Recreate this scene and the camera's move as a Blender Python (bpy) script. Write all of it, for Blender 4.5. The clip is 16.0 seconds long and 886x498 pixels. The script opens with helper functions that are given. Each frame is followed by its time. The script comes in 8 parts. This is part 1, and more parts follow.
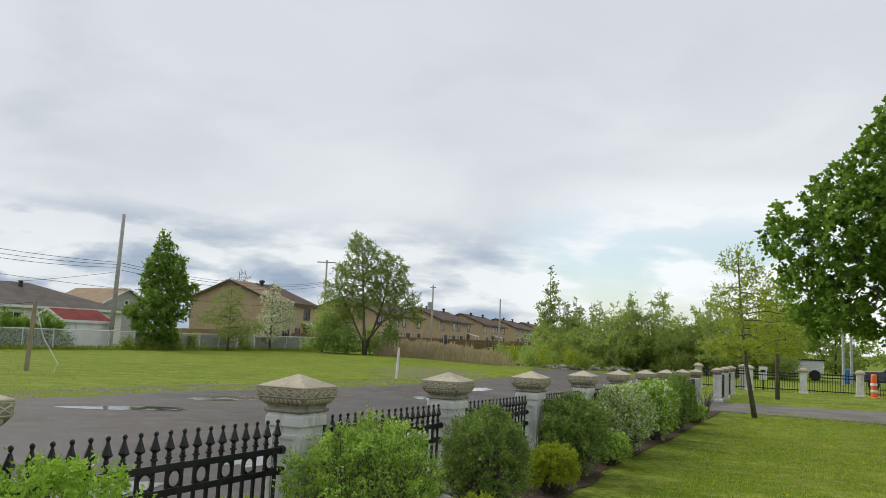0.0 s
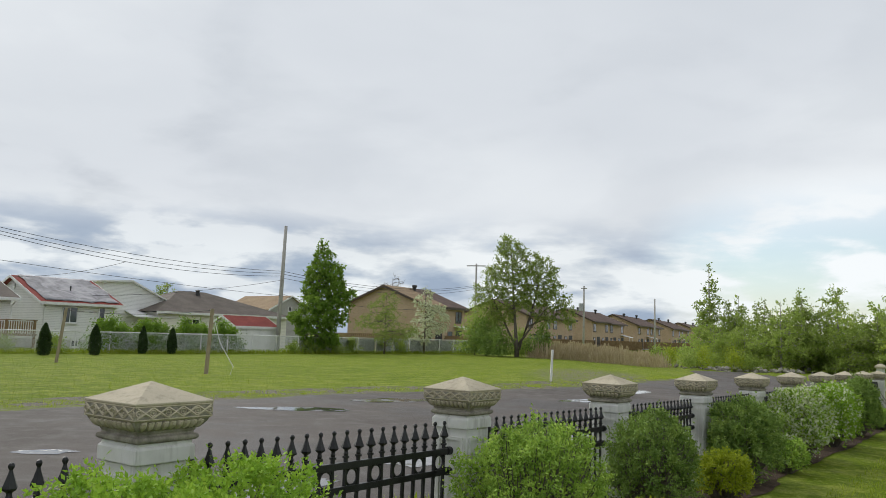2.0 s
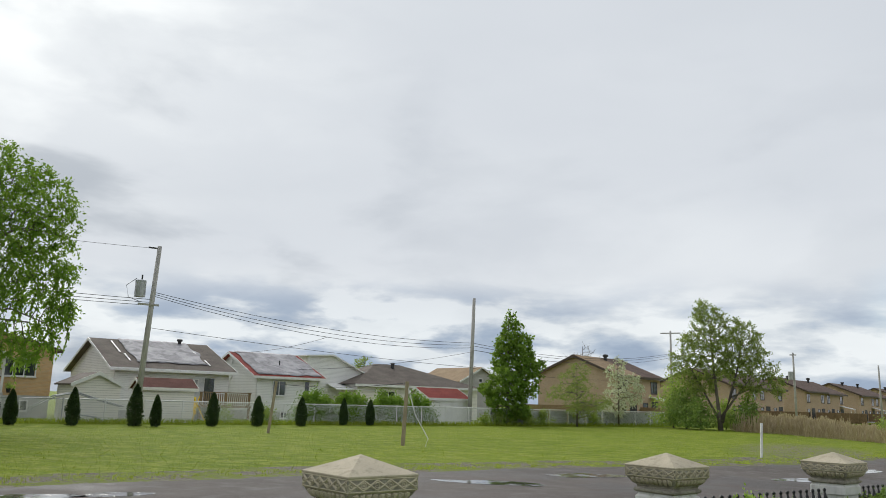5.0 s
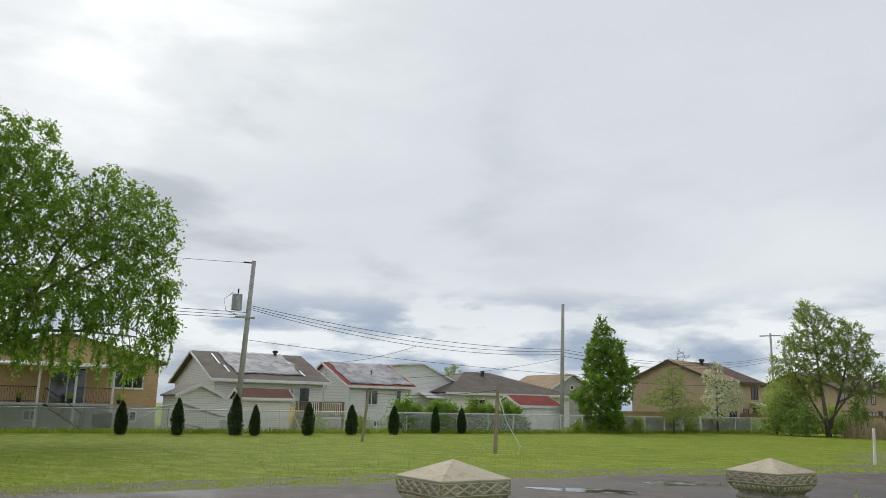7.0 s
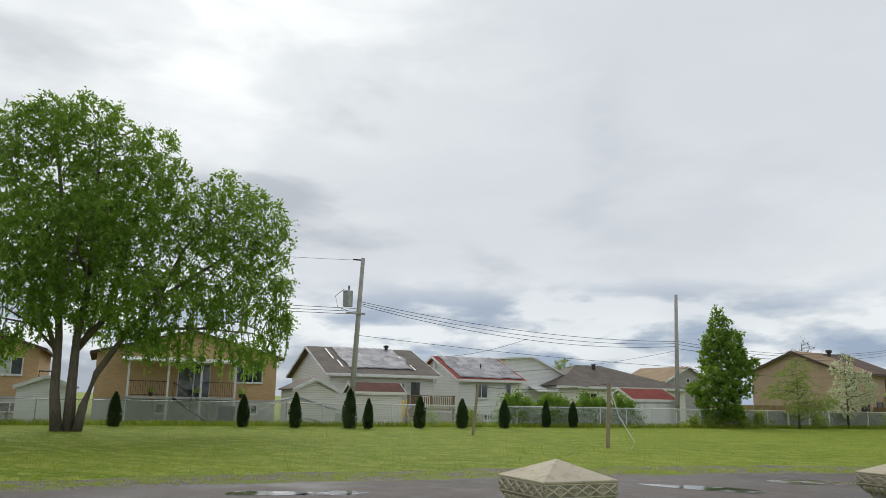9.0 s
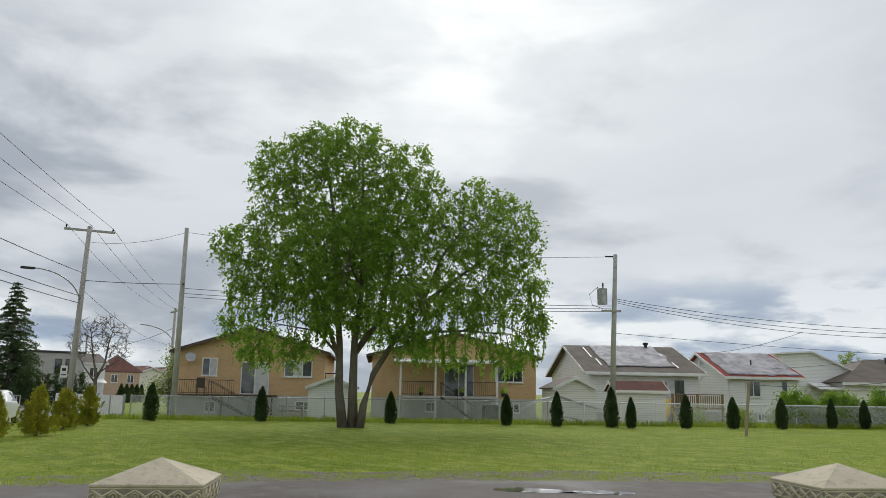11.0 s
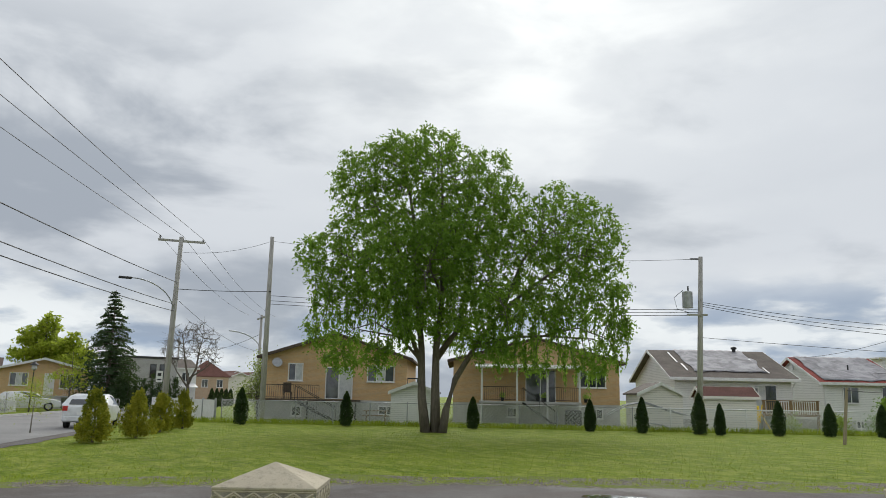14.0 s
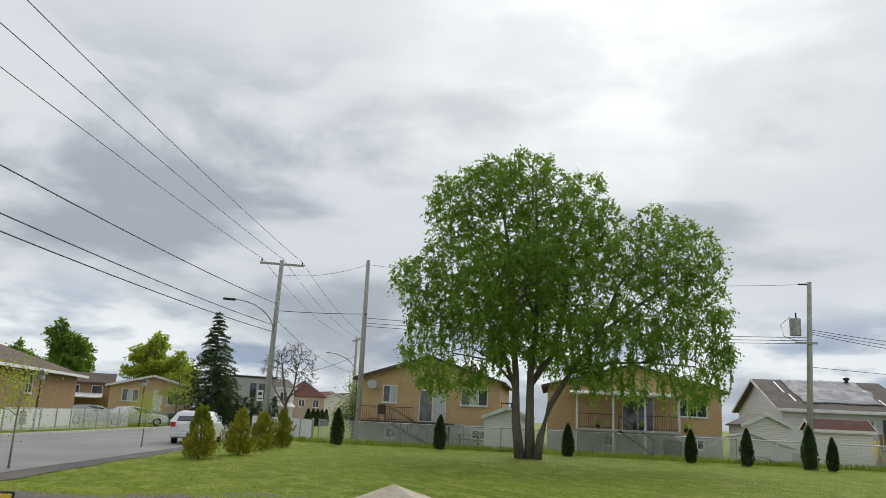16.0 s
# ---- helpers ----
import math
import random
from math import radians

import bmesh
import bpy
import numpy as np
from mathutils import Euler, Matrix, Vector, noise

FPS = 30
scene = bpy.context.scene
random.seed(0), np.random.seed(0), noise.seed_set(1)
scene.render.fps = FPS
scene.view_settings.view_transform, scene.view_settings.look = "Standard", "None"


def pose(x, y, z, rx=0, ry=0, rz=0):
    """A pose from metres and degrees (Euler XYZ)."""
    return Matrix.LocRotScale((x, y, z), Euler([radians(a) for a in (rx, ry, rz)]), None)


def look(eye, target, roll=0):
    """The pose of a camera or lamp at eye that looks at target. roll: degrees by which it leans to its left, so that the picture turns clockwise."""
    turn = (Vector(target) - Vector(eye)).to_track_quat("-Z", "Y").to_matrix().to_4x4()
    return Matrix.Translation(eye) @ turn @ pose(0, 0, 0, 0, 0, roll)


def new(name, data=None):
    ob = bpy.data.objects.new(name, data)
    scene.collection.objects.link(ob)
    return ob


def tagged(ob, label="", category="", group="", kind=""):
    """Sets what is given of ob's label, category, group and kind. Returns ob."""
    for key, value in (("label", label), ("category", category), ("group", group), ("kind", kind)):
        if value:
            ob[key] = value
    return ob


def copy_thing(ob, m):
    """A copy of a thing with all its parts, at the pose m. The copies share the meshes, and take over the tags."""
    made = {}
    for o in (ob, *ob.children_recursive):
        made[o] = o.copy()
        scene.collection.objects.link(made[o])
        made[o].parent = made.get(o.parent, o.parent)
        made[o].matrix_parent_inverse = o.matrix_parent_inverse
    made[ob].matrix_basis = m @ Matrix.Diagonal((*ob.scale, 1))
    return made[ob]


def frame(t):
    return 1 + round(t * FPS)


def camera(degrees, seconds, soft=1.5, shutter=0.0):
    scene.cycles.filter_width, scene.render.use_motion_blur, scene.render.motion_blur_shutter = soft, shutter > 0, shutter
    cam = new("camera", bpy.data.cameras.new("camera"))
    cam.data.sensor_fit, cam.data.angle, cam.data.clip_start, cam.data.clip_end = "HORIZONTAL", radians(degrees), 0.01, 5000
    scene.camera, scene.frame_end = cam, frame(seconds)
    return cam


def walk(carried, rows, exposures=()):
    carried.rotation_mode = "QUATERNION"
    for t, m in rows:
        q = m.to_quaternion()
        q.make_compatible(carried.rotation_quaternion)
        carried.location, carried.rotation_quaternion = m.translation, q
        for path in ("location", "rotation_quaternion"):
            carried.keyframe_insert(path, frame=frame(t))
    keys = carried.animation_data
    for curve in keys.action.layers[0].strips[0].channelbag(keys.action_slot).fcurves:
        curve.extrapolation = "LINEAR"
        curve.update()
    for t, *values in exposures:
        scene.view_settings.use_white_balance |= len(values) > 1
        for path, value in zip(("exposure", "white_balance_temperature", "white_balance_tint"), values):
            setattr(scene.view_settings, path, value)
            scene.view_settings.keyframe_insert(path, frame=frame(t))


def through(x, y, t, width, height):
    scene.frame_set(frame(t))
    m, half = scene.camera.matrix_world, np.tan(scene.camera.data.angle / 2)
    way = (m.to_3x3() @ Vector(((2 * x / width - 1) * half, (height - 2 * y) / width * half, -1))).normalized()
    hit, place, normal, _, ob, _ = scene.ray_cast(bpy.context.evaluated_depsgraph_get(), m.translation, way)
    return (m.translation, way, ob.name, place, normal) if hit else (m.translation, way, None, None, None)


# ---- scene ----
# ---- camera ----
cam = camera(59.11, 16.0, soft=0.2)
ROWS = [
    (0, 0.054, 0.109, 1.587, 96.55, -2.28, 0.15),
    (0.5, 0.036, 0.090, 1.589, 96.60, -2.18, 0.40),
    (1, -0.014, 0.079, 1.584, 96.43, -2.60, 6.45),
    (1.5, -0.013, 0.064, 1.586, 96.31, -2.25, 9.28),
    (2, -0.024, 0.073, 1.587, 96.34, -1.71, 11.11),
    (2.5, -0.031, 0.047, 1.593, 97.42, -1.76, 13.97),
    (3, -0.020, 0.039, 1.589, 98.52, -1.52, 15.83),
    (3.5, -0.037, 0.029, 1.595, 98.63, -1.43, 17.72),
    (4, -0.045, 0.045, 1.598, 100.25, -2.04, 21.85),
    (4.5, -0.038, 0.022, 1.601, 100.99, -1.98, 22.18),
    (5, -0.045, 0.012, 1.602, 101.06, -1.60, 24.85),
    (5.2, -0.039, 0.004, 1.602, 101.34, -1.69, 26.21),
    (7.3, -0.047, 0.022, 1.583, 101.44, -0.85, 31.72),
    (7.5, -0.057, 0.026, 1.602, 101.43, -0.41, 31.82),
    (8, -0.062, 0.043, 1.594, 101.41, -0.71, 34.17),
    (8.5, -0.046, 0.074, 1.599, 101.06, -0.89, 35.70),
    (9, -0.040, 0.103, 1.610, 100.85, -1.11, 39.36),
    (9.5, -0.035, 0.134, 1.613, 100.80, -1.97, 46.30),
    (10, -0.030, 0.151, 1.614, 100.82, -1.03, 49.19),
    (10.2, -0.024, 0.135, 1.612, 100.71, -1.36, 52.56),
    (12.3, 0.079, 0.058, 1.614, 100.34, -0.70, 59.79),
    (12.5, 0.075, 0.050, 1.612, 100.30, -0.53, 59.82),
    (13, 0.074, 0.050, 1.612, 100.39, -0.53, 60.34),
    (13.5, 0.049, 0.022, 1.618, 100.49, -0.81, 61.37),
    (14, 0.043, -0.033, 1.625, 100.69, -1.12, 63.76),
    (14.5, 0.039, -0.073, 1.627, 101.98, -1.69, 66.01),
    (15, 0.044, -0.095, 1.631, 102.14, -2.03, 68.53),
    (15.5, 0.037, -0.124, 1.628, 102.17, -2.46, 69.66),
    (16, 0.026, -0.144, 1.628, 102.20, -2.57, 70.34),
]
walk(cam, [(t, pose(x, y, z, a, b, c)) for t, x, y, z, a, b, c in ROWS],
     exposures=[(0.0, 0.06, 6420, 7.0), (16.0, 0.0, 6420, 7.0)])

# ---- world: high overcast with broken low cloud, and a soft sun behind it ----
SUN_AZ, SUN_EL = radians(-57), radians(30)
SUN_DIR = Vector((math.sin(SUN_AZ) * math.cos(SUN_EL), math.cos(SUN_AZ) * math.cos(SUN_EL), math.sin(SUN_EL)))


class Graph:
    """Short notation for node trees."""

    def __init__(self, tree):
        self.t = tree
        tree.nodes.clear()

    def n(self, kind, ins=None, **props):
        node = self.t.nodes.new(kind)
        if "operation" in props:
            node.operation = props["operation"]
        if "use_clamp" in props:
            node.use_clamp = props["use_clamp"]
        if "interpolation_type" in props:
            node.interpolation_type = props["interpolation_type"]
        if "data_type" in props:
            node.data_type, node.blend_type = props["data_type"], props["blend_type"]
        if "sky_type" in props:
            node.sky_type, node.sun_disc = props["sky_type"], props["sun_disc"]
            node.sun_elevation, node.sun_rotation = props["sun_elevation"], props["sun_rotation"]
        for key, value in (ins or {}).items():
            if isinstance(value, bpy.types.NodeSocket):
                self.t.links.new(value, node.inputs[key])
            else:
                node.inputs[key].default_value = value
        return node

    def math(self, op, a, b=0.0, clamp=False):
        return self.n("ShaderNodeMath", {0: a, 1: b}, operation=op, use_clamp=clamp).outputs[0]

    def vmath(self, op, a, b=(0, 0, 0)):
        return self.n("ShaderNodeVectorMath", {0: a, 1: b}, operation=op)

    def span(self, v, a, b, lo=0.0, hi=1.0):
        return self.n("ShaderNodeMapRange", {0: v, 1: a, 2: b, 3: lo, 4: hi}, interpolation_type="SMOOTHSTEP").outputs[0]

    def mix(self, fac, a, b, blend="MIX"):
        return self.n("ShaderNodeMix", {0: fac, 6: a, 7: b}, data_type="RGBA", blend_type=blend).outputs[2]

    def noise(self, vec, scale, detail=4.0, rough=0.55, distort=0.0):
        return self.n("ShaderNodeTexNoise", {"Vector": vec, "Scale": scale, "Detail": detail, "Roughness": rough, "Distortion": distort}).outputs[0]

    def ramp(self, fac, stops):
        node = self.n("ShaderNodeValToRGB", {0: fac})
        els = node.color_ramp.elements
        while len(els) < len(stops):
            els.new(0.5)
        for el, (p, c) in zip(els, stops):
            el.position, el.color = p, (*c, 1)
        return node.outputs[0]


world = bpy.data.worlds.new("overcast_sky")
world.use_nodes = True
scene.world = world
g = Graph(world.node_tree)
way = g.n("ShaderNodeTexCoord").outputs["Generated"]
sep = g.n("ShaderNodeSeparateXYZ", {0: way})
up = g.math("MAXIMUM", sep.outputs[2], 0.0)
flat = g.math("ADD", up, 0.10)
cloud_xy = g.n("ShaderNodeCombineXYZ", {0: g.math("DIVIDE", sep.outputs[0], flat), 1: g.math("DIVIDE", sep.outputs[1], flat), 2: 3.7}).outputs[0]
# cumulus near the horizon keep their height, so they are noised on the sphere, stretched sideways
band = g.n("ShaderNodeMapping", {"Vector": way, "Scale": (5.2, 5.2, 17.0), "Location": (1.3, 0.4, 0.2)}).outputs[0]
puff = g.noise(band, 1.5, 6, 0.52, 0.1)
veil = g.noise(cloud_xy, 0.42, 5, 0.5, 0.3)
wide = g.noise(cloud_xy, 0.16, 3, 0.5)
high = g.ramp(g.math("ADD", g.math("MULTIPLY", veil, 0.45), g.math("MULTIPLY", wide, 0.55)),
              [(0.34, (0.585, 0.61, 0.665)), (0.48, (0.675, 0.695, 0.745)), (0.64, (0.79, 0.805, 0.84))])
low = g.ramp(puff, [(0.34, (0.34, 0.41, 0.53)), (0.42, (0.47, 0.535, 0.635)), (0.48, (0.64, 0.68, 0.735)), (0.56, (0.86, 0.88, 0.90))])
near_horizon = g.span(up, 0.08, 0.17, 1.0, 0.0)
clouds = g.mix(near_horizon, high, low)
west = g.math("MULTIPLY", g.vmath("DOT_PRODUCT", way, Vector((-0.97, 0.1, 0.2)).normalized()).outputs["Value"], 1.0)
big_band = g.n("ShaderNodeMapping", {"Vector": way, "Scale": (3.0, 3.0, 7.5), "Location": (4.1, 2.2, 0.9)}).outputs[0]
roll_cloud = g.math("MULTIPLY", g.math("MULTIPLY", g.span(west, 0.45, 0.92, 0.15, 1.0), g.span(up, 0.50, 0.30, 0.0, 1.0)), g.span(g.noise(big_band, 1.15, 6, 0.52, 0.25), 0.43, 0.62))
clouds = g.mix(g.math("MULTIPLY", roll_cloud, 0.85), clouds, (0.33, 0.365, 0.43, 1))
north_west = g.vmath("DOT_PRODUCT", way, Vector((-0.515, 0.857, 0.09)).normalized()).outputs["Value"]
bank = g.math("MULTIPLY", g.math("MULTIPLY", g.span(north_west, 0.955, 0.992), g.span(up, 0.10, 0.155, 1.0, 0.0)), g.span(puff, 0.40, 0.56, 1.0, 0.15))
clouds = g.mix(g.math("MULTIPLY", bank, 0.7), clouds, (0.33, 0.40, 0.52, 1))
glow = g.math("POWER", g.math("MAXIMUM", g.vmath("DOT_PRODUCT", way, SUN_DIR).outputs["Value"], 0.0), 26.0)
glow = g.math("MULTIPLY", glow, g.span(g.noise(big_band, 1.6, 5, 0.5, 0.2), 0.35, 0.62, 1.0, 0.45))
clouds = g.mix(g.math("MULTIPLY", glow, 1.0, True), clouds, (1.12, 1.12, 1.11, 1))
blue = g.n("ShaderNodeTexSky", sky_type="NISHITA", sun_disc=False, sun_elevation=SUN_EL, sun_rotation=SUN_AZ)
blue_bg = g.n("ShaderNodeBackground", {0: blue.outputs[0], 1: 0.15})
cloud_bg = g.n("ShaderNodeBackground", {0: clouds, 1: 1.0})
north_east = g.vmath("DOT_PRODUCT", way, Vector((0.42, 0.90, 0.10)).normalized()).outputs["Value"]
lining = g.math("MULTIPLY", g.span(north_east, 0.93, 0.985), g.span(g.math("ADD", up, g.math("MULTIPLY", veil, 0.06)), 0.20, 0.26, 1.0, 0.0))
g.t.links.new(g.mix(g.math("MULTIPLY", lining, 0.75), clouds, (0.93, 0.945, 0.97, 1)), cloud_bg.inputs[0])
gap_way = g.vmath("DOT_PRODUCT", way, Vector((0.30, 0.94, 0.135)).normalized()).outputs["Value"]
gap = g.math("MULTIPLY", g.math("MULTIPLY", g.span(gap_way, 0.965, 0.992), g.span(puff, 0.44, 0.60, 1.0, 0.0)), g.span(up, 0.10, 0.20, 1.0, 0.0))
shade = g.n("ShaderNodeMixShader", {0: g.math("SUBTRACT", 1.0, g.math("MULTIPLY", gap, 0.7)), 1: blue_bg.outputs[0], 2: cloud_bg.outputs[0]})
g.n("ShaderNodeOutputWorld", {0: shade.outputs[0]})

sun = new("sun", bpy.data.lights.new("sun", "SUN"))
sun.data.energy, sun.data.angle, sun.data.color = 2.6, radians(45), (1.0, 0.96, 0.9)
sun.matrix_world = look(SUN_DIR * 50, (0, 0, 0))


# ---- materials ----
def material(name, build, **settings):
    m = bpy.data.materials.new(name)
    m.use_nodes = True
    q = Graph(m.node_tree)
    out = q.n("ShaderNodeOutputMaterial")
    q.t.links.new(build(q), out.inputs[0])
    return m


def space(q):
    return q.n("ShaderNodeTexCoord").outputs["Object"]


def place(q):
    return q.n("ShaderNodeNewGeometry").outputs["Position"]


def bump(q, height, strength=0.3, distance=0.02):
    return q.n("ShaderNodeBump", {"Height": height, "Strength": strength, "Distance": distance}).outputs[0]


def surface(q, color, rough=0.7, normal=None, metal=0.0, spec=0.5, **more):
    ins = {"Base Color": color, "Roughness": rough, "Metallic": metal, "Specular IOR Level": spec}
    if normal is not None:
        ins["Normal"] = normal
    ins.update(more)
    return q.n("ShaderNodeBsdfPrincipled", ins).outputs[0]


def rgb(r, gg, b):
    return (r, gg, b, 1)


def speckled(name, a, b, scale=6.0, fine=60.0, rough=0.8, bumps=0.3, metal=0.0, spread=(0.35, 0.65), spec=0.4, depth=0.01):
    """Two tones in broad patches, with a finer grain over them."""
    def build(q):
        v = place(q)
        big, small = q.noise(v, scale, 4), q.noise(v, fine, 3)
        c = q.mix(q.span(big, *spread), rgb(*a), rgb(*b))
        c = q.mix(q.math("MULTIPLY", q.span(small, 0.35, 0.7), 0.35), c, q.mix(1.0, c, rgb(0.55, 0.55, 0.55), "MULTIPLY"))
        return surface(q, c, rough, bump(q, small, bumps, depth), metal, spec)
    return material(name, build)


def leafy(name, a, b, c, through=0.35, rough=0.55, clump=1.4):
    def build(q):
        r = q.n("ShaderNodeNewGeometry").outputs["Random Per Island"]
        big = q.noise(place(q), clump, 3)
        col = q.ramp(q.math("ADD", q.math("MULTIPLY", r, 0.5), q.math("MULTIPLY", q.span(big, 0.3, 0.7), 0.5)), [(0.1, a), (0.5, b), (0.95, c)])
        top = surface(q, col, rough, spec=0.14)
        glow_through = q.n("ShaderNodeBsdfTranslucent", {0: q.mix(0.4, col, rgb(0.3, 0.42, 0.05))})
        return q.n("ShaderNodeMixShader", {0: through, 1: top, 2: glow_through.outputs[0]}).outputs[0]
    return material(name, build)


def grass_build(q):
    v = place(q)
    wide, mid, fine = q.noise(v, 0.16, 4), q.noise(v, 1.6, 5, 0.65), q.noise(v, 24, 4, 0.7)
    streak = q.n("ShaderNodeMapping", {"Vector": v, "Rotation": (0, 0, radians(-27)), "Scale": (0.7, 1.4, 1)}).outputs[0]
    mow = q.noise(streak, 1.1, 5, 0.65)
    c = q.mix(q.span(wide, 0.3, 0.7), rgb(0.135, 0.196, 0.012), rgb(0.215, 0.275, 0.022))
    c = q.mix(q.math("MULTIPLY", q.span(mow, 0.46, 0.58), 0.9), c, rgb(0.305, 0.340, 0.062))
    c = q.mix(q.math("MULTIPLY", q.span(mid, 0.50, 0.66), 0.55), c, rgb(0.215, 0.215, 0.075))
    clod = q.noise(v, 3.6, 6, 0.72)
    c = q.mix(q.math("MULTIPLY", q.span(clod, 0.42, 0.53, 1.0, 0.0), 0.5), c, rgb(0.085, 0.145, 0.014))
    c = q.mix(q.math("MULTIPLY", q.span(fine, 0.3, 0.6, 1.0, 0.0), 0.6), c, rgb(0.085, 0.13, 0.018))
    tuft = q.noise(v, 8.5, 5, 0.7)
    c = q.mix(q.math("MULTIPLY", q.span(tuft, 0.53, 0.64), 0.5), c, rgb(0.345, 0.375, 0.085))
    c = q.mix(q.math("MULTIPLY", q.span(tuft, 0.38, 0.48, 1.0, 0.0), 0.5), c, rgb(0.095, 0.135, 0.020))
    # a trodden, stony stretch towards the lot's far corner
    off = q.n("ShaderNodeMapping", {"Vector": v, "Location": (0.05, -4.0, 0), "Rotation": (0, 0, 0), "Scale": (0.28, 0.105, 0)}).outputs[0]
    away = q.vmath("LENGTH", off).outputs["Value"]
    bare = q.math("MULTIPLY", q.span(q.math("ADD", away, q.math("MULTIPLY", mid, 0.9)), 0.9, 1.5, 1.0, 0.0), q.span(q.noise(v, 2.6, 5, 0.7), 0.36, 0.56))
    c = q.mix(q.math("MULTIPLY", bare, 0.85), c, rgb(0.20, 0.18, 0.135))
    return surface(q, c, 0.85, bump(q, q.math("ADD", fine, mid), 0.7, 0.05), spec=0.04)


def asphalt_build(q):
    v = place(q)
    wide, mid, fine = q.noise(v, 0.22, 4, 0.6), q.noise(v, 2.2, 5, 0.6), q.noise(v, 90, 2)
    c = q.mix(q.span(wide, 0.35, 0.65), rgb(0.080, 0.067, 0.060), rgb(0.120, 0.104, 0.094))
    c = q.mix(q.math("MULTIPLY", q.span(mid, 0.45, 0.75), 0.5), c, rgb(0.175, 0.168, 0.16))
    c = q.mix(q.math("MULTIPLY", q.span(fine, 0.5, 0.75), 0.4), c, rgb(0.2, 0.195, 0.19))
    damp = q.span(q.noise(v, 0.35, 4, 0.6, 0.3), 0.47, 0.60)
    return surface(q, q.mix(q.math("MULTIPLY", damp, 0.4), c, rgb(0.045, 0.044, 0.047)), q.math("SUBTRACT", 0.88, q.math("MULTIPLY", damp, 0.2)), bump(q, fine, 0.5, 0.012), spec=0.24)


def gravel_build(q):
    v = place(q)
    cell = q.n("ShaderNodeTexVoronoi", {"Vector": v, "Scale": 26.0})
    patch, mid = q.noise(v, 0.8, 5, 0.65), q.noise(v, 6.0, 4)
    c = q.mix(q.span(cell.outputs["Color"], 0.2, 0.8), rgb(0.085, 0.075, 0.062), rgb(0.225, 0.20, 0.165))
    c = q.mix(q.math("MULTIPLY", q.span(q.math("ADD", q.math("MULTIPLY", patch, 0.7), q.math("MULTIPLY", mid, 0.3)), 0.46, 0.53), 0.9), c, rgb(0.14, 0.175, 0.025))
    return surface(q, c, 0.9, bump(q, cell.outputs["Distance"], 0.6, 0.02), spec=0.1)


def road_build(q):
    v = place(q)
    wide, fine = q.noise(v, 0.3, 5, 0.6), q.noise(v, 70, 2)
    c = q.mix(q.span(wide, 0.3, 0.7), rgb(0.19, 0.185, 0.185), rgb(0.245, 0.24, 0.235))
    c = q.mix(q.math("MULTIPLY", q.span(fine, 0.45, 0.7), 0.4), c, rgb(0.15, 0.147, 0.145))
    return surface(q, c, 0.85, bump(q, fine, 0.3, 0.01), spec=0.3)


def soil_build(q):
    v = place(q)
    a, b = q.noise(v, 5, 5, 0.65), q.noise(v, 45, 4, 0.7)
    c = q.mix(q.span(a, 0.3, 0.7), rgb(0.060, 0.040, 0.028), rgb(0.125, 0.088, 0.062))
    c = q.mix(q.math("MULTIPLY", q.span(b, 0.5, 0.75), 0.7), c, rgb(0.19, 0.145, 0.1))
    return surface(q, c, 0.95, bump(q, b, 0.9, 0.04), spec=0.2)


def water_build(q):
    v = place(q)
    return surface(q, q.mix(q.span(q.noise(v, 3.5, 4), 0.42, 0.58), rgb(0.05, 0.048, 0.046), rgb(0.10, 0.095, 0.09)), q.span(q.noise(v, 2.1, 6, 0.7, 0.5), 0.53, 0.60, 0.02, 0.5), bump(q, q.noise(v, 9, 3), 0.06, 0.02), spec=0.8, IOR=1.5)


def concrete_build(q):
    v = place(q)
    big, mid, fine = q.noise(v, 3.2, 5, 0.6), q.noise(v, 22, 4, 0.65), q.noise(v, 160, 3, 0.7)
    c = q.mix(q.span(big, 0.3, 0.7), rgb(0.42, 0.37, 0.275), rgb(0.53, 0.47, 0.355))
    c = q.mix(q.math("MULTIPLY", q.span(mid, 0.50, 0.70), 0.4), c, rgb(0.22, 0.19, 0.145))
    c = q.mix(q.math("MULTIPLY", q.span(fine, 0.55, 0.72), 0.5), c, rgb(0.16, 0.145, 0.12))
    return surface(q, c, 0.92, bump(q, q.math("ADD", fine, mid), 0.55, 0.006), spec=0.25)


def pillar_build(q):
    v = place(q)
    big, fine = q.noise(v, 4, 5, 0.6), q.noise(v, 120, 3, 0.7)
    drip = q.noise(q.n("ShaderNodeMapping", {"Vector": v, "Scale": (9, 9, 0.9)}).outputs[0], 1.5, 4, 0.6)
    c = q.mix(q.span(big, 0.3, 0.7), rgb(0.58, 0.575, 0.55), rgb(0.70, 0.695, 0.67))
    c = q.mix(q.math("MULTIPLY", q.span(drip, 0.5, 0.72), 0.55), c, rgb(0.27, 0.26, 0.235))
    return surface(q, c, 0.85, bump(q, fine, 0.3, 0.004), spec=0.3)


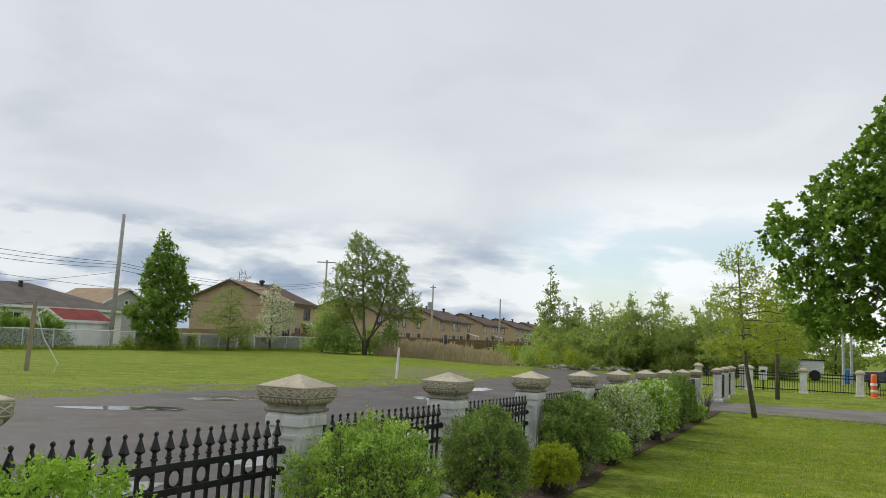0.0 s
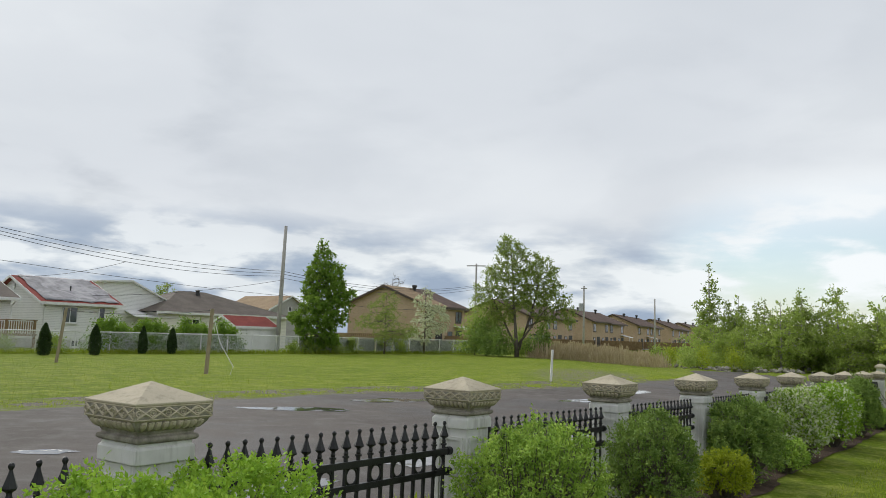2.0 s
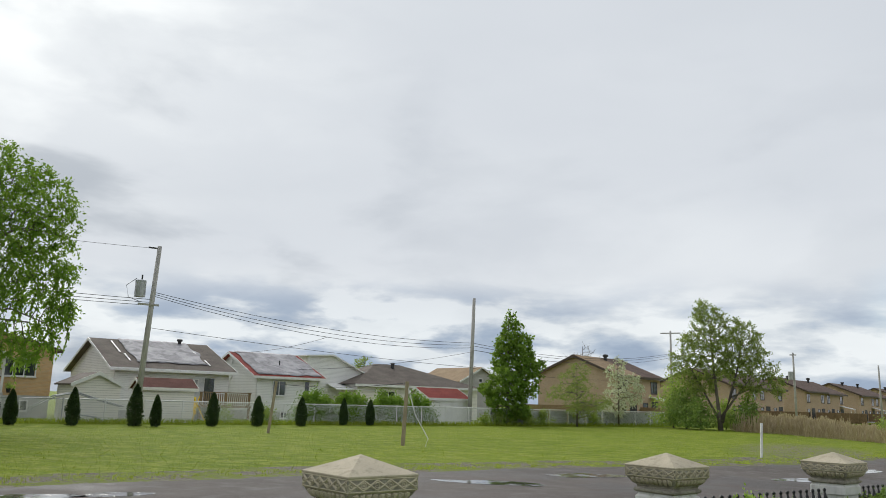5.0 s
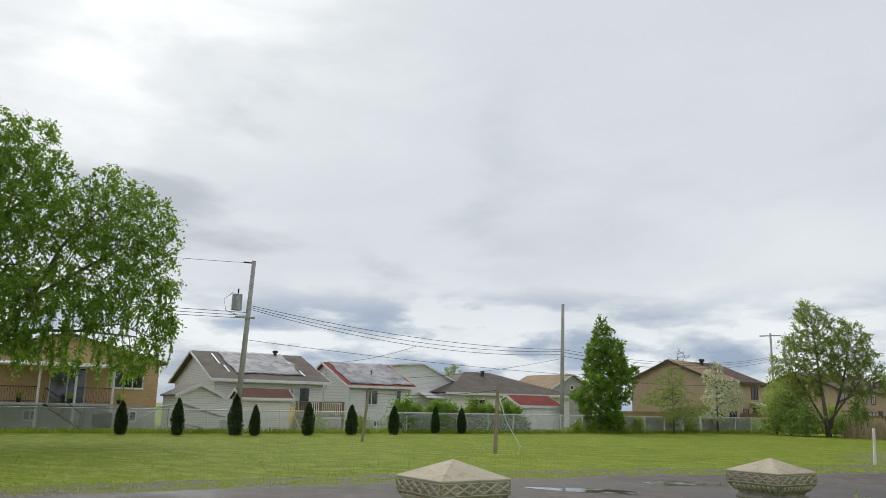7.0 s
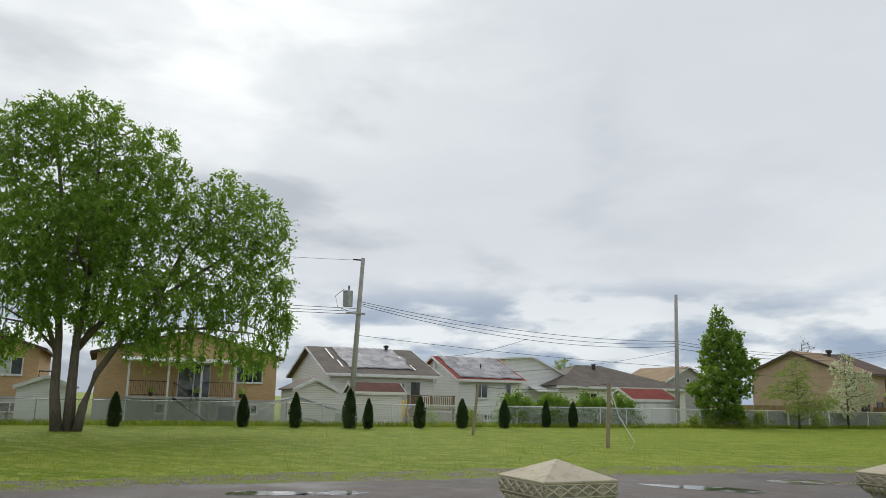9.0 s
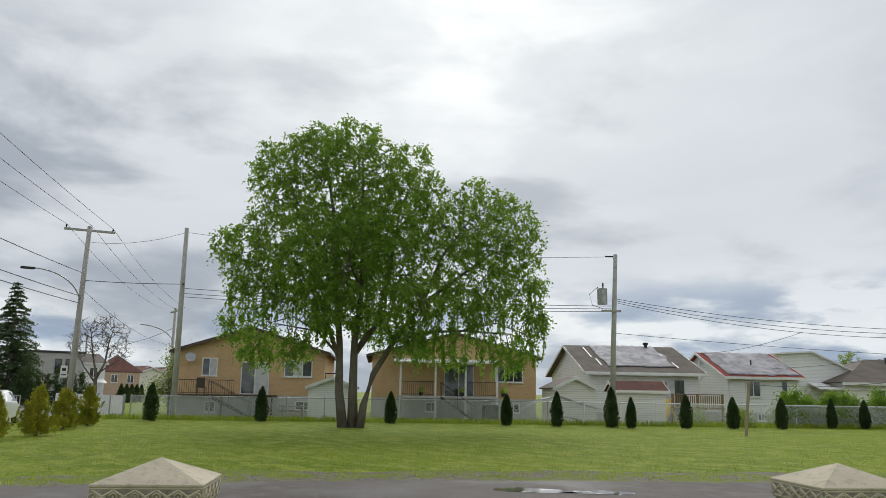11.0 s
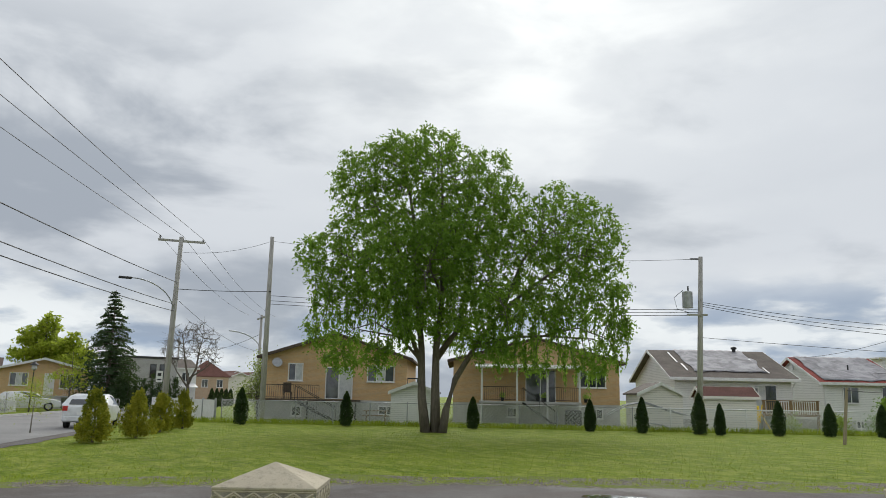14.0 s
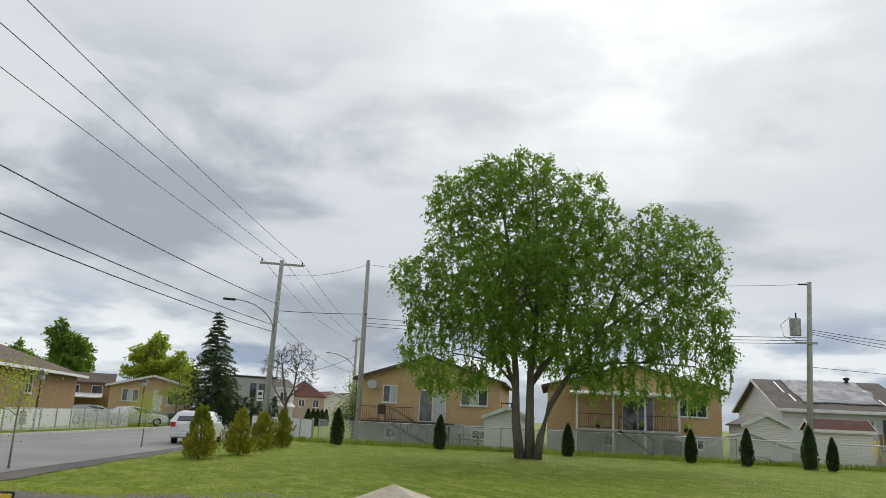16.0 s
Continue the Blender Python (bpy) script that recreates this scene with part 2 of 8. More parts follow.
def brick_build(a, b, mortar):
    def build(q):
        v = q.n("ShaderNodeTexCoord").outputs["Object"]
        s = q.n("ShaderNodeSeparateXYZ", {0: v})
        along = q.math("ADD", s.outputs[0], s.outputs[1])
        w = q.n("ShaderNodeCombineXYZ", {0: along, 1: s.outputs[2], 2: 0.0}).outputs[0]
        bk = q.n("ShaderNodeTexBrick", {"Vector": w, "Color1": rgb(*a), "Color2": rgb(*b), "Mortar": rgb(*mortar), "Scale": 1.0, "Mortar Size": 0.008,
                                        "Brick Width": 0.21, "Row Height": 0.075, "Bias": 0.0})
        stain = q.noise(v, 0.8, 5, 0.6)
        c = q.mix(q.math("MULTIPLY", q.span(stain, 0.4, 0.75), 0.3), bk.outputs[0], rgb(a[0] * 0.6, a[1] * 0.58, a[2] * 0.55))
        return surface(q, c, 0.9, bump(q, q.math("SUBTRACT", 1.0, bk.outputs["Fac"]), 0.4, 0.01), spec=0.2)
    return build


def siding_build(a, step=0.11):
    """Lapped boards: a shallow ramp in each course."""
    def build(q):
        v = q.n("ShaderNodeTexCoord").outputs["Object"]
        s = q.n("ShaderNodeSeparateXYZ", {0: v})
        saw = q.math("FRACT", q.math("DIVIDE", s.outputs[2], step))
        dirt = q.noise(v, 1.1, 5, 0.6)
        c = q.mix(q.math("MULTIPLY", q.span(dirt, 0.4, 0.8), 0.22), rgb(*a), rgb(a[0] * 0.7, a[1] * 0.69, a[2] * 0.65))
        # the shade below each lap is painted in as a darker line
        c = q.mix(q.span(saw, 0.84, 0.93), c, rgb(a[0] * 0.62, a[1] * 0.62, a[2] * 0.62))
        return surface(q, c, 0.6, bump(q, q.math("SUBTRACT", 1.0, saw), 0.5, 0.02), spec=0.3)
    return build


def shingle_build(a, b):
    def build(q):
        v = q.n("ShaderNodeTexCoord").outputs["Object"]
        s = q.n("ShaderNodeSeparateXYZ", {0: v})
        row = q.math("FRACT", q.math("DIVIDE", s.outputs[2], 0.06))
        patch, fine = q.noise(v, 0.9, 4), q.noise(v, 14, 4, 0.7)
        c = q.mix(q.span(patch, 0.3, 0.7), rgb(*a), rgb(*b))
        c = q.mix(q.math("MULTIPLY", q.span(fine, 0.45, 0.7), 0.5), c, rgb(a[0] * 0.5, a[1] * 0.5, a[2] * 0.5))
        c = q.mix(q.math("MULTIPLY", q.span(row, 0.75, 0.95), 0.4), c, rgb(a[0] * 0.4, a[1] * 0.4, a[2] * 0.4))
        return surface(q, c, 0.9, bump(q, fine, 0.4, 0.02), spec=0.2)
    return build


def tarp_build(q):
    v = place(q)
    fold, fine = q.noise(v, 1.1, 5, 0.6, 0.8), q.noise(v, 5, 4)
    c = q.mix(q.span(fold, 0.3, 0.7), rgb(0.16, 0.155, 0.168), rgb(0.36, 0.35, 0.37))
    return surface(q, c, 0.7, bump(q, q.math("ADD", fold, q.math("MULTIPLY", fine, 0.4)), 0.6, 0.08), spec=0.4)


def mesh_build(q):
    """Chain link: a diamond lattice of thin wires, clear between them."""
    v = q.n("ShaderNodeTexCoord").outputs["Object"]
    s = q.n("ShaderNodeSeparateXYZ", {0: v})
    a = q.math("FRACT", q.math("MULTIPLY", q.math("ADD", s.outputs[0], s.outputs[2]), 14.0))
    b = q.math("FRACT", q.math("MULTIPLY", q.math("SUBTRACT", s.outputs[0], s.outputs[2]), 14.0))
    wire = q.math("MAXIMUM", q.math("LESS_THAN", a, 0.16), q.math("LESS_THAN", b, 0.16))
    metal = surface(q, rgb(0.70, 0.71, 0.71), 0.5, metal=0.1)
    return q.n("ShaderNodeMixShader", {0: wire, 1: q.n("ShaderNodeBsdfTransparent").outputs[0], 2: metal}).outputs[0]


def glass_build(q):
    v = place(q)
    c = q.mix(q.span(q.noise(v, 0.7, 2), 0.4, 0.6), rgb(0.02, 0.024, 0.028), rgb(0.07, 0.078, 0.085))
    return surface(q, c, 0.06, bump(q, q.noise(v, 1.3, 1), 0.05, 0.05), spec=0.9)


def wood_build(a, b):
    def build(q):
        v = q.n("ShaderNodeMapping", {"Vector": place(q), "Scale": (22, 22, 1.2)}).outputs[0]
        grain, blot = q.noise(v, 1.6, 5, 0.65), q.noise(place(q), 2.0, 3)
        c = q.mix(q.span(grain, 0.3, 0.7), rgb(*a), rgb(*b))
        c = q.mix(q.math("MULTIPLY", q.span(blot, 0.45, 0.75), 0.4), c, rgb(a[0] * 0.6, a[1] * 0.6, a[2] * 0.6))
        return surface(q, c, 0.85, bump(q, grain, 0.4, 0.01), spec=0.2)
    return build


GRASS = material("lawn", grass_build)
ASPHALT = material("asphalt", asphalt_build)
GRAVEL = material("gravel", gravel_build)
ROAD = material("road_grey", road_build)
SOIL = material("mulch", soil_build)
WATER = material("puddle_water", water_build)
CAST = material("cast_concrete", concrete_build)
DRIVE = speckled("worn_drive", (0.125, 0.112, 0.098), (0.19, 0.172, 0.15), 0.7, 40, 0.9, 0.5)
GRIME = speckled("grimy_concrete", (0.22, 0.202, 0.165), (0.36, 0.332, 0.272), 14, 120, 0.95, 0.6)
PILLAR = material("painted_concrete", pillar_build)
IRON = speckled("black_iron", (0.010, 0.010, 0.011), (0.022, 0.022, 0.023), 8, 90, 0.42, 0.2)
BRICK_TAN = material("tan_brick", brick_build((0.64, 0.43, 0.225), (0.56, 0.365, 0.185), (0.54, 0.43, 0.29)))
BRICK_ROW = material("row_brick", brick_build((0.53, 0.39, 0.265), (0.45, 0.32, 0.215), (0.46, 0.38, 0.29)))
BRICK_BROWN = material("brown_brick", brick_build((0.35, 0.22, 0.115), (0.30, 0.18, 0.095), (0.3, 0.22, 0.14)))
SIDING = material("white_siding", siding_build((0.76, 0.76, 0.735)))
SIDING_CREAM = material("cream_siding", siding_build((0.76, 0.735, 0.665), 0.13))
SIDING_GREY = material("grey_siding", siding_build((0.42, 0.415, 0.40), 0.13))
STUCCO = speckled("grey_foundation", (0.46, 0.455, 0.44), (0.56, 0.55, 0.53), 1.2, 30, 0.9, 0.3)
WHITE = speckled("white_paint", (0.72, 0.72, 0.70), (0.80, 0.80, 0.785), 2.0, 40, 0.5, 0.1)
SHINGLE_GREY = material("grey_shingle", shingle_build((0.125, 0.105, 0.090), (0.175, 0.150, 0.128)))
SHINGLE_BROWN = material("brown_shingle", shingle_build((0.105, 0.072, 0.060), (0.15, 0.105, 0.088)))
SHINGLE_TAN = material("tan_shingle", shingle_build((0.27, 0.19, 0.115), (0.34, 0.25, 0.155)))
SHINGLE_RED = material("red_shingle", shingle_build((0.23, 0.050, 0.042), (0.30, 0.075, 0.06)))
SHINGLE_MAROON = material("maroon_shingle", shingle_build((0.13, 0.062, 0.050), (0.18, 0.085, 0.070)))
TARP = material("tarpaulin", tarp_build)
LINK = material("chain_link", mesh_build)
GLASS = material("dark_glass", glass_build)
CURTAIN = speckled("pale_curtain", (0.5, 0.52, 0.52), (0.62, 0.63, 0.62), 3, 20, 0.8)
POLE_WOOD = material("weathered_pole", wood_build((0.33, 0.315, 0.295), (0.47, 0.455, 0.43)))
DECK_WOOD = material("deck_wood", wood_build((0.20, 0.135, 0.07), (0.30, 0.21, 0.115)))
POST_WOOD = material("post_wood", wood_build((0.27, 0.225, 0.15), (0.36, 0.30, 0.21)))
GALV = speckled("galvanised_steel", (0.36, 0.37, 0.38), (0.46, 0.47, 0.48), 5, 50, 0.5, 0.1, 0.5)
DARK = speckled("dark_metal", (0.022, 0.022, 0.024), (0.045, 0.044, 0.043), 4, 50, 0.55, 0.1)
BROWN_TRIM = speckled("brown_trim", (0.07, 0.048, 0.036), (0.10, 0.07, 0.05), 4, 40, 0.6, 0.1)
BARK = material("bark", wood_build((0.105, 0.090, 0.073), (0.185, 0.160, 0.132)))
BARK_PALE = material("pale_bark", wood_build((0.22, 0.20, 0.17), (0.32, 0.30, 0.26)))
WIRE = speckled("cable_black", (0.02, 0.02, 0.022), (0.035, 0.035, 0.036), 2, 20, 0.6, 0.0)
YELLOW = speckled("yellow_plastic", (0.75, 0.52, 0.03), (0.85, 0.6, 0.05), 3, 30, 0.5, 0.1)
ORANGE = speckled("orange_plastic", (0.78, 0.13, 0.03), (0.85, 0.17, 0.04), 3, 30, 0.5, 0.1)
BLUE = speckled("blue_plastic", (0.03, 0.17, 0.50), (0.05, 0.22, 0.6), 3, 30, 0.5, 0.1)
CAR_WHITE = speckled("white_car_paint", (0.72, 0.73, 0.74), (0.76, 0.77, 0.78), 0.6, 4, 0.22, 0.0, 0.0, spec=0.6)
CAR_BLUE = speckled("dark_truck_paint", (0.018, 0.022, 0.035), (0.026, 0.03, 0.045), 0.6, 4, 0.22, 0.0, 0.0, spec=0.6)
TYRE = speckled("tyre_rubber", (0.016, 0.016, 0.016), (0.03, 0.03, 0.03), 6, 60, 0.85)
LAMP_RED = speckled("red_lens", (0.45, 0.02, 0.02), (0.5, 0.03, 0.02), 6, 60, 0.3)
REED = leafy("dry_reed", (0.34, 0.235, 0.17), (0.46, 0.335, 0.25), (0.58, 0.45, 0.35), 0.5, 0.8)
ROCK = speckled("broken_concrete", (0.29, 0.265, 0.235), (0.46, 0.425, 0.38), 2, 20, 0.9, 0.5)
LEAF_ELM = leafy("elm_leaf", (0.085, 0.175, 0.024), (0.160, 0.290, 0.042), (0.255, 0.390, 0.070), 0.55)
LEAF_POPLAR = leafy("poplar_leaf", (0.085, 0.165, 0.022), (0.145, 0.25, 0.038), (0.22, 0.335, 0.06), 0.48)
LEAF_MAPLE = leafy("maple_leaf", (0.080, 0.170, 0.022), (0.150, 0.270, 0.038), (0.24, 0.365, 0.060), 0.5)
LEAF_WILLOW = leafy("tree_leaf", (0.17, 0.225, 0.062), (0.26, 0.320, 0.092), (0.35, 0.405, 0.135), 0.55)
LEAF_SPRING = leafy("spring_leaf", (0.26, 0.32, 0.030), (0.38, 0.44, 0.046), (0.50, 0.54, 0.09), 0.6)
LEAF_WOOD = leafy("woodland_leaf", (0.24, 0.32, 0.075), (0.34, 0.43, 0.11), (0.45, 0.52, 0.16), 0.58)
LEAF_BUSH = leafy("bush_leaf", (0.13, 0.225, 0.040), (0.31, 0.47, 0.080), (0.54, 0.68, 0.14), 0.30, clump=7.0)
LEAF_LIME = leafy("lime_bush_leaf", (0.17, 0.31, 0.030), (0.29, 0.47, 0.050), (0.46, 0.62, 0.09), 0.30, clump=7.0)
LEAF_DARK = leafy("dark_bush_leaf", (0.085, 0.145, 0.036), (0.185, 0.280, 0.066), (0.34, 0.44, 0.115), 0.30, clump=7.0)
LEAF_GOLD = leafy("golden_leaf", (0.19, 0.245, 0.014), (0.32, 0.37, 0.022), (0.46, 0.49, 0.05), 0.4, clump=7.0)
LEAF_THUJA = leafy("golden_thuja_leaf", (0.11, 0.135, 0.013), (0.28, 0.275, 0.022), (0.47, 0.42, 0.045), 0.3)
LEAF_CEDAR = leafy("cedar_leaf", (0.016, 0.034, 0.014), (0.030, 0.056, 0.020), (0.055, 0.090, 0.032), 0.15)
LEAF_SPRUCE = leafy("spruce_needle", (0.026, 0.052, 0.026), (0.050, 0.084, 0.044), (0.088, 0.125, 0.070), 0.2)
BLOSSOM = leafy("white_blossom", (0.58, 0.59, 0.42), (0.70, 0.70, 0.54), (0.80, 0.80, 0.68), 0.4)
BLADE_FAR = leafy("wide_lawn_blade", (0.165, 0.225, 0.016), (0.245, 0.305, 0.028), (0.34, 0.375, 0.065), 0.45)
BLADE = leafy("grass_blade", (0.25, 0.33, 0.030), (0.36, 0.43, 0.048), (0.47, 0.51, 0.10), 0.55)
DANDELION = leafy("dandelion", (0.6, 0.45, 0.01), (0.7, 0.52, 0.02), (0.75, 0.6, 0.03), 0.2)


# ---- building helpers ----
from mathutils.geometry import tessellate_polygon


def mesh_of(name, bm, mat):
    me = bpy.data.meshes.new(name)
    bm.to_mesh(me)
    bm.free()
    me.materials.append(mat)
    return me


def part(name, bm, mat, parent=None, label="", smooth=False, bevel=0.0):
    me = mesh_of(name, bm, mat)
    if smooth:
        me.polygons.foreach_set("use_smooth", [True] * len(me.polygons))
    ob = new(name, me)
    ob.parent = parent
    if bevel:
        mod = ob.modifiers.new("bevel", "BEVEL")
        mod.width, mod.segments, mod.limit_method = bevel, 2, "ANGLE"
    if label:
        ob["label"] = label
    return ob


def thing(name, m, label, category, group="", kind=""):
    ob = new(name)
    ob.matrix_world = m
    return tagged(ob, label, category, group, kind)


def box(bm, x0, x1, y0, y1, z0, z1):
    vs = [bm.verts.new((x, y, z)) for z in (z0, z1) for x, y in ((x0, y0), (x1, y0), (x1, y1), (x0, y1))]
    for f in ((3, 2, 1, 0), (4, 5, 6, 7), (0, 1, 5, 4), (1, 2, 6, 5), (2, 3, 7, 6), (3, 0, 4, 7)):
        bm.faces.new([vs[i] for i in f])
    return bm


def boxes(*rows):
    bm = bmesh.new()
    for r in rows:
        box(bm, *r)
    return bm


def extrude_profile(pts, y0, y1, axis="y"):
    """A closed outline in x, z, drawn out along y."""
    bm = bmesh.new()
    a = [bm.verts.new((x, y0, z)) for x, z in pts]
    b = [bm.verts.new((x, y1, z)) for x, z in pts]
    k = len(pts)
    bm.faces.new(a[::-1])
    bm.faces.new(b)
    for i in range(k):
        bm.faces.new((a[i], a[(i + 1) % k], b[(i + 1) % k], b[i]))
    bmesh.ops.recalc_face_normals(bm, faces=bm.faces)
    return bm


def tube(bm, pts, radii, sides=8, cap=True):
    """A round bar along a line of points."""
    pts = [Vector(p) for p in pts]
    if not hasattr(radii, "__len__"):
        radii = [radii] * len(pts)
    rings = []
    for i, p in enumerate(pts):
        d = (pts[min(i + 1, len(pts) - 1)] - pts[max(i - 1, 0)]).normalized()
        a = d.cross(Vector((0, 0, 1)) if abs(d.z) < 0.95 else Vector((1, 0, 0))).normalized()
        b = d.cross(a)
        rings.append([bm.verts.new(p + (a * math.cos(t) + b * math.sin(t)) * radii[i]) for t in [k * math.tau / sides for k in range(sides)]])
    for r, s in zip(rings, rings[1:]):
        for k in range(sides):
            bm.faces.new((r[k], r[(k + 1) % sides], s[(k + 1) % sides], s[k]))
    if cap:
        bm.faces.new(rings[0][::-1])
        bm.faces.new(rings[-1])
    return bm


def bar(pts, radii, sides=8):
    bm = bmesh.new()
    return tube(bm, pts, radii, sides)


def turned(profile, sides=16):
    """A turned piece: (radius, z) from bottom to top."""
    bm = bmesh.new()
    return tube_z(bm, profile, 0, 0, sides)


def tube_z(bm, profile, x, y, sides=12):
    rings = [[bm.verts.new((x + r * math.cos(k * math.tau / sides), y + r * math.sin(k * math.tau / sides), z)) for k in range(sides)] for r, z in profile]
    for r, s in zip(rings, rings[1:]):
        for k in range(sides):
            bm.faces.new((r[k], r[(k + 1) % sides], s[(k + 1) % sides], s[k]))
    bm.faces.new(rings[0][::-1])
    bm.faces.new(rings[-1])
    return bm


def quads(name, corners, mat):
    """A mesh of loose quads from an array of shape (n, 4, 3)."""
    n = len(corners)
    me = bpy.data.meshes.new(name)
    me.vertices.add(4 * n)
    me.vertices.foreach_set("co", np.ascontiguousarray(corners, dtype=np.float32).ravel())
    me.loops.add(4 * n)
    me.loops.foreach_set("vertex_index", np.arange(4 * n, dtype=np.int32))
    me.polygons.add(n)
    me.polygons.foreach_set("loop_start", np.arange(0, 4 * n, 4, dtype=np.int32))
    me.materials.append(mat)
    me.update(calc_edges=True)
    return me


def leaf_quads(centres, rng, size, slim=0.55, droop=0.0):
    """A pointed leaf at each centre, turned at random; droop lets them hang."""
    n = len(centres)
    a = rng.normal(size=(n, 3))
    a[:, 2] = a[:, 2] * (1 - droop) - droop * 1.6
    a /= np.linalg.norm(a, axis=1)[:, None]
    b = np.cross(a, rng.normal(size=(n, 3)))
    b /= np.linalg.norm(b, axis=1)[:, None]
    s = (size * rng.uniform(0.6, 1.35, n))[:, None]
    return np.stack([centres - a * s, centres + b * s * slim, centres + a * s, centres - b * s * slim], 1)


def clumps(rng, blob, count, per, spread, shell=0.45, hang=1.0):
    """Leaf centres gathered in clumps inside an ellipsoid (x, y, z, rx, ry, rz), thicker towards its skin."""
    x, y, z, rx, ry, rz = blob
    d = rng.normal(size=(count, 3))
    d /= np.linalg.norm(d, axis=1)[:, None]
    r = rng.uniform(0, 1, count) ** shell
    r *= rng.uniform(0.82, 1.16, count) if shell > 0.25 else rng.uniform(0.9, 1.05, count)
    mid = np.array([x, y, z]) + d * r[:, None] * np.array([rx, ry, rz])
    pts = mid[:, None, :] + rng.normal(size=(count, per, 3)) * spread * rng.uniform(0.6, 1.4, (count, 1, 1)) * np.array([1 / hang ** 0.5, 1 / hang ** 0.5, hang])
    return mid, pts.reshape(-1, 3)


def gz(x, y):
    """The height of the ground: level, falling gently to the south-east."""
    return -np.clip(0.037 * (np.asarray(x, dtype=float) + 2.3), 0.0, 0.44)


def tree(name, base, blobs, leaf, size, label, trunks, per=26, spread=0.28, dens=1.0, bark=None, droop=0.0, slim=0.55, seed=1, limb_r=0.05, limbs=14, extra=None, category="tree", shell=0.45, kind="", hang=1.0):
    """A tree: tapered stems and limbs in one mesh, leaves in another. blobs and trunks lie about the base."""
    rng = np.random.default_rng(seed)
    root = thing(name, pose(*base), label, category, kind=kind)
    mids, pts = [], []
    for bl in blobs:
        vol = (bl[3] * bl[4] * bl[5]) ** (2 / 3)
        m, p = clumps(rng, bl, max(6, int(vol * 17 * dens)), per, spread, shell, hang)
        mids.append(m)
        pts.append(p)
    mids, pts = np.concatenate(mids), np.concatenate(pts)
    pts = pts[pts[:, 2] > 0.15]
    bm = bmesh.new()
    tips = []
    for path, r0, r1 in trunks:
        k = len(path)
        tube(bm, path, [r0 + (r1 - r0) * i / (k - 1) for i in range(k)], 9)
        for i in range(k - 1):
            for j in range(5):
                q = (i + j / 5) / (k - 1)
                if q > 0.22:
                    tips.append((Vector(path[i]).lerp(Vector(path[i + 1]), j / 5), r0 + (r1 - r0) * q))
    for i in rng.choice(len(mids), min(limbs, len(mids)), replace=False):
        end = Vector(mids[i])
        start, r = min(tips, key=lambda q: (q[0] - end).length + 1.5 * max(0, q[0].z - end.z + 0.5 * (q[0].xy - end.xy).length))
        mid = start.lerp(end, 0.5) + Vector((rng.normal() * 0.15, rng.normal() * 0.15, 0.18 * (end - start).length))
        r = min(r * 0.6, limb_r)
        tube(bm, [start, start.lerp(mid, 0.5) + Vector((0, 0, 0.05)), mid, end], [r, r * 0.8, r * 0.55, r * 0.2], 6)
        if limb_r >= 0.03:
            for _ in range(3):
                j = mids[rng.integers(len(mids))]
                jv = Vector(j)
                if (jv - mid).length < 2.2:
                    tube(bm, [mid, mid.lerp(jv, 0.6) + Vector((0, 0, 0.08)), jv], [r * 0.4, r * 0.25, r * 0.1], 5)
    part("trunk", bm, bark or BARK, root, smooth=True)
    crown = new("crown", quads("crown", leaf_quads(pts, rng, size, slim, droop), leaf))
    crown.parent = root
    if extra:
        mat, share, esize = extra
        pick = pts[rng.uniform(size=len(pts)) < share] + rng.normal(size=(1, 3)) * 0.01
        ob = new("blossom", quads("blossom", leaf_quads(pick, rng, esize, 0.9), mat))
        ob.parent = root
    return root


def prisms(name, a, b, ra, rb, mat, sides=5):
    """Tapered bars between paired ends, all in one mesh."""
    d = b - a
    d /= np.linalg.norm(d, axis=1)[:, None] + 1e-9
    ref = np.where(np.abs(d[:, 2:3]) < 0.9, np.array([[0, 0, 1.0]]), np.array([[1.0, 0, 0]]))
    u = np.cross(d, ref)
    u /= np.linalg.norm(u, axis=1)[:, None]
    v = np.cross(d, u)
    faces = []
    for k in range(sides):
        t0, t1 = k * math.tau / sides, (k + 1) * math.tau / sides
        e0, e1 = u * math.cos(t0) + v * math.sin(t0), u * math.cos(t1) + v * math.sin(t1)
        faces.append(np.stack([a + e0 * ra[:, None], a + e1 * ra[:, None], b + e1 * rb[:, None], b + e0 * rb[:, None]], 1))
    return quads(name, np.concatenate(faces), mat)


def leaves_along(rng, start, way, length, count, size, slim, droop, hang=0.0):
    """Leaves set left and right along shoots that bend under their weight."""
    n = len(start)
    q = np.linspace(0.12, 1.0, count)[None, :, None]
    L = length[:, None, None]
    p = start[:, None, :] + way[:, None, :] * q * L
    p = p - np.array([0, 0, 1.0]) * droop * L * q ** 2
    p = p + rng.normal(size=p.shape) * size * 0.35
    side = rng.normal(size=(n, count, 3))
    side /= np.linalg.norm(side, axis=2)[:, :, None]
    axis = way[:, None, :] * 0.6 + side * 0.9
    axis[:, :, 2] -= hang + droop * 0.6
    axis /= np.linalg.norm(axis, axis=2)[:, :, None]
    s = size * rng.uniform(0.65, 1.3, (n, count, 1))
    c = (p + axis * s).reshape(-1, 3)
    axis, s = axis.reshape(-1, 3), s.reshape(-1, 1)
    wide = np.cross(axis, rng.normal(size=axis.shape) + np.array([0, 0, 0.6]))
    wide /= np.linalg.norm(wide, axis=1)[:, None] + 1e-9
    return np.stack([c - axis * s, c + wide * s * slim - axis * s * 0.15, c + axis * s, c - wide * s * slim - axis * s * 0.15], 1)


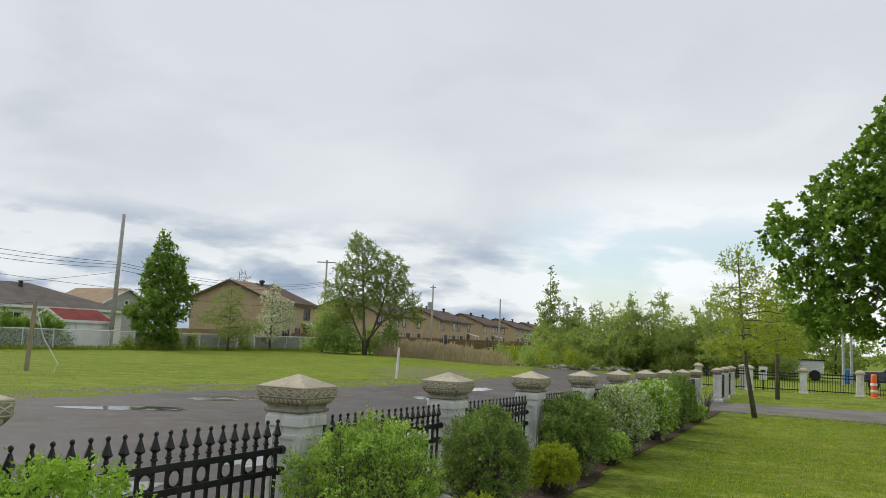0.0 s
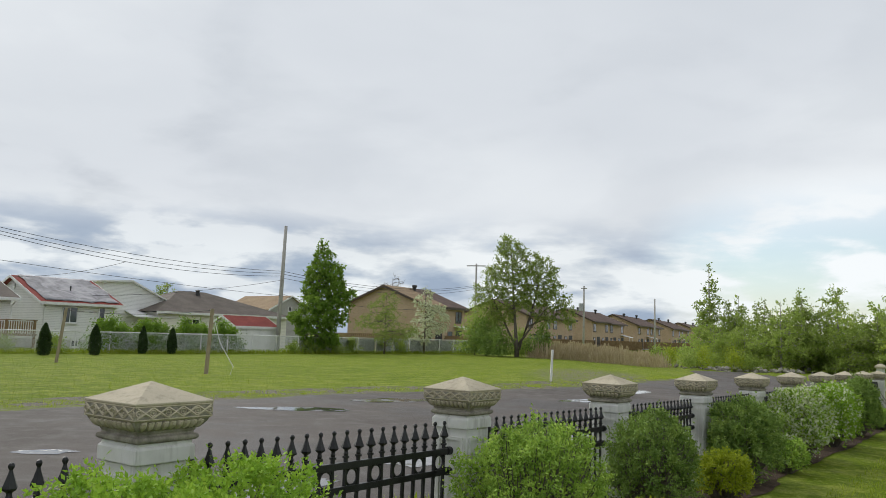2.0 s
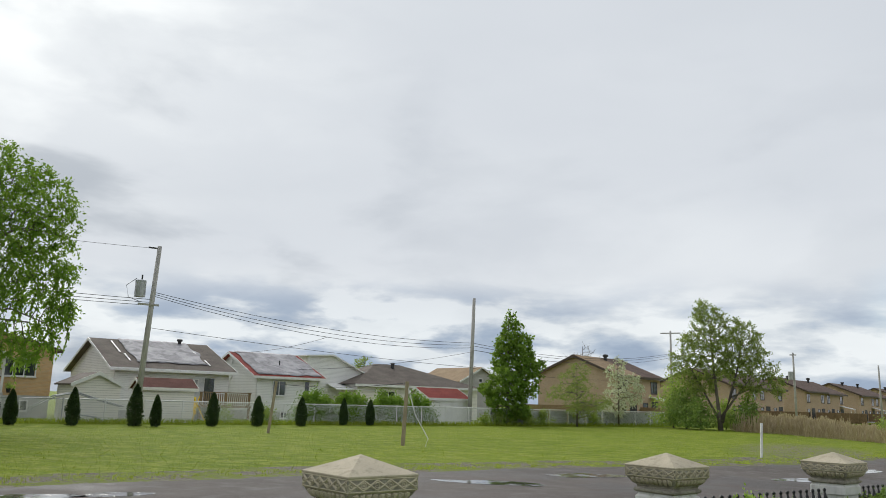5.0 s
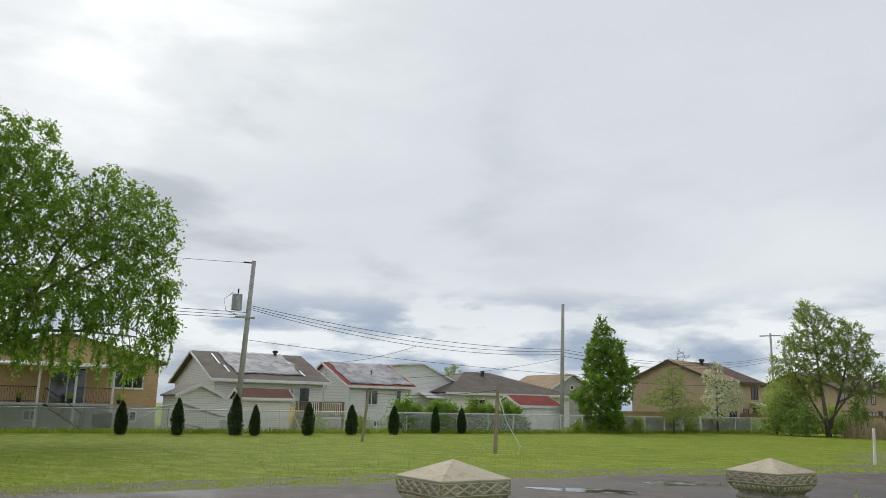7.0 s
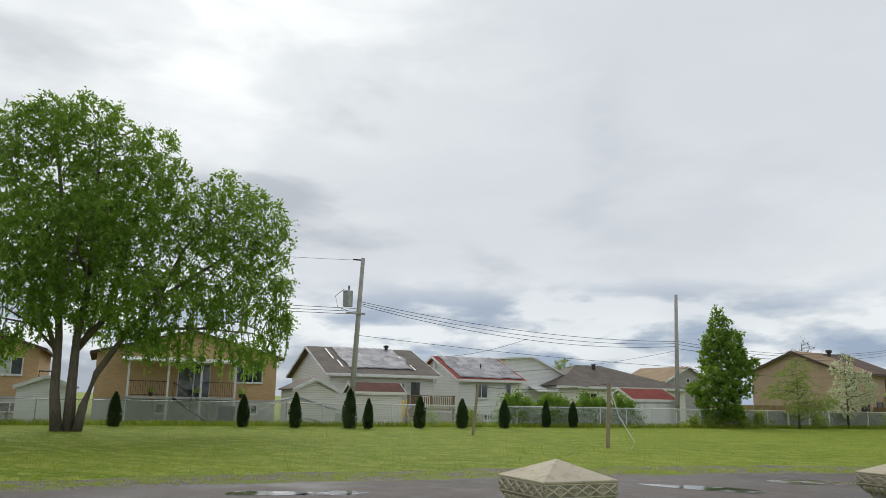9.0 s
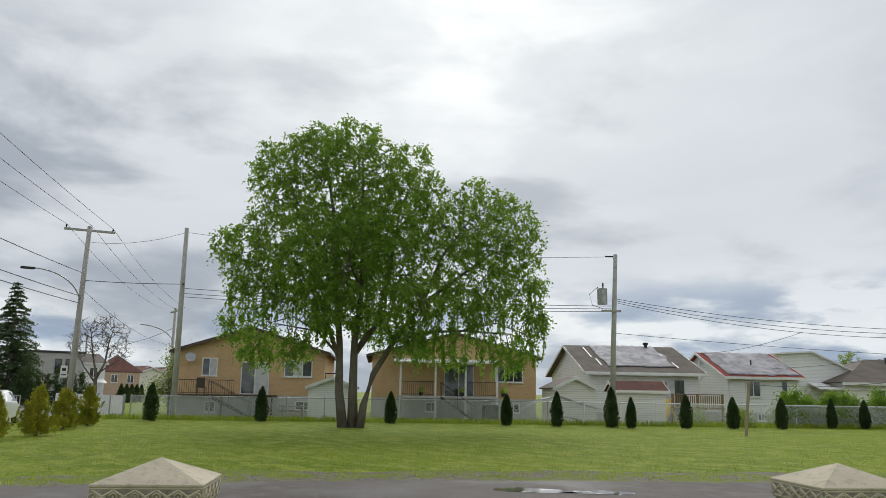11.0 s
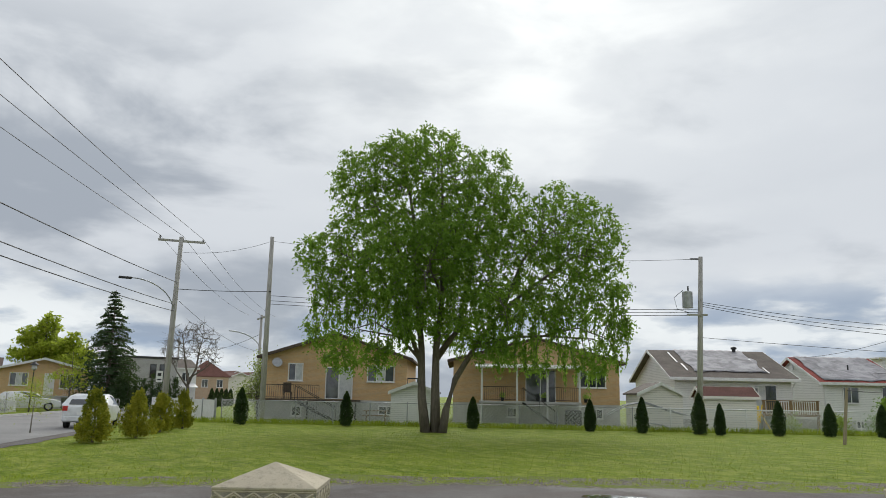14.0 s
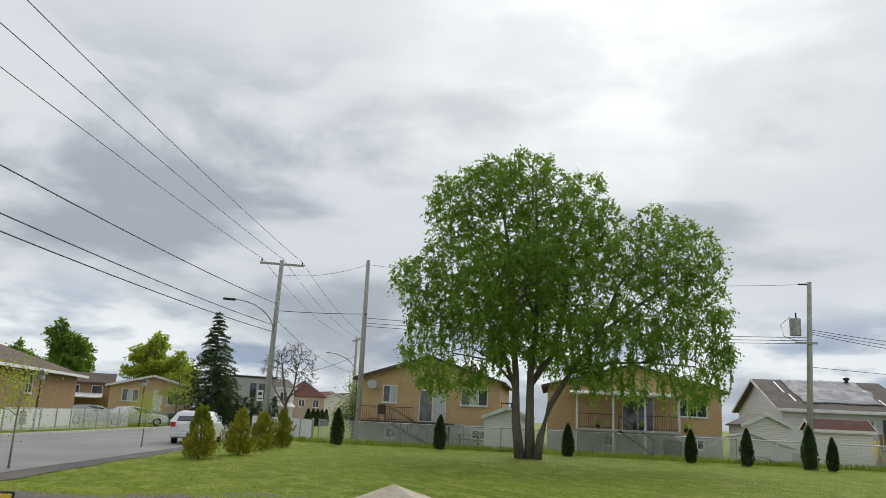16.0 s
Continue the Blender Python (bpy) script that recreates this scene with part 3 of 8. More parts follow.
def branching(rng, blobs, trunks, count, step, low, tip_r, up=0.10, jitter=0.22, gather=0.35):
    """Branches that reach from the stems for points spread through the crown, forking as they go."""
    vol = np.array([(b[3] * b[4] * b[5]) ** 0.68 for b in blobs])
    pick = rng.choice(len(blobs), count, p=vol / vol.sum())
    bl = np.array(blobs)[pick]
    d = rng.normal(size=(count, 3))
    d /= np.linalg.norm(d, axis=1)[:, None]
    goal = bl[:, :3] + d * (rng.uniform(0, 1, count) ** 0.42)[:, None] * bl[:, 3:]
    if gather:
        # most points draw together round a few of them, which leaves gaps between the clumps
        hub = goal[rng.choice(count, max(8, count // 16))]
        near = ((goal[:, None, :] - hub[None, :, :]) ** 2).sum(2).argmin(1)
        goal = goal + (hub[near] - goal) * (gather * rng.uniform(0.4, 1.0, count))[:, None]
    goal = goal[goal[:, 2] > 0.12]
    P, par, cap = [], [], []
    top = max(p[2] for path, _, _ in trunks for p in path)
    for path, r0, r1 in trunks:
        first = True
        for i, (a, b) in enumerate(zip(path, path[1:])):
            a, b = np.array(a, dtype=float), np.array(b, dtype=float)
            m = max(1, int(np.linalg.norm(b - a) / step))
            for j in range(m):
                f = (i + j / m) / (len(path) - 1)
                P.append(a + (b - a) * j / m)
                par.append(-1 if first else len(P) - 2)
                cap.append(r0 + (r1 - r0) * f)
                first = False
    n0 = len(P)
    P, par, cap = np.array(P), np.array(par), np.array(cap)
    usable = np.where(P[:, 2] > low * top)[0]
    dist = np.linalg.norm(goal[:, None, :] - P[None, usable, :], axis=2)
    ni, nd = usable[dist.argmin(1)], dist.min(1)
    kids = np.zeros(n0, dtype=int)
    live = np.ones(len(goal), dtype=bool)
    for _ in range(110):
        act = live & (kids[ni] < 3)
        if not act.any():
            break
        idx, back_to = np.unique(ni[act], return_inverse=True)
        pull = (goal[act] - P[ni[act]]) / nd[act][:, None]
        way = np.zeros((len(idx), 3))
        np.add.at(way, back_to, pull)
        way /= np.linalg.norm(way, axis=1)[:, None] + 1e-9
        way += rng.normal(size=way.shape) * jitter
        way[:, 2] += up
        way /= np.linalg.norm(way, axis=1)[:, None]
        fresh = P[idx] + way * step
        base_i = len(P)
        P = np.concatenate([P, fresh])
        par = np.concatenate([par, idx])
        cap = np.concatenate([cap, cap[idx] * 0.85])
        kids[idx] += 1
        kids = np.concatenate([kids, np.zeros(len(idx), dtype=int)])
        w = np.where(live)[0]
        dd = np.linalg.norm(goal[w][:, None, :] - fresh[None, :, :], axis=2)
        j, dm = dd.argmin(1), dd.min(1)
        better = dm < nd[w]
        nd[w[better]], ni[w[better]] = dm[better], base_i + j[better]
        live &= nd > step * 0.9
    weight = np.zeros(len(P))
    leafless = np.ones(len(P), dtype=bool)
    leafless[par[par >= 0]] = False
    weight[leafless] = 1
    for i in range(len(P) - 1, n0 - 1, -1):
        weight[par[i]] += weight[i]
    rad = np.minimum(tip_r * np.maximum(weight, 1) ** 0.45, cap * 0.8)
    return P, par, rad, weight, n0


def grown_tree(name, base, blobs, leaf, label, trunks, count=500, step=0.35, size=0.06, slim=0.5, shoots=3, leaves=7, reach=0.45, droop=0.2, hang=0.2, low=0.25, tip_r=0.010, bark=None, seed=1, extra=None,
               category="tree", up=0.10, jitter=0.22, leafy_to=3, strands=None, upright=0.0, spiky=0.9, gather=0.35):
    """A tree grown branch by branch: stems, forking branches, and leaves on shoots at the branch ends."""
    rng = np.random.default_rng(seed)
    root = thing(name, pose(*base), label, category)
    P, par, rad, weight, n0 = branching(rng, blobs, trunks, count, step, low, tip_r, up, jitter, gather)
    bm = bmesh.new()
    for path, r0, r1 in trunks:
        k = len(path)
        tube(bm, path, [r0 + (r1 - r0) * (i / (k - 1)) ** 0.8 for i in range(k)], 10)
    part("trunk", bm, bark or BARK, root, smooth=True)
    g_ = np.arange(n0, len(P))
    a_, b_, ra_, rb_ = [P[par[g_]]], [P[g_]], [np.maximum(rad[g_], np.minimum(rad[par[g_]], rad[g_] * 1.25))], [rad[g_]]
    ends = g_[weight[g_] <= leafy_to]
    start = np.repeat(P[ends], shoots, 0)
    way = np.repeat(P[ends] - P[par[ends]], shoots, 0)
    way /= np.linalg.norm(way, axis=1)[:, None] + 1e-9
    way = way * 0.7 + rng.normal(size=way.shape) * spiky * 0.62
    way[:, 2] += upright
    way /= np.linalg.norm(way, axis=1)[:, None]
    start = start - (way * 0.3 + np.repeat(P[ends] - P[par[ends]], shoots, 0) * rng.uniform(0, 1, (len(way), 1))) * 0.8 * min(1.0, reach)
    length = reach * rng.uniform(0.55, 1.35, len(way))
    lv = [leaves_along(rng, start, way, length, leaves, size, slim, droop, hang)] if leaves else []
    if not leaves:
        a_.append(start)
        b_.append(start + way * length[:, None])
        ra_.append(np.full(len(start), tip_r * 0.9))
        rb_.append(np.full(len(start), tip_r * 0.35))
    if strands:
        number, foot = strands
        pool = ends[(P[ends][:, 2] < 7.0) & (rng.uniform(size=len(ends)) < 0.5)]
        for i in rng.choice(pool, number):
            p = P[i]
            drop = min(rng.uniform(0.6, 2.4), max(0.0, p[2] - foot(p) - rng.uniform(0, 1.6)))
            if drop < 0.5:
                continue
            sway = rng.normal(size=2) * 0.16
            q = np.linspace(0, 1, 7)
            line = np.stack([p[0] + sway[0] * np.sin(q * 2.2) * drop, p[1] + sway[1] * np.sin(q * 2.2) * drop, p[2] - drop * q ** 1.15], 1)
            a_.append(line[:-1])
            b_.append(line[1:])
            ra_.append(np.full(6, 0.009))
            rb_.append(np.full(6, 0.007))
            seg = line[1:] - line[:-1]
            lens = np.linalg.norm(seg, axis=1)
            for _ in range(2):
                lv.append(leaves_along(rng, line[:-1], seg / lens[:, None], lens * 1.1, max(3, int(drop * 2.6)), size, slim, 0.1, 0.7))
    ob = new("bough", prisms("bough", np.concatenate(a_), np.concatenate(b_), np.concatenate(ra_), np.concatenate(rb_), bark or BARK))
    ob.parent = root
    if leaves:
        lv = np.concatenate(lv)
        if extra:
            mat, share, esize = extra
            flower = rng.uniform(size=len(lv)) < share
            mid = lv[flower].mean(1)
            fl = new("blossom", quads("blossom", leaf_quads(mid, rng, esize, 0.9), mat))
            fl.parent = root
            lv = lv[~flower]
        crown = new("crown", quads("crown", lv[lv[:, :, 2].min(1) > 0.04], leaf))
        crown.parent = root
    return root


# ---- the ground ----
def sheet(name, xs, ys, mat, lift=0.0):
    bm = bmesh.new()
    rows = [[bm.verts.new((x, y, float(gz(x, y)) + lift)) for x in xs] for y in ys]
    for a, b in zip(rows, rows[1:]):
        for i in range(len(xs) - 1):
            bm.faces.new((a[i], a[i + 1], b[i + 1], b[i]))
    return part(name, bm, mat)


def steps(lo, hi, near, far):
    """Grid lines, close about the origin and wide towards the horizon."""
    out = list(np.arange(-30, 30.01, near))
    v = 30.0
    while v < hi:
        v *= far
        out = [-v] + out + [v]
    return out


tagged(sheet("ground", steps(-1500, 1500, 1.5, 1.5), steps(-1500, 1500, 1.5, 1.5), GRASS), "mown spring lawn with pale dry streaks", "lawn", kind="structure")


def outline(points, rough=0.25, seg=0.35, seed=3):
    """A ragged closed outline through plan points."""
    rng = np.random.default_rng(seed)
    out = []
    for (x0, y0), (x1, y1) in zip(points, points[1:] + points[:1]):
        k = max(1, int(math.hypot(x1 - x0, y1 - y0) / seg))
        for i in range(k):
            f = i / k
            px, py = x0 + (x1 - x0) * f, y0 + (y1 - y0) * f
            w = noise.noise((px * 0.6, py * 0.6, seed)) * rough * 1.6 + rng.normal() * rough * 0.22
            out.append((px + w, py + w * 0.6))
    return out


def draped(name, points, mat, lift, rough=0.25, seg=0.35, seed=3, kind="structure", label="", category=""):
    pts = outline(points, rough, seg, seed)
    bm = bmesh.new()
    vs = [bm.verts.new((x, y, 0)) for x, y in pts]
    for tri in tessellate_polygon([[Vector((x, y, 0)) for x, y in pts]]):
        bm.faces.new([vs[k] for k in tri])
    # cuts along x keep the sheet on the falling ground
    for x in np.arange(-2.3, 12.1, 0.8):
        bmesh.ops.bisect_plane(bm, geom=bm.verts[:] + bm.edges[:] + bm.faces[:], plane_co=(float(x), 0, 0), plane_no=(1, 0, 0))
    for v in bm.verts:
        v.co.z = float(gz(v.co.x, v.co.y)) + lift
    bmesh.ops.recalc_face_normals(bm, faces=bm.faces)
    if sum(f.normal.z for f in bm.faces) < 0:
        bmesh.ops.reverse_faces(bm, faces=bm.faces)
    return tagged(part(name, bm, mat), label, category, kind=kind)


FD = Vector((math.sin(radians(25.1)), math.cos(radians(25.1))))     # along the near fence
FN = Vector((-FD.y, FD.x))                                          # away from the camera
G0 = Vector((-2.14, 3.56))


def nearline(s, off):
    p = G0 + FD * s + FN * off
    return (p.x, p.y)


LOT = [nearline(-9, 1.2), nearline(6, 1.1), nearline(18, 1.0), nearline(24.6, 0.5), nearline(25.3, -0.6), (13.2, 23.9), (22, 11), (26, 13),
       (16.4, 28.8), nearline(30.2, -0.8), nearline(30.4, 2.0), (12.5, 48), (10.5, 62), (6.5, 58), (5.0, 44), (1.2, 33),
       (-1.7, 25.6), (-6.8, 19.2), (-11.9, 10.0), (-13.4, 6.6), (-14.4, 2.6), (-16, -4), (-17, -12), (-8, -12)]
draped("gravel_verge", [(x * 1.0 - 1.3, y + 1.9) if x < 3 and y > -1 and i > 12 else (x, y) for i, (x, y) in enumerate(LOT)], GRAVEL, 0.008, 0.55, 0.3, 5, label="strip of gravel and thin grass beside asphalt", category="verge")
draped("parking_lot", LOT, ASPHALT, 0.016, 0.28, 0.3, 3, label="worn dark asphalt lot with damp patches", category="asphalt")
draped("driveway", [nearline(25.5, -0.2), (13.2, 23.9), (22, 11), (26, 13), (16.4, 28.8), nearline(30.1, -0.6)], DRIVE, 0.021, 0.12, 0.4, 13, label="pale worn driveway crossing the lawn to the gate", category="driveway")
for i, (x, y, rx, ry, a) in enumerate([(-5.9, 15.4, 1.25, 0.36, 14), (-4.9, 18.4, 1.0, 0.45, 40), (-3.4, 19.6, 0.7, 0.3, 30), (-6.7, 8.8, 0.36, 0.2, 20), (-6.9, 7.85, 0.34, 0.17, 10),
                                       (-9.3, 8.7, 0.45, 0.22, 60), (-10.8, 8.7, 0.65, 0.32, 45), (-10.1, 9.5, 0.6, 0.25, 60), (-0.4, 22.0, 1.0, 0.3, 60), (1.2, 27.5, 1.5, 0.35, 70),
                                       (-3.2, 7.6, 0.9, 0.3, 65), (-2.0, 10.3, 1.1, 0.35, 65), (-0.6, 13.6, 1.3, 0.35, 65)]):
    ring = []
    for k in range(80):
        t = k * math.tau / 80
        w = 1 + 0.42 * noise.noise((math.cos(t) * 1.5 + i * 3.1, math.sin(t) * 1.5, i)) + 0.10 * noise.noise((math.cos(t) * 4 + i, math.sin(t) * 4, i))
        px, py = rx * w * math.cos(t), ry * w * math.sin(t)
        ca, sa = math.cos(radians(a)), math.sin(radians(a))
        ring.append((x + px * ca - py * sa, y + px * sa + py * ca))
    bm = bmesh.new()
    bm.faces.new([bm.verts.new((px, py, float(gz(px, py)) + 0.021)) for px, py in ring])
    tagged(part("puddle", bm, WATER), "shallow rain puddle reflecting the pale sky", "puddle", "puddles on the asphalt", "structure")

# the street on the far left, its verge and the soil bed under the shrubs
RD = Vector((-0.958, 0.286))
RN = Vector((-0.286, -0.958))
R0 = Vector((-23.1, -2.3))


def roadline(s, off):
    p = R0 + RD * s + RN * off
    return (p.x, p.y)


draped("road", [roadline(-14, 0), roadline(12, 0), roadline(30, 0.3), roadline(120, 2), roadline(120, 10), roadline(30, 8.3), roadline(12, 8.0), roadline(-14, 8.0)], ROAD, 0.020, 0.04, 1.0, 7, label="plain light grey asphalt street", category="road")
draped("road_shoulder", [roadline(-14, -0.9), roadline(12, -0.6), roadline(12, 0.2), roadline(-14, 0.2)], ASPHALT, 0.012, 0.12, 0.4, 8, label="dark asphalt shoulder along the street", category="shoulder")
bm = bmesh.new()
for i in range(30):
    a, b = Vector(roadline(-12 + i * 2, 8.0)), Vector(roadline(-12 + i * 2 + 1.97, 8.0))
    v = [bm.verts.new((p.x + q.x, p.y + q.y, z)) for z in (0.0, 0.14) for p, q in ((a, Vector((0, 0))), (b, Vector((0, 0))), (b, RN * 0.16), (a, RN * 0.16))]
    for f in ((4, 5, 6, 7), (0, 1, 5, 4), (1, 2, 6, 5), (2, 3, 7, 6), (3, 0, 4, 7)):
        bm.faces.new([v[k] for k in f])
bmesh.ops.recalc_face_normals(bm, faces=bm.faces)
tagged(part("kerb", bm, STUCCO), "low grey concrete kerb", "kerb", kind="structure")
draped("planting_bed", [nearline(-4, -0.1), nearline(25, -0.1), nearline(25.6, -0.7), nearline(19, -0.75), nearline(10, -0.8), nearline(4, -1.0), nearline(-4, -1.15)], SOIL, 0.014, 0.15, 0.3, 11, label="brown mulch bed under the shrubs", category="bed")


# ---- near fence: concrete pillars with cast caps and iron panels ----
def square_stack(profile, sub=1):
    """A square moulding: (half width, z) from bottom to top."""
    bm = bmesh.new()
    rings = [[bm.verts.new((sx * h, sy * h, z)) for sx, sy in ((-1, -1), (1, -1), (1, 1), (-1, 1))] for h, z in profile]
    for r, s in zip(rings, rings[1:]):
        for k in range(4):
            bm.faces.new((r[k], r[(k + 1) % 4], s[(k + 1) % 4], s[k]))
    bm.faces.new(rings[0][::-1])
    if profile[-1][0] > 0.001:
        bm.faces.new(rings[-1])
    else:
        bmesh.ops.remove_doubles(bm, verts=rings[-1], dist=0.001)
    return bm


def four_sides(add):
    """What add(bm) draws on the south face, repeated on all four."""
    bm = bmesh.new()
    for k in range(4):
        one = bmesh.new()
        add(one)
        bmesh.ops.rotate(one, verts=one.verts, cent=(0, 0, 0), matrix=Matrix.Rotation(k * math.pi / 2, 3, "Z"))
        me = bpy.data.meshes.new("side")
        one.to_mesh(me)
        one.free()
        bm.from_mesh(me)
        bpy.data.meshes.remove(me)
    return bm


def vine(bm):
    """Crossing diagonal straps in low relief, with a ringed rosette in each diamond, on the band of the cap."""
    w, z, y = 0.200, 1.223, -0.2095
    k = 5
    for i in range(k):
        x0, x1 = -w + 2 * w * i / k, -w + 2 * w * (i + 1) / k
        for za, zb in ((-0.024, 0.024), (0.024, -0.024)):
            tube(bm, [(x0, y + 0.001, z + za), ((x0 + x1) / 2, y - 0.001, z + (za + zb) / 2), (x1, y + 0.001, z + zb)], 0.0058, 5)
    for i in range(k + 1):
        x = min(max(-w + 2 * w * i / k, -w + 0.008), w - 0.008)
        ring = [(x + 0.014 * math.cos(a), y - 0.001, z + 0.014 * math.sin(a)) for a in (q * math.tau / 9 for q in range(10))]
        tube(bm, ring, 0.0042, 4)
        tube(bm, [(x, y + 0.004, z), (x, y - 0.005, z)], [0.007, 0.004], 5)
    for zz in (z - 0.029, z + 0.029):
        tube(bm, [(-w - 0.008, y + 0.002, zz), (w + 0.008, y + 0.002, zz)], 0.0045, 5)


def eggs(bm):
    """A row of rounded tongues below the band."""
    for k in range(9):
        x = -0.176 + 0.352 * (k + 0.5) / 9
        rings = []
        for j in range(5):
            f = j / 4
            rings.append((x * (0.93 + 0.07 * f), -0.170 - 0.028 * f, 1.143 + 0.040 * f))
        tube(bm, rings, [0.006, 0.014, 0.018, 0.019, 0.015], 6)


def pillar_at(s, dz=0.0):
    x, y = nearline(s, 0)
    root = thing("fence_pillar", pose(x, y, float(gz(x, y)) - 0.02 + dz, 0, 0, -25.1), "off-white concrete fence pillar with a carved tan cap", "pillar", "fence pillars")
    return root


PILLARS = [-5.75, -2.975, 0.0, 2.65, 5.30, 7.95, 10.6, 13.25, 15.95, 18.7, 21.4, 24.2, 30.5, 33.2, 36.0, 42.5]
pillar = pillar_at(PILLARS[0])
part("plinth", square_stack([(0.20, 0.0), (0.20, 0.12), (0.185, 0.14), (0.18, 0.14)]), PILLAR, pillar, bevel=0.006)
part("shaft", square_stack([(0.143, 0.13), (0.143, 0.985)]), PILLAR, pillar, bevel=0.008)


def panel(bm):
    for x0, x1, z0, z1 in ((-0.112, 0.112, 0.90, 0.925), (-0.112, 0.112, 0.22, 0.245), (-0.112, -0.09, 0.245, 0.90), (0.09, 0.112, 0.245, 0.90)):
        box(bm, x0, x1, -0.154, -0.141, z0, z1)


part("raised_moulding", four_sides(panel), PILLAR, pillar)
part("collar", square_stack([(0.160, 0.985), (0.160, 1.050), (0.156, 1.058), (0.148, 1.064), (0.147, 1.078)]), PILLAR, pillar, bevel=0.004)
part("neck_moulding", square_stack([(0.146, 1.078), (0.158, 1.081), (0.168, 1.088), (0.170, 1.098), (0.166, 1.108), (0.152, 1.112), (0.150, 1.122), (0.156, 1.126), (0.157, 1.136)]), GRIME, pillar, "weathered rounded moulding below the cap", smooth=False, bevel=0.003)
cap = part("cap", square_stack([(0.162, 1.136), (0.170, 1.142), (0.188, 1.165), (0.198, 1.184), (0.208, 1.190), (0.208, 1.256), (0.213, 1.258), (0.213, 1.268), (0.0, 1.355)]), CAST, pillar, "tan cast concrete cap with a low pyramid top", bevel=0.005)
part("frieze", square_stack([(0.2095, 1.196), (0.2095, 1.252)]), GRIME, cap, "carved band dark with grime")
part("throat", square_stack([(0.166, 1.138), (0.1725, 1.143), (0.1905, 1.166), (0.2005, 1.183)]), GRIME, cap)
part("vine_relief", four_sides(vine), CAST, cap)
part("tongue_relief", four_sides(eggs), CAST, cap)
for s in PILLARS[1:]:
    x, y = nearline(s, 0)
    copy_thing(pillar, pose(x, y, float(gz(x, y)) - 0.02, 0, 0, -25.1 + 0.6 * math.sin(s * 7)))

PANEL_W = 2.65 - 0.36


def picket_mesh():
    bm = bmesh.new()
    box(bm, -0.0095, 0.0095, -0.0095, 0.0095, 0.07, 0.865)
    box(bm, -0.015, 0.015, -0.015, 0.015, 0.845, 0.858)
    tube_z(bm, [(0.011, 0.86), (0.016, 0.872), (0.012, 0.884), (0.012, 0.894)], 0, 0, 8)
    rings = [(0.030, 0.905), (0.033, 0.912), (0.020, 0.945), (0.010, 0.975)]
    tube_z(bm, [(0.012, 0.893), *rings, (0.008, 0.985), (0.014, 0.995), (0.015, 1.003), (0.010, 1.012), (0.003, 1.016)], 0, 0, 6)
    return mesh_of("picket", bm, IRON)


def ring_mesh():
    bm = bmesh.new()
    R, r = 0.052, 0.009
    loops = [[bm.verts.new(((R + r * math.cos(b)) * math.cos(a), r * math.sin(b), (R + r * math.cos(b)) * math.sin(a))) for b in (k * math.tau / 6 for k in range(6))] for a in (k * math.tau / 18 for k in range(18))]
    for i in range(18):
        for k in range(6):
            bm.faces.new((loops[i][k], loops[(i + 1) % 18][k], loops[(i + 1) % 18][(k + 1) % 6], loops[i][(k + 1) % 6]))
    return mesh_of("ring", bm, IRON)


PICKET, RING = picket_mesh(), ring_mesh()


def iron_panel(m, length, group, lab):
    root = thing("iron_fence_panel", m, lab, "fence", group)
    h = length / 2
    for nm, z in (("top_rail", 0.80), ("middle_rail", 0.655), ("bottom_rail", 0.13)):
        part(nm, boxes((-h, h, -0.017, 0.017, z - 0.021, z + 0.021)), IRON, root, bevel=0.003)
        for sx in (-1, 1):
            tab = part("bracket", bar([(sx * (h - 0.02), 0, z), (sx * (h + 0.035), 0, z)], [0.030, 0.030], 10), IRON, root)
    k = 20
    for i in range(k):
        p = new("picket", PICKET)
        p.parent, p.location = root, ((i + 0.5) / k * length - h, 0, 0)
        if i % 2:
            r = new("ring", RING)
            r.parent, r.location = root, (i / k * length - h, 0, 0.7275)
    return root


first_panel = None
for a, b in list(zip(PILLARS, PILLARS[1:])):
    if b - a > 3.0:
        continue
    x, y = nearline((a + b) / 2, 0)
    za, zb = (float(gz(*nearline(q, 0))) for q in (a, b))
    m = pose(x, y, (za + zb) / 2, 0, math.degrees(math.atan2(za - zb, b - a)), 90 - 25.1)
    if first_panel is None:
        first_panel = iron_panel(m, PANEL_W, "iron fence panels", "black wrought iron fence panel with spear finials and rings")
    else:
        copy_thing(first_panel, m)


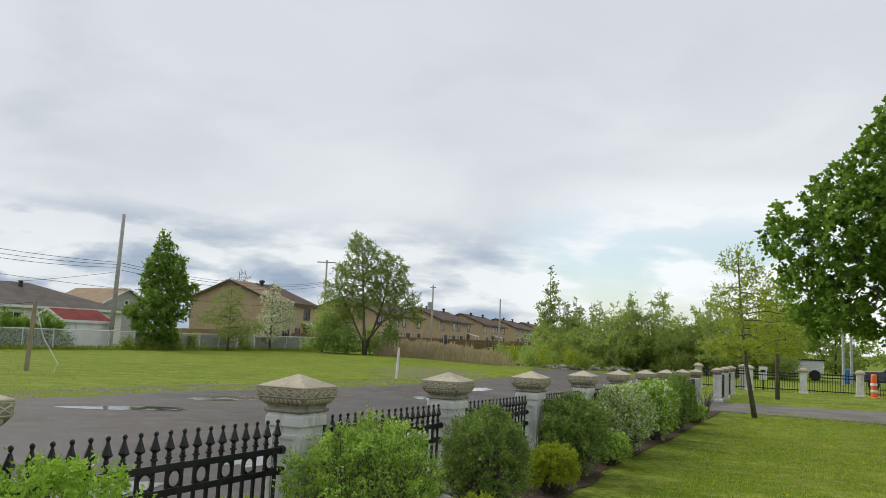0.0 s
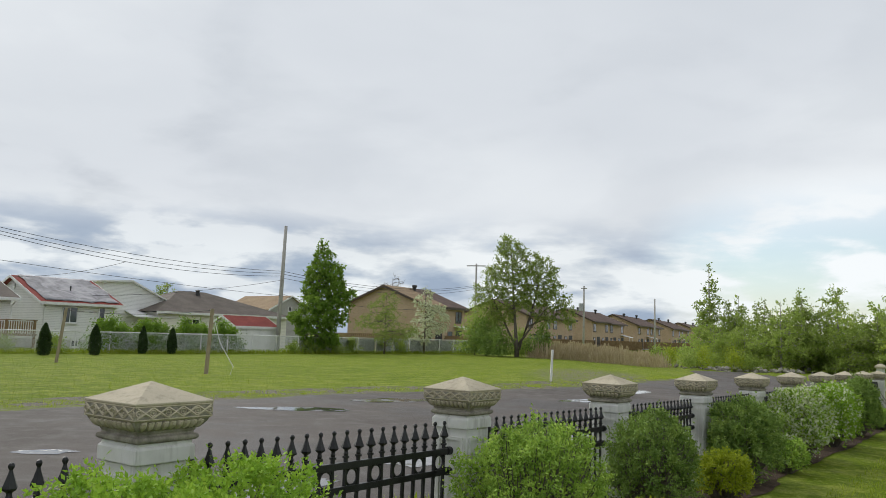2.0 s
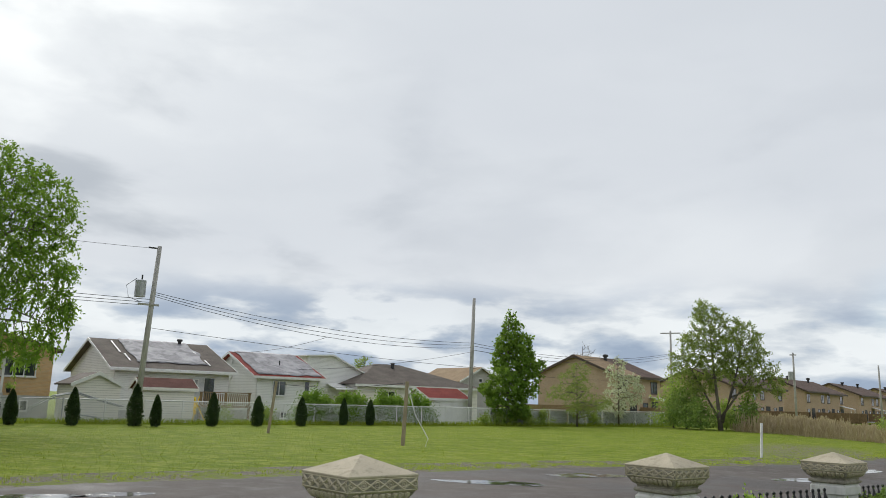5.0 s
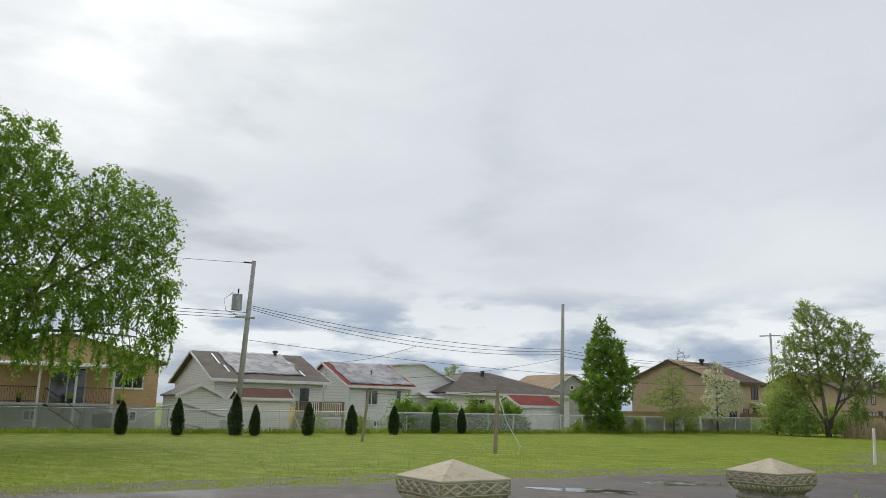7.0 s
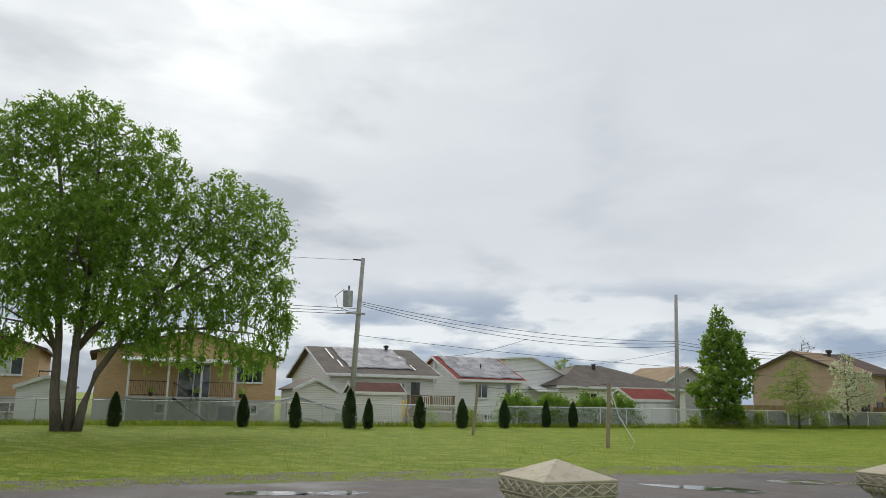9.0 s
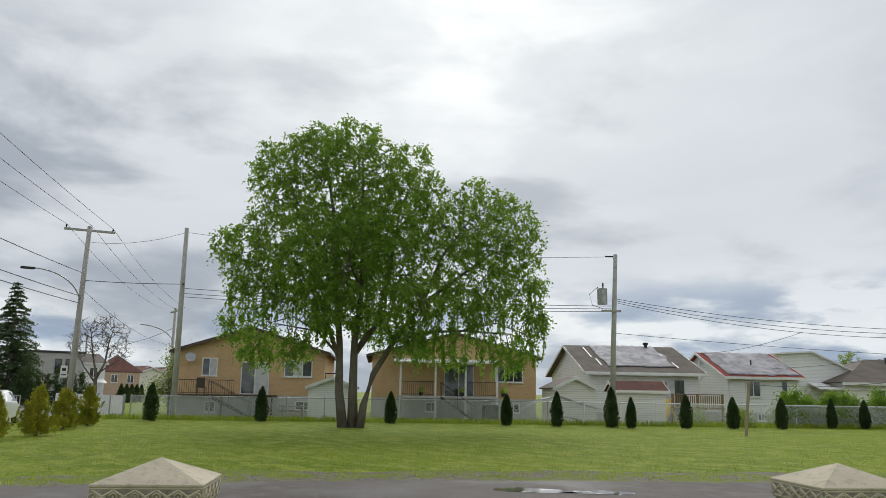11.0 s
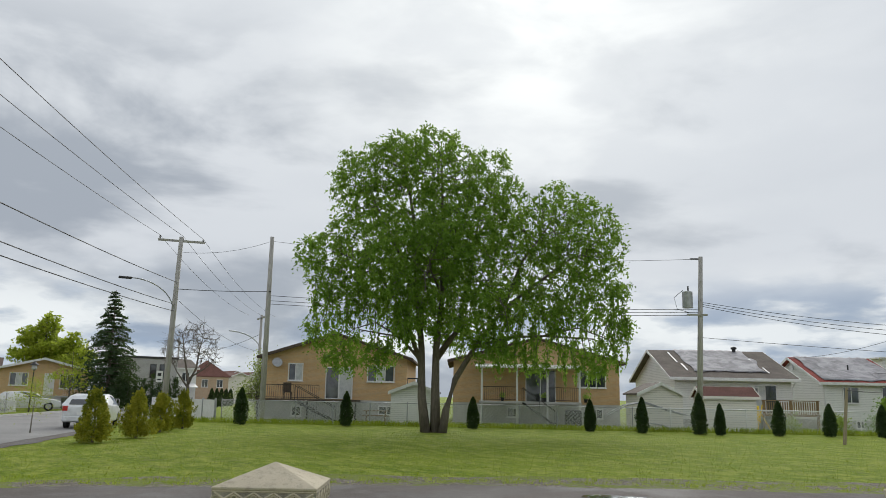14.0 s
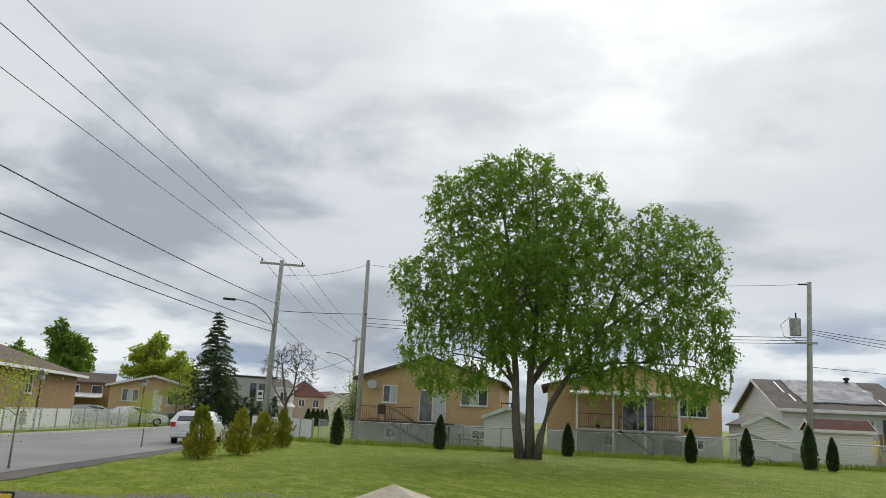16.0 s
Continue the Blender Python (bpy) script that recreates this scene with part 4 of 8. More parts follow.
# ---- shrubs along the near fence ----
def shrub(s, off, rs, rt, h, leaf, label, seed, size=0.015, fill=1.0, extra=None, shoot=0.11, whips=0.06, bare=0.35, stems=40):
    """A bushy shrub: stems from the root, and short leafy shoots all over a lumpy skin, thinner where the twigs lie bare."""
    x, y = nearline(s, off)
    rng = np.random.default_rng(seed)
    rs, rt, h = rs * 0.86, rt * 0.88, h * 0.875
    root = thing("shrub", pose(x, y, float(gz(x, y)) - 0.01, 0, 0, -25.1 + 90), label, "shrub")
    area = 4 * math.pi * ((rs * rt + rs * h / 2 + rt * h / 2) / 3)
    per = 9
    n = int(fill * 2.3 * area / (size * size * 0.9) / per)

    def skin(count, r0, r1):
        d = rng.normal(size=(count, 3))
        d[:, 2] = np.abs(d[:, 2]) * 1.05 - 0.35
        d /= np.linalg.norm(d, axis=1)[:, None]
        box_ = d / (np.abs(d) ** 2.8).sum(1)[:, None] ** (1 / 2.8)
        lump = 1 + 0.07 * np.sin(d[:, 0] * 7 + seed) + 0.07 * np.sin(d[:, 1] * 8 - d[:, 2] * 6 + seed * 2) + 0.05 * np.sin(d[:, 2] * 13 + d[:, 0] * 9 + seed)
        r = lump * rng.uniform(r0, r1, count)
        p = box_ * r[:, None] * np.array([rs, rt, h * 0.56]) + np.array([0, 0, h * 0.46])
        sparse = 0.5 + 0.5 * np.sin(d[:, 0] * 9 + seed * 3) * np.sin(d[:, 1] * 9 + d[:, 2] * 7 + seed)
        keep = (rng.uniform(size=count) > bare * sparse ** 2 * 1.6 * np.clip(1.1 - d[:, 2], 0.1, 1.2)) & (p[:, 2] > 0.10)
        return p[keep], d[keep]

    knots, _ = skin(170, 0.9, 1.0)
    lv = []
    for share, r0, r1, grow in ((0.72, 0.86, 1.0, 1.0), (0.28, 0.45, 0.86, 1.2)):
        p, d = skin(int(n * share), r0, r1)
        if r1 == 1.0:
            # the young growth stands in tufts
            near = ((p[:, None, :] - knots[None, :, :]) ** 2).sum(2).argmin(1)
            p = p + (knots[near] - p) * rng.uniform(0.0, 0.55, (len(p), 1))
        way = d * 0.8 + rng.normal(size=d.shape) * 0.5
        way[:, 2] += 0.40
        way /= np.linalg.norm(way, axis=1)[:, None]
        ln = shoot * rng.uniform(0.5, 1.3, len(p)) * np.where(rng.uniform(size=len(p)) < whips, 2.1, 1.0)
        lv.append(leaves_along(rng, p - way * ln[:, None] * 0.5, way, ln, per, size * grow, 0.5, 0.08, 0.0))
    lv = np.concatenate(lv)
    tips, _ = skin(stems * 6, 0.80, 0.98)
    feet = np.stack([0.22 * tips[:, 0], 0.22 * tips[:, 1], tips[:, 2] * 0.02], 1)
    bend = feet * 0.45 + tips * 0.55 + rng.normal(size=tips.shape) * 0.03
    bend[:, 2] += 0.05 * h
    k = len(tips)
    ob = new("stem", prisms("stem", np.concatenate([feet, bend]), np.concatenate([bend, tips]), np.concatenate([np.full(k, 0.009), np.full(k, 0.0055)]), np.concatenate([np.full(k, 0.0055), np.full(k, 0.002)]), BARK, 4))
    ob.parent = root
    if extra:
        mat, share, esize = extra
        pick = rng.uniform(size=len(lv)) < share
        fl = new("blossom", quads("blossom", leaf_quads(lv[pick].mean(1), rng, esize, 0.9), mat))
        fl.parent = root
        lv = lv[~pick]
    cr = new("crown", quads("crown", lv[lv[:, :, 2].min(1) > 0.02], leaf))
    cr.parent = root
    return root


shrub(-0.30, -0.68, 0.90, 0.58, 1.16, LEAF_LIME, "rounded bright green clipped shrub beside a pillar", 11, 0.0125, 0.9, shoot=0.085, bare=0.1)
shrub(2.70, -0.60, 0.71, 0.47, 1.15, LEAF_BUSH, "broad green shrub with ragged twigs", 12, 0.0130, 0.80, shoot=0.12, whips=0.12, bare=0.80, stems=90)
shrub(5.05, -0.55, 0.66, 0.42, 1.12, LEAF_DARK, "dark green shrub with bare lower twigs", 13, 0.015, 0.85, shoot=0.12, whips=0.12, bare=0.75, stems=90)
shrub(3.85, -0.98, 0.27, 0.24, 0.47, LEAF_GOLD, "small yellow-green golden shrub", 14, 0.014, 1.0, shoot=0.08, bare=0.15)
shrub(6.75, -0.70, 0.38, 0.30, 0.60, LEAF_GOLD, "small yellow-green golden shrub", 15, 0.016, 1.0, shoot=0.09, bare=0.15)
shrub(8.25, -0.52, 0.86, 0.42, 1.16, LEAF_DARK, "dark green shrub with bare lower twigs", 16, 0.021, 1.0, shoot=0.13, bare=0.45)
shrub(9.7, -0.70, 0.40, 0.28, 0.50, LEAF_BUSH, "low green shrub at the bed's edge", 21, 0.02, 1.0)
shrub(11.2, -0.52, 1.08, 0.46, 1.22, LEAF_BUSH, "green shrub covered in small white blossom", 17, 0.023, 1.0, (BLOSSOM, 0.34, 0.022), shoot=0.13, bare=0.3)
shrub(14.0, -0.52, 1.08, 0.46, 1.24, LEAF_LIME, "pale green shrub with scattered white blossom", 18, 0.025, 1.0, (BLOSSOM, 0.14, 0.024), shoot=0.13, bare=0.25)
shrub(16.8, -0.52, 1.05, 0.46, 1.32, LEAF_DARK, "dense dark green shrub by the gateway", 19, 0.027, 1.0, shoot=0.14, bare=0.2)
shrub(19.4, -0.60, 0.55, 0.32, 0.55, LEAF_BUSH, "low green shrub at the bed's edge", 22, 0.026, 1.0)
twig = thing("twiggy_shrub", pose(*nearline(22.6, -0.5), float(gz(*nearline(22.6, -0.5)))), "bare reddish twigs of a small shrub", "shrub")
rng = np.random.default_rng(77)
bm = bmesh.new()
for k in range(26):
    a, l = rng.uniform(0, math.tau), rng.uniform(0.5, 1.0)
    tube(bm, [(0.05 * math.cos(a), 0.05 * math.sin(a), 0), (0.15 * math.cos(a), 0.15 * math.sin(a), l * 0.6), (0.32 * math.cos(a + 0.4), 0.32 * math.sin(a + 0.4), l)], [0.01, 0.007, 0.003], 5)
part("stems", bm, BARK, twig)

# ---- back lots: everything in the frame of the long boundary fence ----
F0 = (-44.5, 9.0)
FA = 62.71
UX, UY = math.cos(radians(FA)), math.sin(radians(FA))


def back(s, off, z=0.0, turn=0.0):
    """A pose s metres along the boundary fence and off metres behind it; x runs along the fence, y away from the lawn."""
    return pose(F0[0] + UX * s - UY * off, F0[1] + UY * s + UX * off, z, 0, 0, FA + turn)


def window(parent, x, y, z, w, h, panes=2, frame_mat=None, curtain=False, face="front", name="window"):
    """A window set in the wall: frame and panes; x is the middle, y the wall's face, z the sill."""
    d = -1 if face == "front" else 1
    fr = frame_mat or WHITE
    t = 0.06
    bm = boxes((x - w / 2 - t, x + w / 2 + t, min(y, y + d * 0.06), max(y, y + d * 0.06), z - t, z),
               (x - w / 2 - t, x + w / 2 + t, min(y, y + d * 0.06), max(y, y + d * 0.06), z + h, z + h + t),
               (x - w / 2 - t, x - w / 2, min(y, y + d * 0.06), max(y, y + d * 0.06), z, z + h),
               (x + w / 2, x + w / 2 + t, min(y, y + d * 0.06), max(y, y + d * 0.06), z, z + h))
    for i in range(1, panes):
        xx = x - w / 2 + w * i / panes
        box(bm, xx - 0.025, xx + 0.025, min(y, y + d * 0.05), max(y, y + d * 0.05), z, z + h)
    win = part(name, bm, fr, parent)
    for i in range(panes):
        x0, x1 = x - w / 2 + w * i / panes + 0.026, x - w / 2 + w * (i + 1) / panes - 0.026
        if panes == 1:
            x0, x1 = x - w / 2 + 0.002, x + w / 2 - 0.002
        part("pane", boxes((x0, x1, min(y, y + d * 0.02), max(y, y + d * 0.02), z + 0.002, z + h - 0.002)), CURTAIN if curtain and i % 2 else GLASS, win)
    part("sill", boxes((x - w / 2 - 0.1, x + w / 2 + 0.1, min(y, y + d * 0.10), max(y, y + d * 0.10), z - t - 0.05, z - t - 0.002)), fr, win)
    return win


def wall_shell(w, d, z0, z1, ridge=None, along=True):
    """House walls as one closed body; the gable stands on the short or long side."""
    if ridge is None:
        return boxes((0, w, 0, d, z0, z1))
    bm = bmesh.new()
    if along:      # ridge along x: gables at x = 0 and x = w
        prof = [(0, z0), (d, z0), (d, z1), (d / 2, ridge), (0, z1)]
        a = [bm.verts.new((0, y, z)) for y, z in prof]
        b = [bm.verts.new((w, y, z)) for y, z in prof]
    else:
        prof = [(0, z0), (w, z0), (w, z1), (w / 2, ridge), (0, z1)]
        a = [bm.verts.new((x, 0, z)) for x, z in prof]
        b = [bm.verts.new((x, d, z)) for x, z in prof]
    bm.faces.new(a)
    bm.faces.new(b[::-1])
    for i in range(5):
        bm.faces.new((a[i], b[i], b[(i + 1) % 5], a[(i + 1) % 5]))
    bmesh.ops.recalc_face_normals(bm, faces=bm.faces)
    return bm


def slab(a, b, c, d, t=0.12):
    """A roof slope through four corners, thick downwards."""
    bm = bmesh.new()
    top = [bm.verts.new(p) for p in (a, b, c, d)]
    low = [bm.verts.new((p[0], p[1], p[2] - t)) for p in (a, b, c, d)]
    bm.faces.new(top)
    bm.faces.new(low[::-1])
    for i in range(4):
        bm.faces.new((top[i], low[i], low[(i + 1) % 4], top[(i + 1) % 4]))
    bmesh.ops.recalc_face_normals(bm, faces=bm.faces)
    return bm


def gable_roof(root, w, d, eave, ridge, mat, trim, along=True, over=0.35, t=0.14, fascia=True):
    if along:
        k = (ridge - eave) / (d / 2)
        lift = 0.10
        y0, zy = -over, eave - over * k + lift
        rows = [((-over, y0, zy), (w + over, y0, zy), (w + over, d / 2, ridge + lift), (-over, d / 2, ridge + lift)),
                ((-over, d / 2 + 0.002, ridge + lift), (w + over, d / 2 + 0.002, ridge + lift), (w + over, d + over, zy), (-over, d + over, zy))]
    else:
        k = (ridge - eave) / (w / 2)
        lift = 0.10
        x0, zx = -over, eave - over * k + lift
        rows = [((x0, -over, zx), (w / 2, -over, ridge + lift), (w / 2, d + over, ridge + lift), (x0, d + over, zx)),
                ((w / 2 + 0.002, -over, ridge + lift), (w + over, -over, zx), (w + over, d + over, zx), (w / 2 + 0.002, d + over, ridge + lift))]
    roofs = [part("roof", slab(*r, t=t), mat, root) for r in rows]
    if fascia:
        if along:
            part("fascia", boxes((-over, w + over, -over - 0.035, -over - 0.003, zy - 0.17, zy + 0.01)), trim, root)
            for x in (-over - 0.033, w + over + 0.003):
                for sy, a, b in ((1, -over, d / 2), (-1, d / 2, d + over)):
                    za, zb = (zy, ridge + lift) if sy > 0 else (ridge + lift, zy)
                    bm = bmesh.new()
                    vs = [bm.verts.new((xx, yy, zz)) for xx in (x, x + 0.03) for yy, zz in ((a, za - 0.16), (b, zb - 0.16), (b, zb + 0.015), (a, za + 0.015))]
                    for f in ((0, 1, 2, 3), (7, 6, 5, 4), (0, 4, 5, 1), (1, 5, 6, 2), (2, 6, 7, 3), (3, 7, 4, 0)):
                        bm.faces.new([vs[i] for i in f])
                    part("bargeboard", bm, trim, root)
        else:
            for a, b, za, zb in ((-over, w / 2, zx, ridge + lift), (w / 2, w + over, ridge + lift, zx)):
                bm = bmesh.new()
                vs = [bm.verts.new((xx, yy, zz)) for yy in (-over - 0.035, -over - 0.003) for xx, zz in ((a, za - 0.18), (b, zb - 0.18), (b, zb + 0.015), (a, za + 0.015))]
                for f in ((0, 1, 2, 3), (7, 6, 5, 4), (0, 4, 5, 1), (1, 5, 6, 2), (2, 6, 7, 3), (3, 7, 4, 0)):
                    bm.faces.new([vs[i] for i in f])
                part("bargeboard", bm, trim, root)
    return roofs


def railing(root, x0, x1, y, z, h=0.9, step=0.13, mat=None, name="railing", t=0.016):
    bm = boxes((x0, x1, y - 0.02, y + 0.02, z + h - 0.04, z + h), (x0, x1, y - 0.015, y + 0.015, z + 0.08, z + 0.11))
    k = int((x1 - x0) / step)
    for i in range(k + 1):
        x = x0 + (x1 - x0) * i / k
        box(bm, x - t / 2, x + t / 2, y - t / 2, y + t / 2, z, z + h - 0.04)
    return part(name, bm, mat or DARK, root)


def stair(root, x0, x1, y, z1, mat, n=7, width=0.9):
    """A flight that falls from z1 at x0 to the ground at x1, along the wall."""
    for i in range(n):
        f = (i + 0.5) / n
        x, z = x0 + (x1 - x0) * f, z1 * (1 - (i + 1) / (n + 1))
        part("stair_tread", boxes((x - 0.15, x + 0.15, y - width, y, z - 0.04, z)), mat, root)
    for yy in (y - width - 0.02, y + 0.02):
        part("stair_rail", bar([(x0, yy, z1 + 0.85), (x1, yy, 0.85)], 0.02, 6), mat, root)
        part("stringer", bar([(x0, yy, z1 - 0.05), (x1, yy, 0.0)], 0.05, 6), mat, root)
        for f in (0.0, 0.5, 1.0):
            x = x0 + (x1 - x0) * f
            part("baluster", bar([(x, yy, z1 * (1 - f)), (x, yy, z1 * (1 - f) + 0.85)], 0.014, 6), mat, root)


# tan brick bungalow at the corner
def bungalow(m, w, lab, seed):
    root = thing("brick_bungalow", m, lab, "house", "tan brick bungalows")
    part("foundation", boxes((0, w, 0, 11, -0.1, 1.28)), STUCCO, root)
    part("wall", wall_shell(w, 11, 1.282, 4.0, 5.45, along=False), BRICK_TAN, root)
    gable_roof(root, w, 11, 4.0, 5.45, SHINGLE_BROWN, BROWN_TRIM, along=False, over=0.4)
    return root


h1 = bungalow(back(-0.1, 7.0), 9.2, "raised tan brick bungalow with balcony and low gable", 1)
window(h1, 2.05, 0, 2.50, 0.85, 1.0, 2, curtain=True)
window(h1, 7.55, 0, 2.52, 1.65, 0.92, 3, curtain=True)
window(h1, 2.2, 0, 0.28, 0.55, 0.52, 2)
window(h1, 8.0, 0, 0.45, 1.0, 0.45, 2)
door = part("patio_door", boxes((4.0, 4.06, -0.06, 0, 1.33, 3.35), (5.7, 5.76, -0.06, 0, 1.33, 3.35), (4.06, 5.7, -0.06, 0, 3.28, 3.35), (4.84, 4.92, -0.06, 0, 1.33, 3.28), (4.06, 5.7, -0.06, 0, 1.33, 1.39)), WHITE, h1)
part("pane", boxes((4.062, 4.838, -0.025, 0, 1.392, 3.278)), GLASS, door)
part("pane", boxes((4.922, 5.698, -0.025, 0, 1.392, 3.278)), CURTAIN, door)
part("balcony_slab", boxes((0.0, 6.3, -1.7, -0.002, 1.16, 1.30)), BROWN_TRIM, h1)
railing(h1, 0.02, 3.9, -1.66, 1.30, 0.88)
for x in (0.1, 3.2, 6.2):
    part("balcony_post", boxes((x - 0.05, x + 0.05, -1.65, -1.55, 0, 1.16)), DARK, h1)
stair(h1, 2.6, 5.0, -1.75, 1.25, DARK)
part("lattice", boxes(*[(3.3 + i * 0.14, 3.36 + i * 0.14, -1.6, -1.57, 0.05, 1.1) for i in range(20)]), GALV, h1)
dish = part("satellite_dish", turned([(0.03, -0.05), (0.2, -0.02), (0.32, 0.07), (0.33, 0.08), (0.30, 0.06)], 20), GALV, h1, "grey satellite dish on a bracket")
dish.matrix_basis = pose(0.9, -0.35, 3.55, 65, 0, 20)
part("dish_arm", bar([(0.95, 0, 3.3), (0.9, -0.3, 3.45)], 0.025, 6), GALV, h1)
chair = thing("patio_chair", back(1.75, 5.8, 1.30, 20), "dark brown reclining patio chair on the balcony", "chair")
part("seat", boxes((-0.25, 0.25, -0.25, 0.25, 0.38, 0.43)), BROWN_TRIM, chair)
part("backrest", boxes((-0.25, 0.25, 0.25, 0.3, 0.43, 1.0)), BROWN_TRIM, chair)
for sx, sy in ((-0.22, -0.22), (0.22, -0.22), (-0.22, 0.22), (0.22, 0.22)):
    part("leg", boxes((sx - 0.02, sx + 0.02, sy - 0.02, sy + 0.02, 0, 0.38)), BROWN_TRIM, chair)
table = thing("picnic_table", back(7.6, 3.2, 0, 8), "pale wooden picnic table with benches", "table")
part("tabletop", boxes((-0.8, 0.8, -0.35, 0.35, 0.70, 0.74)), DECK_WOOD, table)
for sy in (-0.7, 0.7):
    part("bench", boxes((-0.8, 0.8, sy - 0.13, sy + 0.13, 0.42, 0.46)), DECK_WOOD, table)
for sx in (-0.55, 0.55):
    part("leg", bar([(sx, -0.7, 0.0), (sx, 0.25, 0.72)], 0.04, 6), DECK_WOOD, table)
    part("leg", bar([(sx, 0.7, 0.0), (sx, -0.25, 0.72)], 0.04, 6), DECK_WOOD, table)
    part("crossbar", boxes((sx - 0.03, sx + 0.03, -0.8, 0.8, 0.36, 0.418)), DECK_WOOD, table)


def shed(s, off, w, d, eave, ridge, mat, roof, lab, along=False, turn=0.0, trim=None, name="garden_shed"):
    root = thing(name, back(s, off, 0, turn), lab, "shed")
    part("wall", wall_shell(w, d, 0, eave, ridge, along), mat, root)
    gable_roof(root, w, d, eave, ridge, roof, trim or WHITE, along, 0.16, 0.08)
    return root


s1 = shed(8.5, 2.6, 2.7, 3.2, 1.82, 2.35, SIDING, SHINGLE_BROWN, "small white clapboard garden shed with dark roof")
part("pipe", bar([(0.9, 1.0, 2.2), (0.9, 1.0, 2.65), (1.5, 1.0, 2.65), (1.5, 1.0, 2.2)], 0.05, 8), DARK, s1)

h2 = bungalow(back(12.1, 8.0), 10.8, "raised tan brick bungalow with a covered porch", 2)
window(h2, 9.0, 0, 2.42, 1.75, 0.95, 3)
window(h2, 3.9, 0, 0.45, 0.7, 0.5, 2)
window(h2, 9.1, 0, 0.45, 1.1, 0.5, 3)
door = part("patio_door", boxes((4.7, 4.76, -0.06, 0, 1.4, 3.5), (6.6, 6.66, -0.06, 0, 1.4, 3.5), (4.76, 6.6, -0.06, 0, 3.43, 3.5), (5.63, 5.71, -0.06, 0, 1.4, 3.43)), WHITE, h2)
part("pane", boxes((4.762, 5.628, -0.025, 0, 1.42, 3.428)), GLASS, door)
part("pane", boxes((5.712, 6.598, -0.025, 0, 1.42, 3.428)), GLASS, door)
part("porch_floor", boxes((1.7, 8.0, -2.2, -0.002, 1.28, 1.42)), STUCCO, h2)
part("porch_roof", slab((1.4, -2.5, 3.55), (8.2, -2.5, 3.55), (8.2, -0.002, 3.80), (1.4, -0.002, 3.80), 0.10), WHITE, h2)
for x in (1.8, 4.0, 5.9, 7.9):
    part("porch_post", boxes((x - 0.06, x + 0.06, -2.12, -2.0, 0.0, 3.44)), WHITE, h2)
railing(h2, 1.85, 3.95, -2.06, 1.42, 0.9)
railing(h2, 5.95, 7.85, -2.06, 1.42, 0.9)
stair(h2, 4.3, 6.3, -2.2, 1.4, DARK)
part("barbecue_cover", boxes((6.9, 7.9, -2.9, -2.3, 0.0, 0.95)), DARK, h2, "dark covered shape beneath the porch", bevel=0.12)
for sx in range(3):
    pot = thing("flower_pot", back(15.2 + sx * 2.6, 6.1, 1.42), "small potted plant on the porch", "pot", "porch pots")
    part("pot", turned([(0.09, 0), (0.13, 0.22), (0.14, 0.24)], 12), DARK, pot)
    rng = np.random.default_rng(70 + sx)
    fl = new("foliage", quads("foliage", leaf_quads(np.array([0, 0, 0.36]) + rng.normal(size=(160, 3)) * 0.10, rng, 0.05), LEAF_BUSH))
    fl.parent = pot

# white clapboard house with a torn tarpaulin over its roof
h3 = thing("white_house", back(26.1, 6.6), "white clapboard house with a grey tarpaulin over the roof", "house")
W3, D3 = 7.3, 11.0
part("foundation", boxes((0, W3, 0, D3, -0.1, 0.55)), STUCCO, h3)
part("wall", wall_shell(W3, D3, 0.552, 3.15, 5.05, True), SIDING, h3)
gable_roof(h3, W3, D3, 3.15, 5.05, SHINGLE_GREY, WHITE, True, 0.4)


def tarp(root, w, d, eave, ridge, x0, x1, f0, f1, over, lab, seed=1, name="tarpaulin"):
    """A rumpled sheet laid on the front slope between shares f0 and f1 of its rise, with a torn edge."""
    bm = bmesh.new()
    nx, ny = 44, 18
    k = (ridge - eave) / (d / 2)
    grid = []
    for j in range(ny + 1):
        row = []
        for i in range(nx + 1):
            a, b = i / nx, j / ny
            wob = 0.35 * noise.noise((b * 3.0, a * 3, seed)) * (1 if i in (0, nx) else 0.4)
            drop = 0.05 * noise.noise((a * 6, seed * 2.0, 4)) if j == 0 else 0
            x = x0 + (x1 - x0) * a + wob
            f = f0 + (f1 - f0) * b + drop
            y = d / 2 * f
            z = eave + 0.10 + k * y + 0.05 + 0.05 * abs(noise.noise((x * 1.6, y * 1.1, seed))) + 0.02 * noise.noise((x * 6, y * 5, seed))
            row.append(bm.verts.new((x, y, z)))
        grid.append(row)
    for a, b in zip(grid, grid[1:]):
        for i in range(nx):
            bm.faces.new((a[i], a[i + 1], b[i + 1], b[i]))
    ob = part(name, bm, TARP, root, lab, smooth=True)
    mod = ob.modifiers.new("thick", "SOLIDIFY")
    mod.thickness = 0.012
    return ob


tarp(h3, W3, D3, 3.15, 5.05, 1.45, 6.1, 0.13, 1.0, 0.4, "rumpled grey-white tarpaulin with torn edges", 3)
for x, y0, y1 in ((1.1, 0.9, 2.3), (0.9, 2.6, 4.9), (6.2, 0.6, 1.7), (6.0, 2.6, 3.5)):
    k = 1.9 / (D3 / 2)
    part("batten", slab((x - 0.05, y0, 3.31 + k * y0), (x + 0.05, y0, 3.31 + k * y0), (x + 0.05, y1, 3.31 + k * y1), (x - 0.05, y1, 3.31 + k * y1), 0.03), WHITE, h3)
part("roof_vent", turned([(0.12, 4.9), (0.12, 5.25), (0.2, 5.27), (0.2, 5.4), (0.05, 5.45)], 12), DARK, h3).matrix_basis = pose(5.6, 5.2, 0)
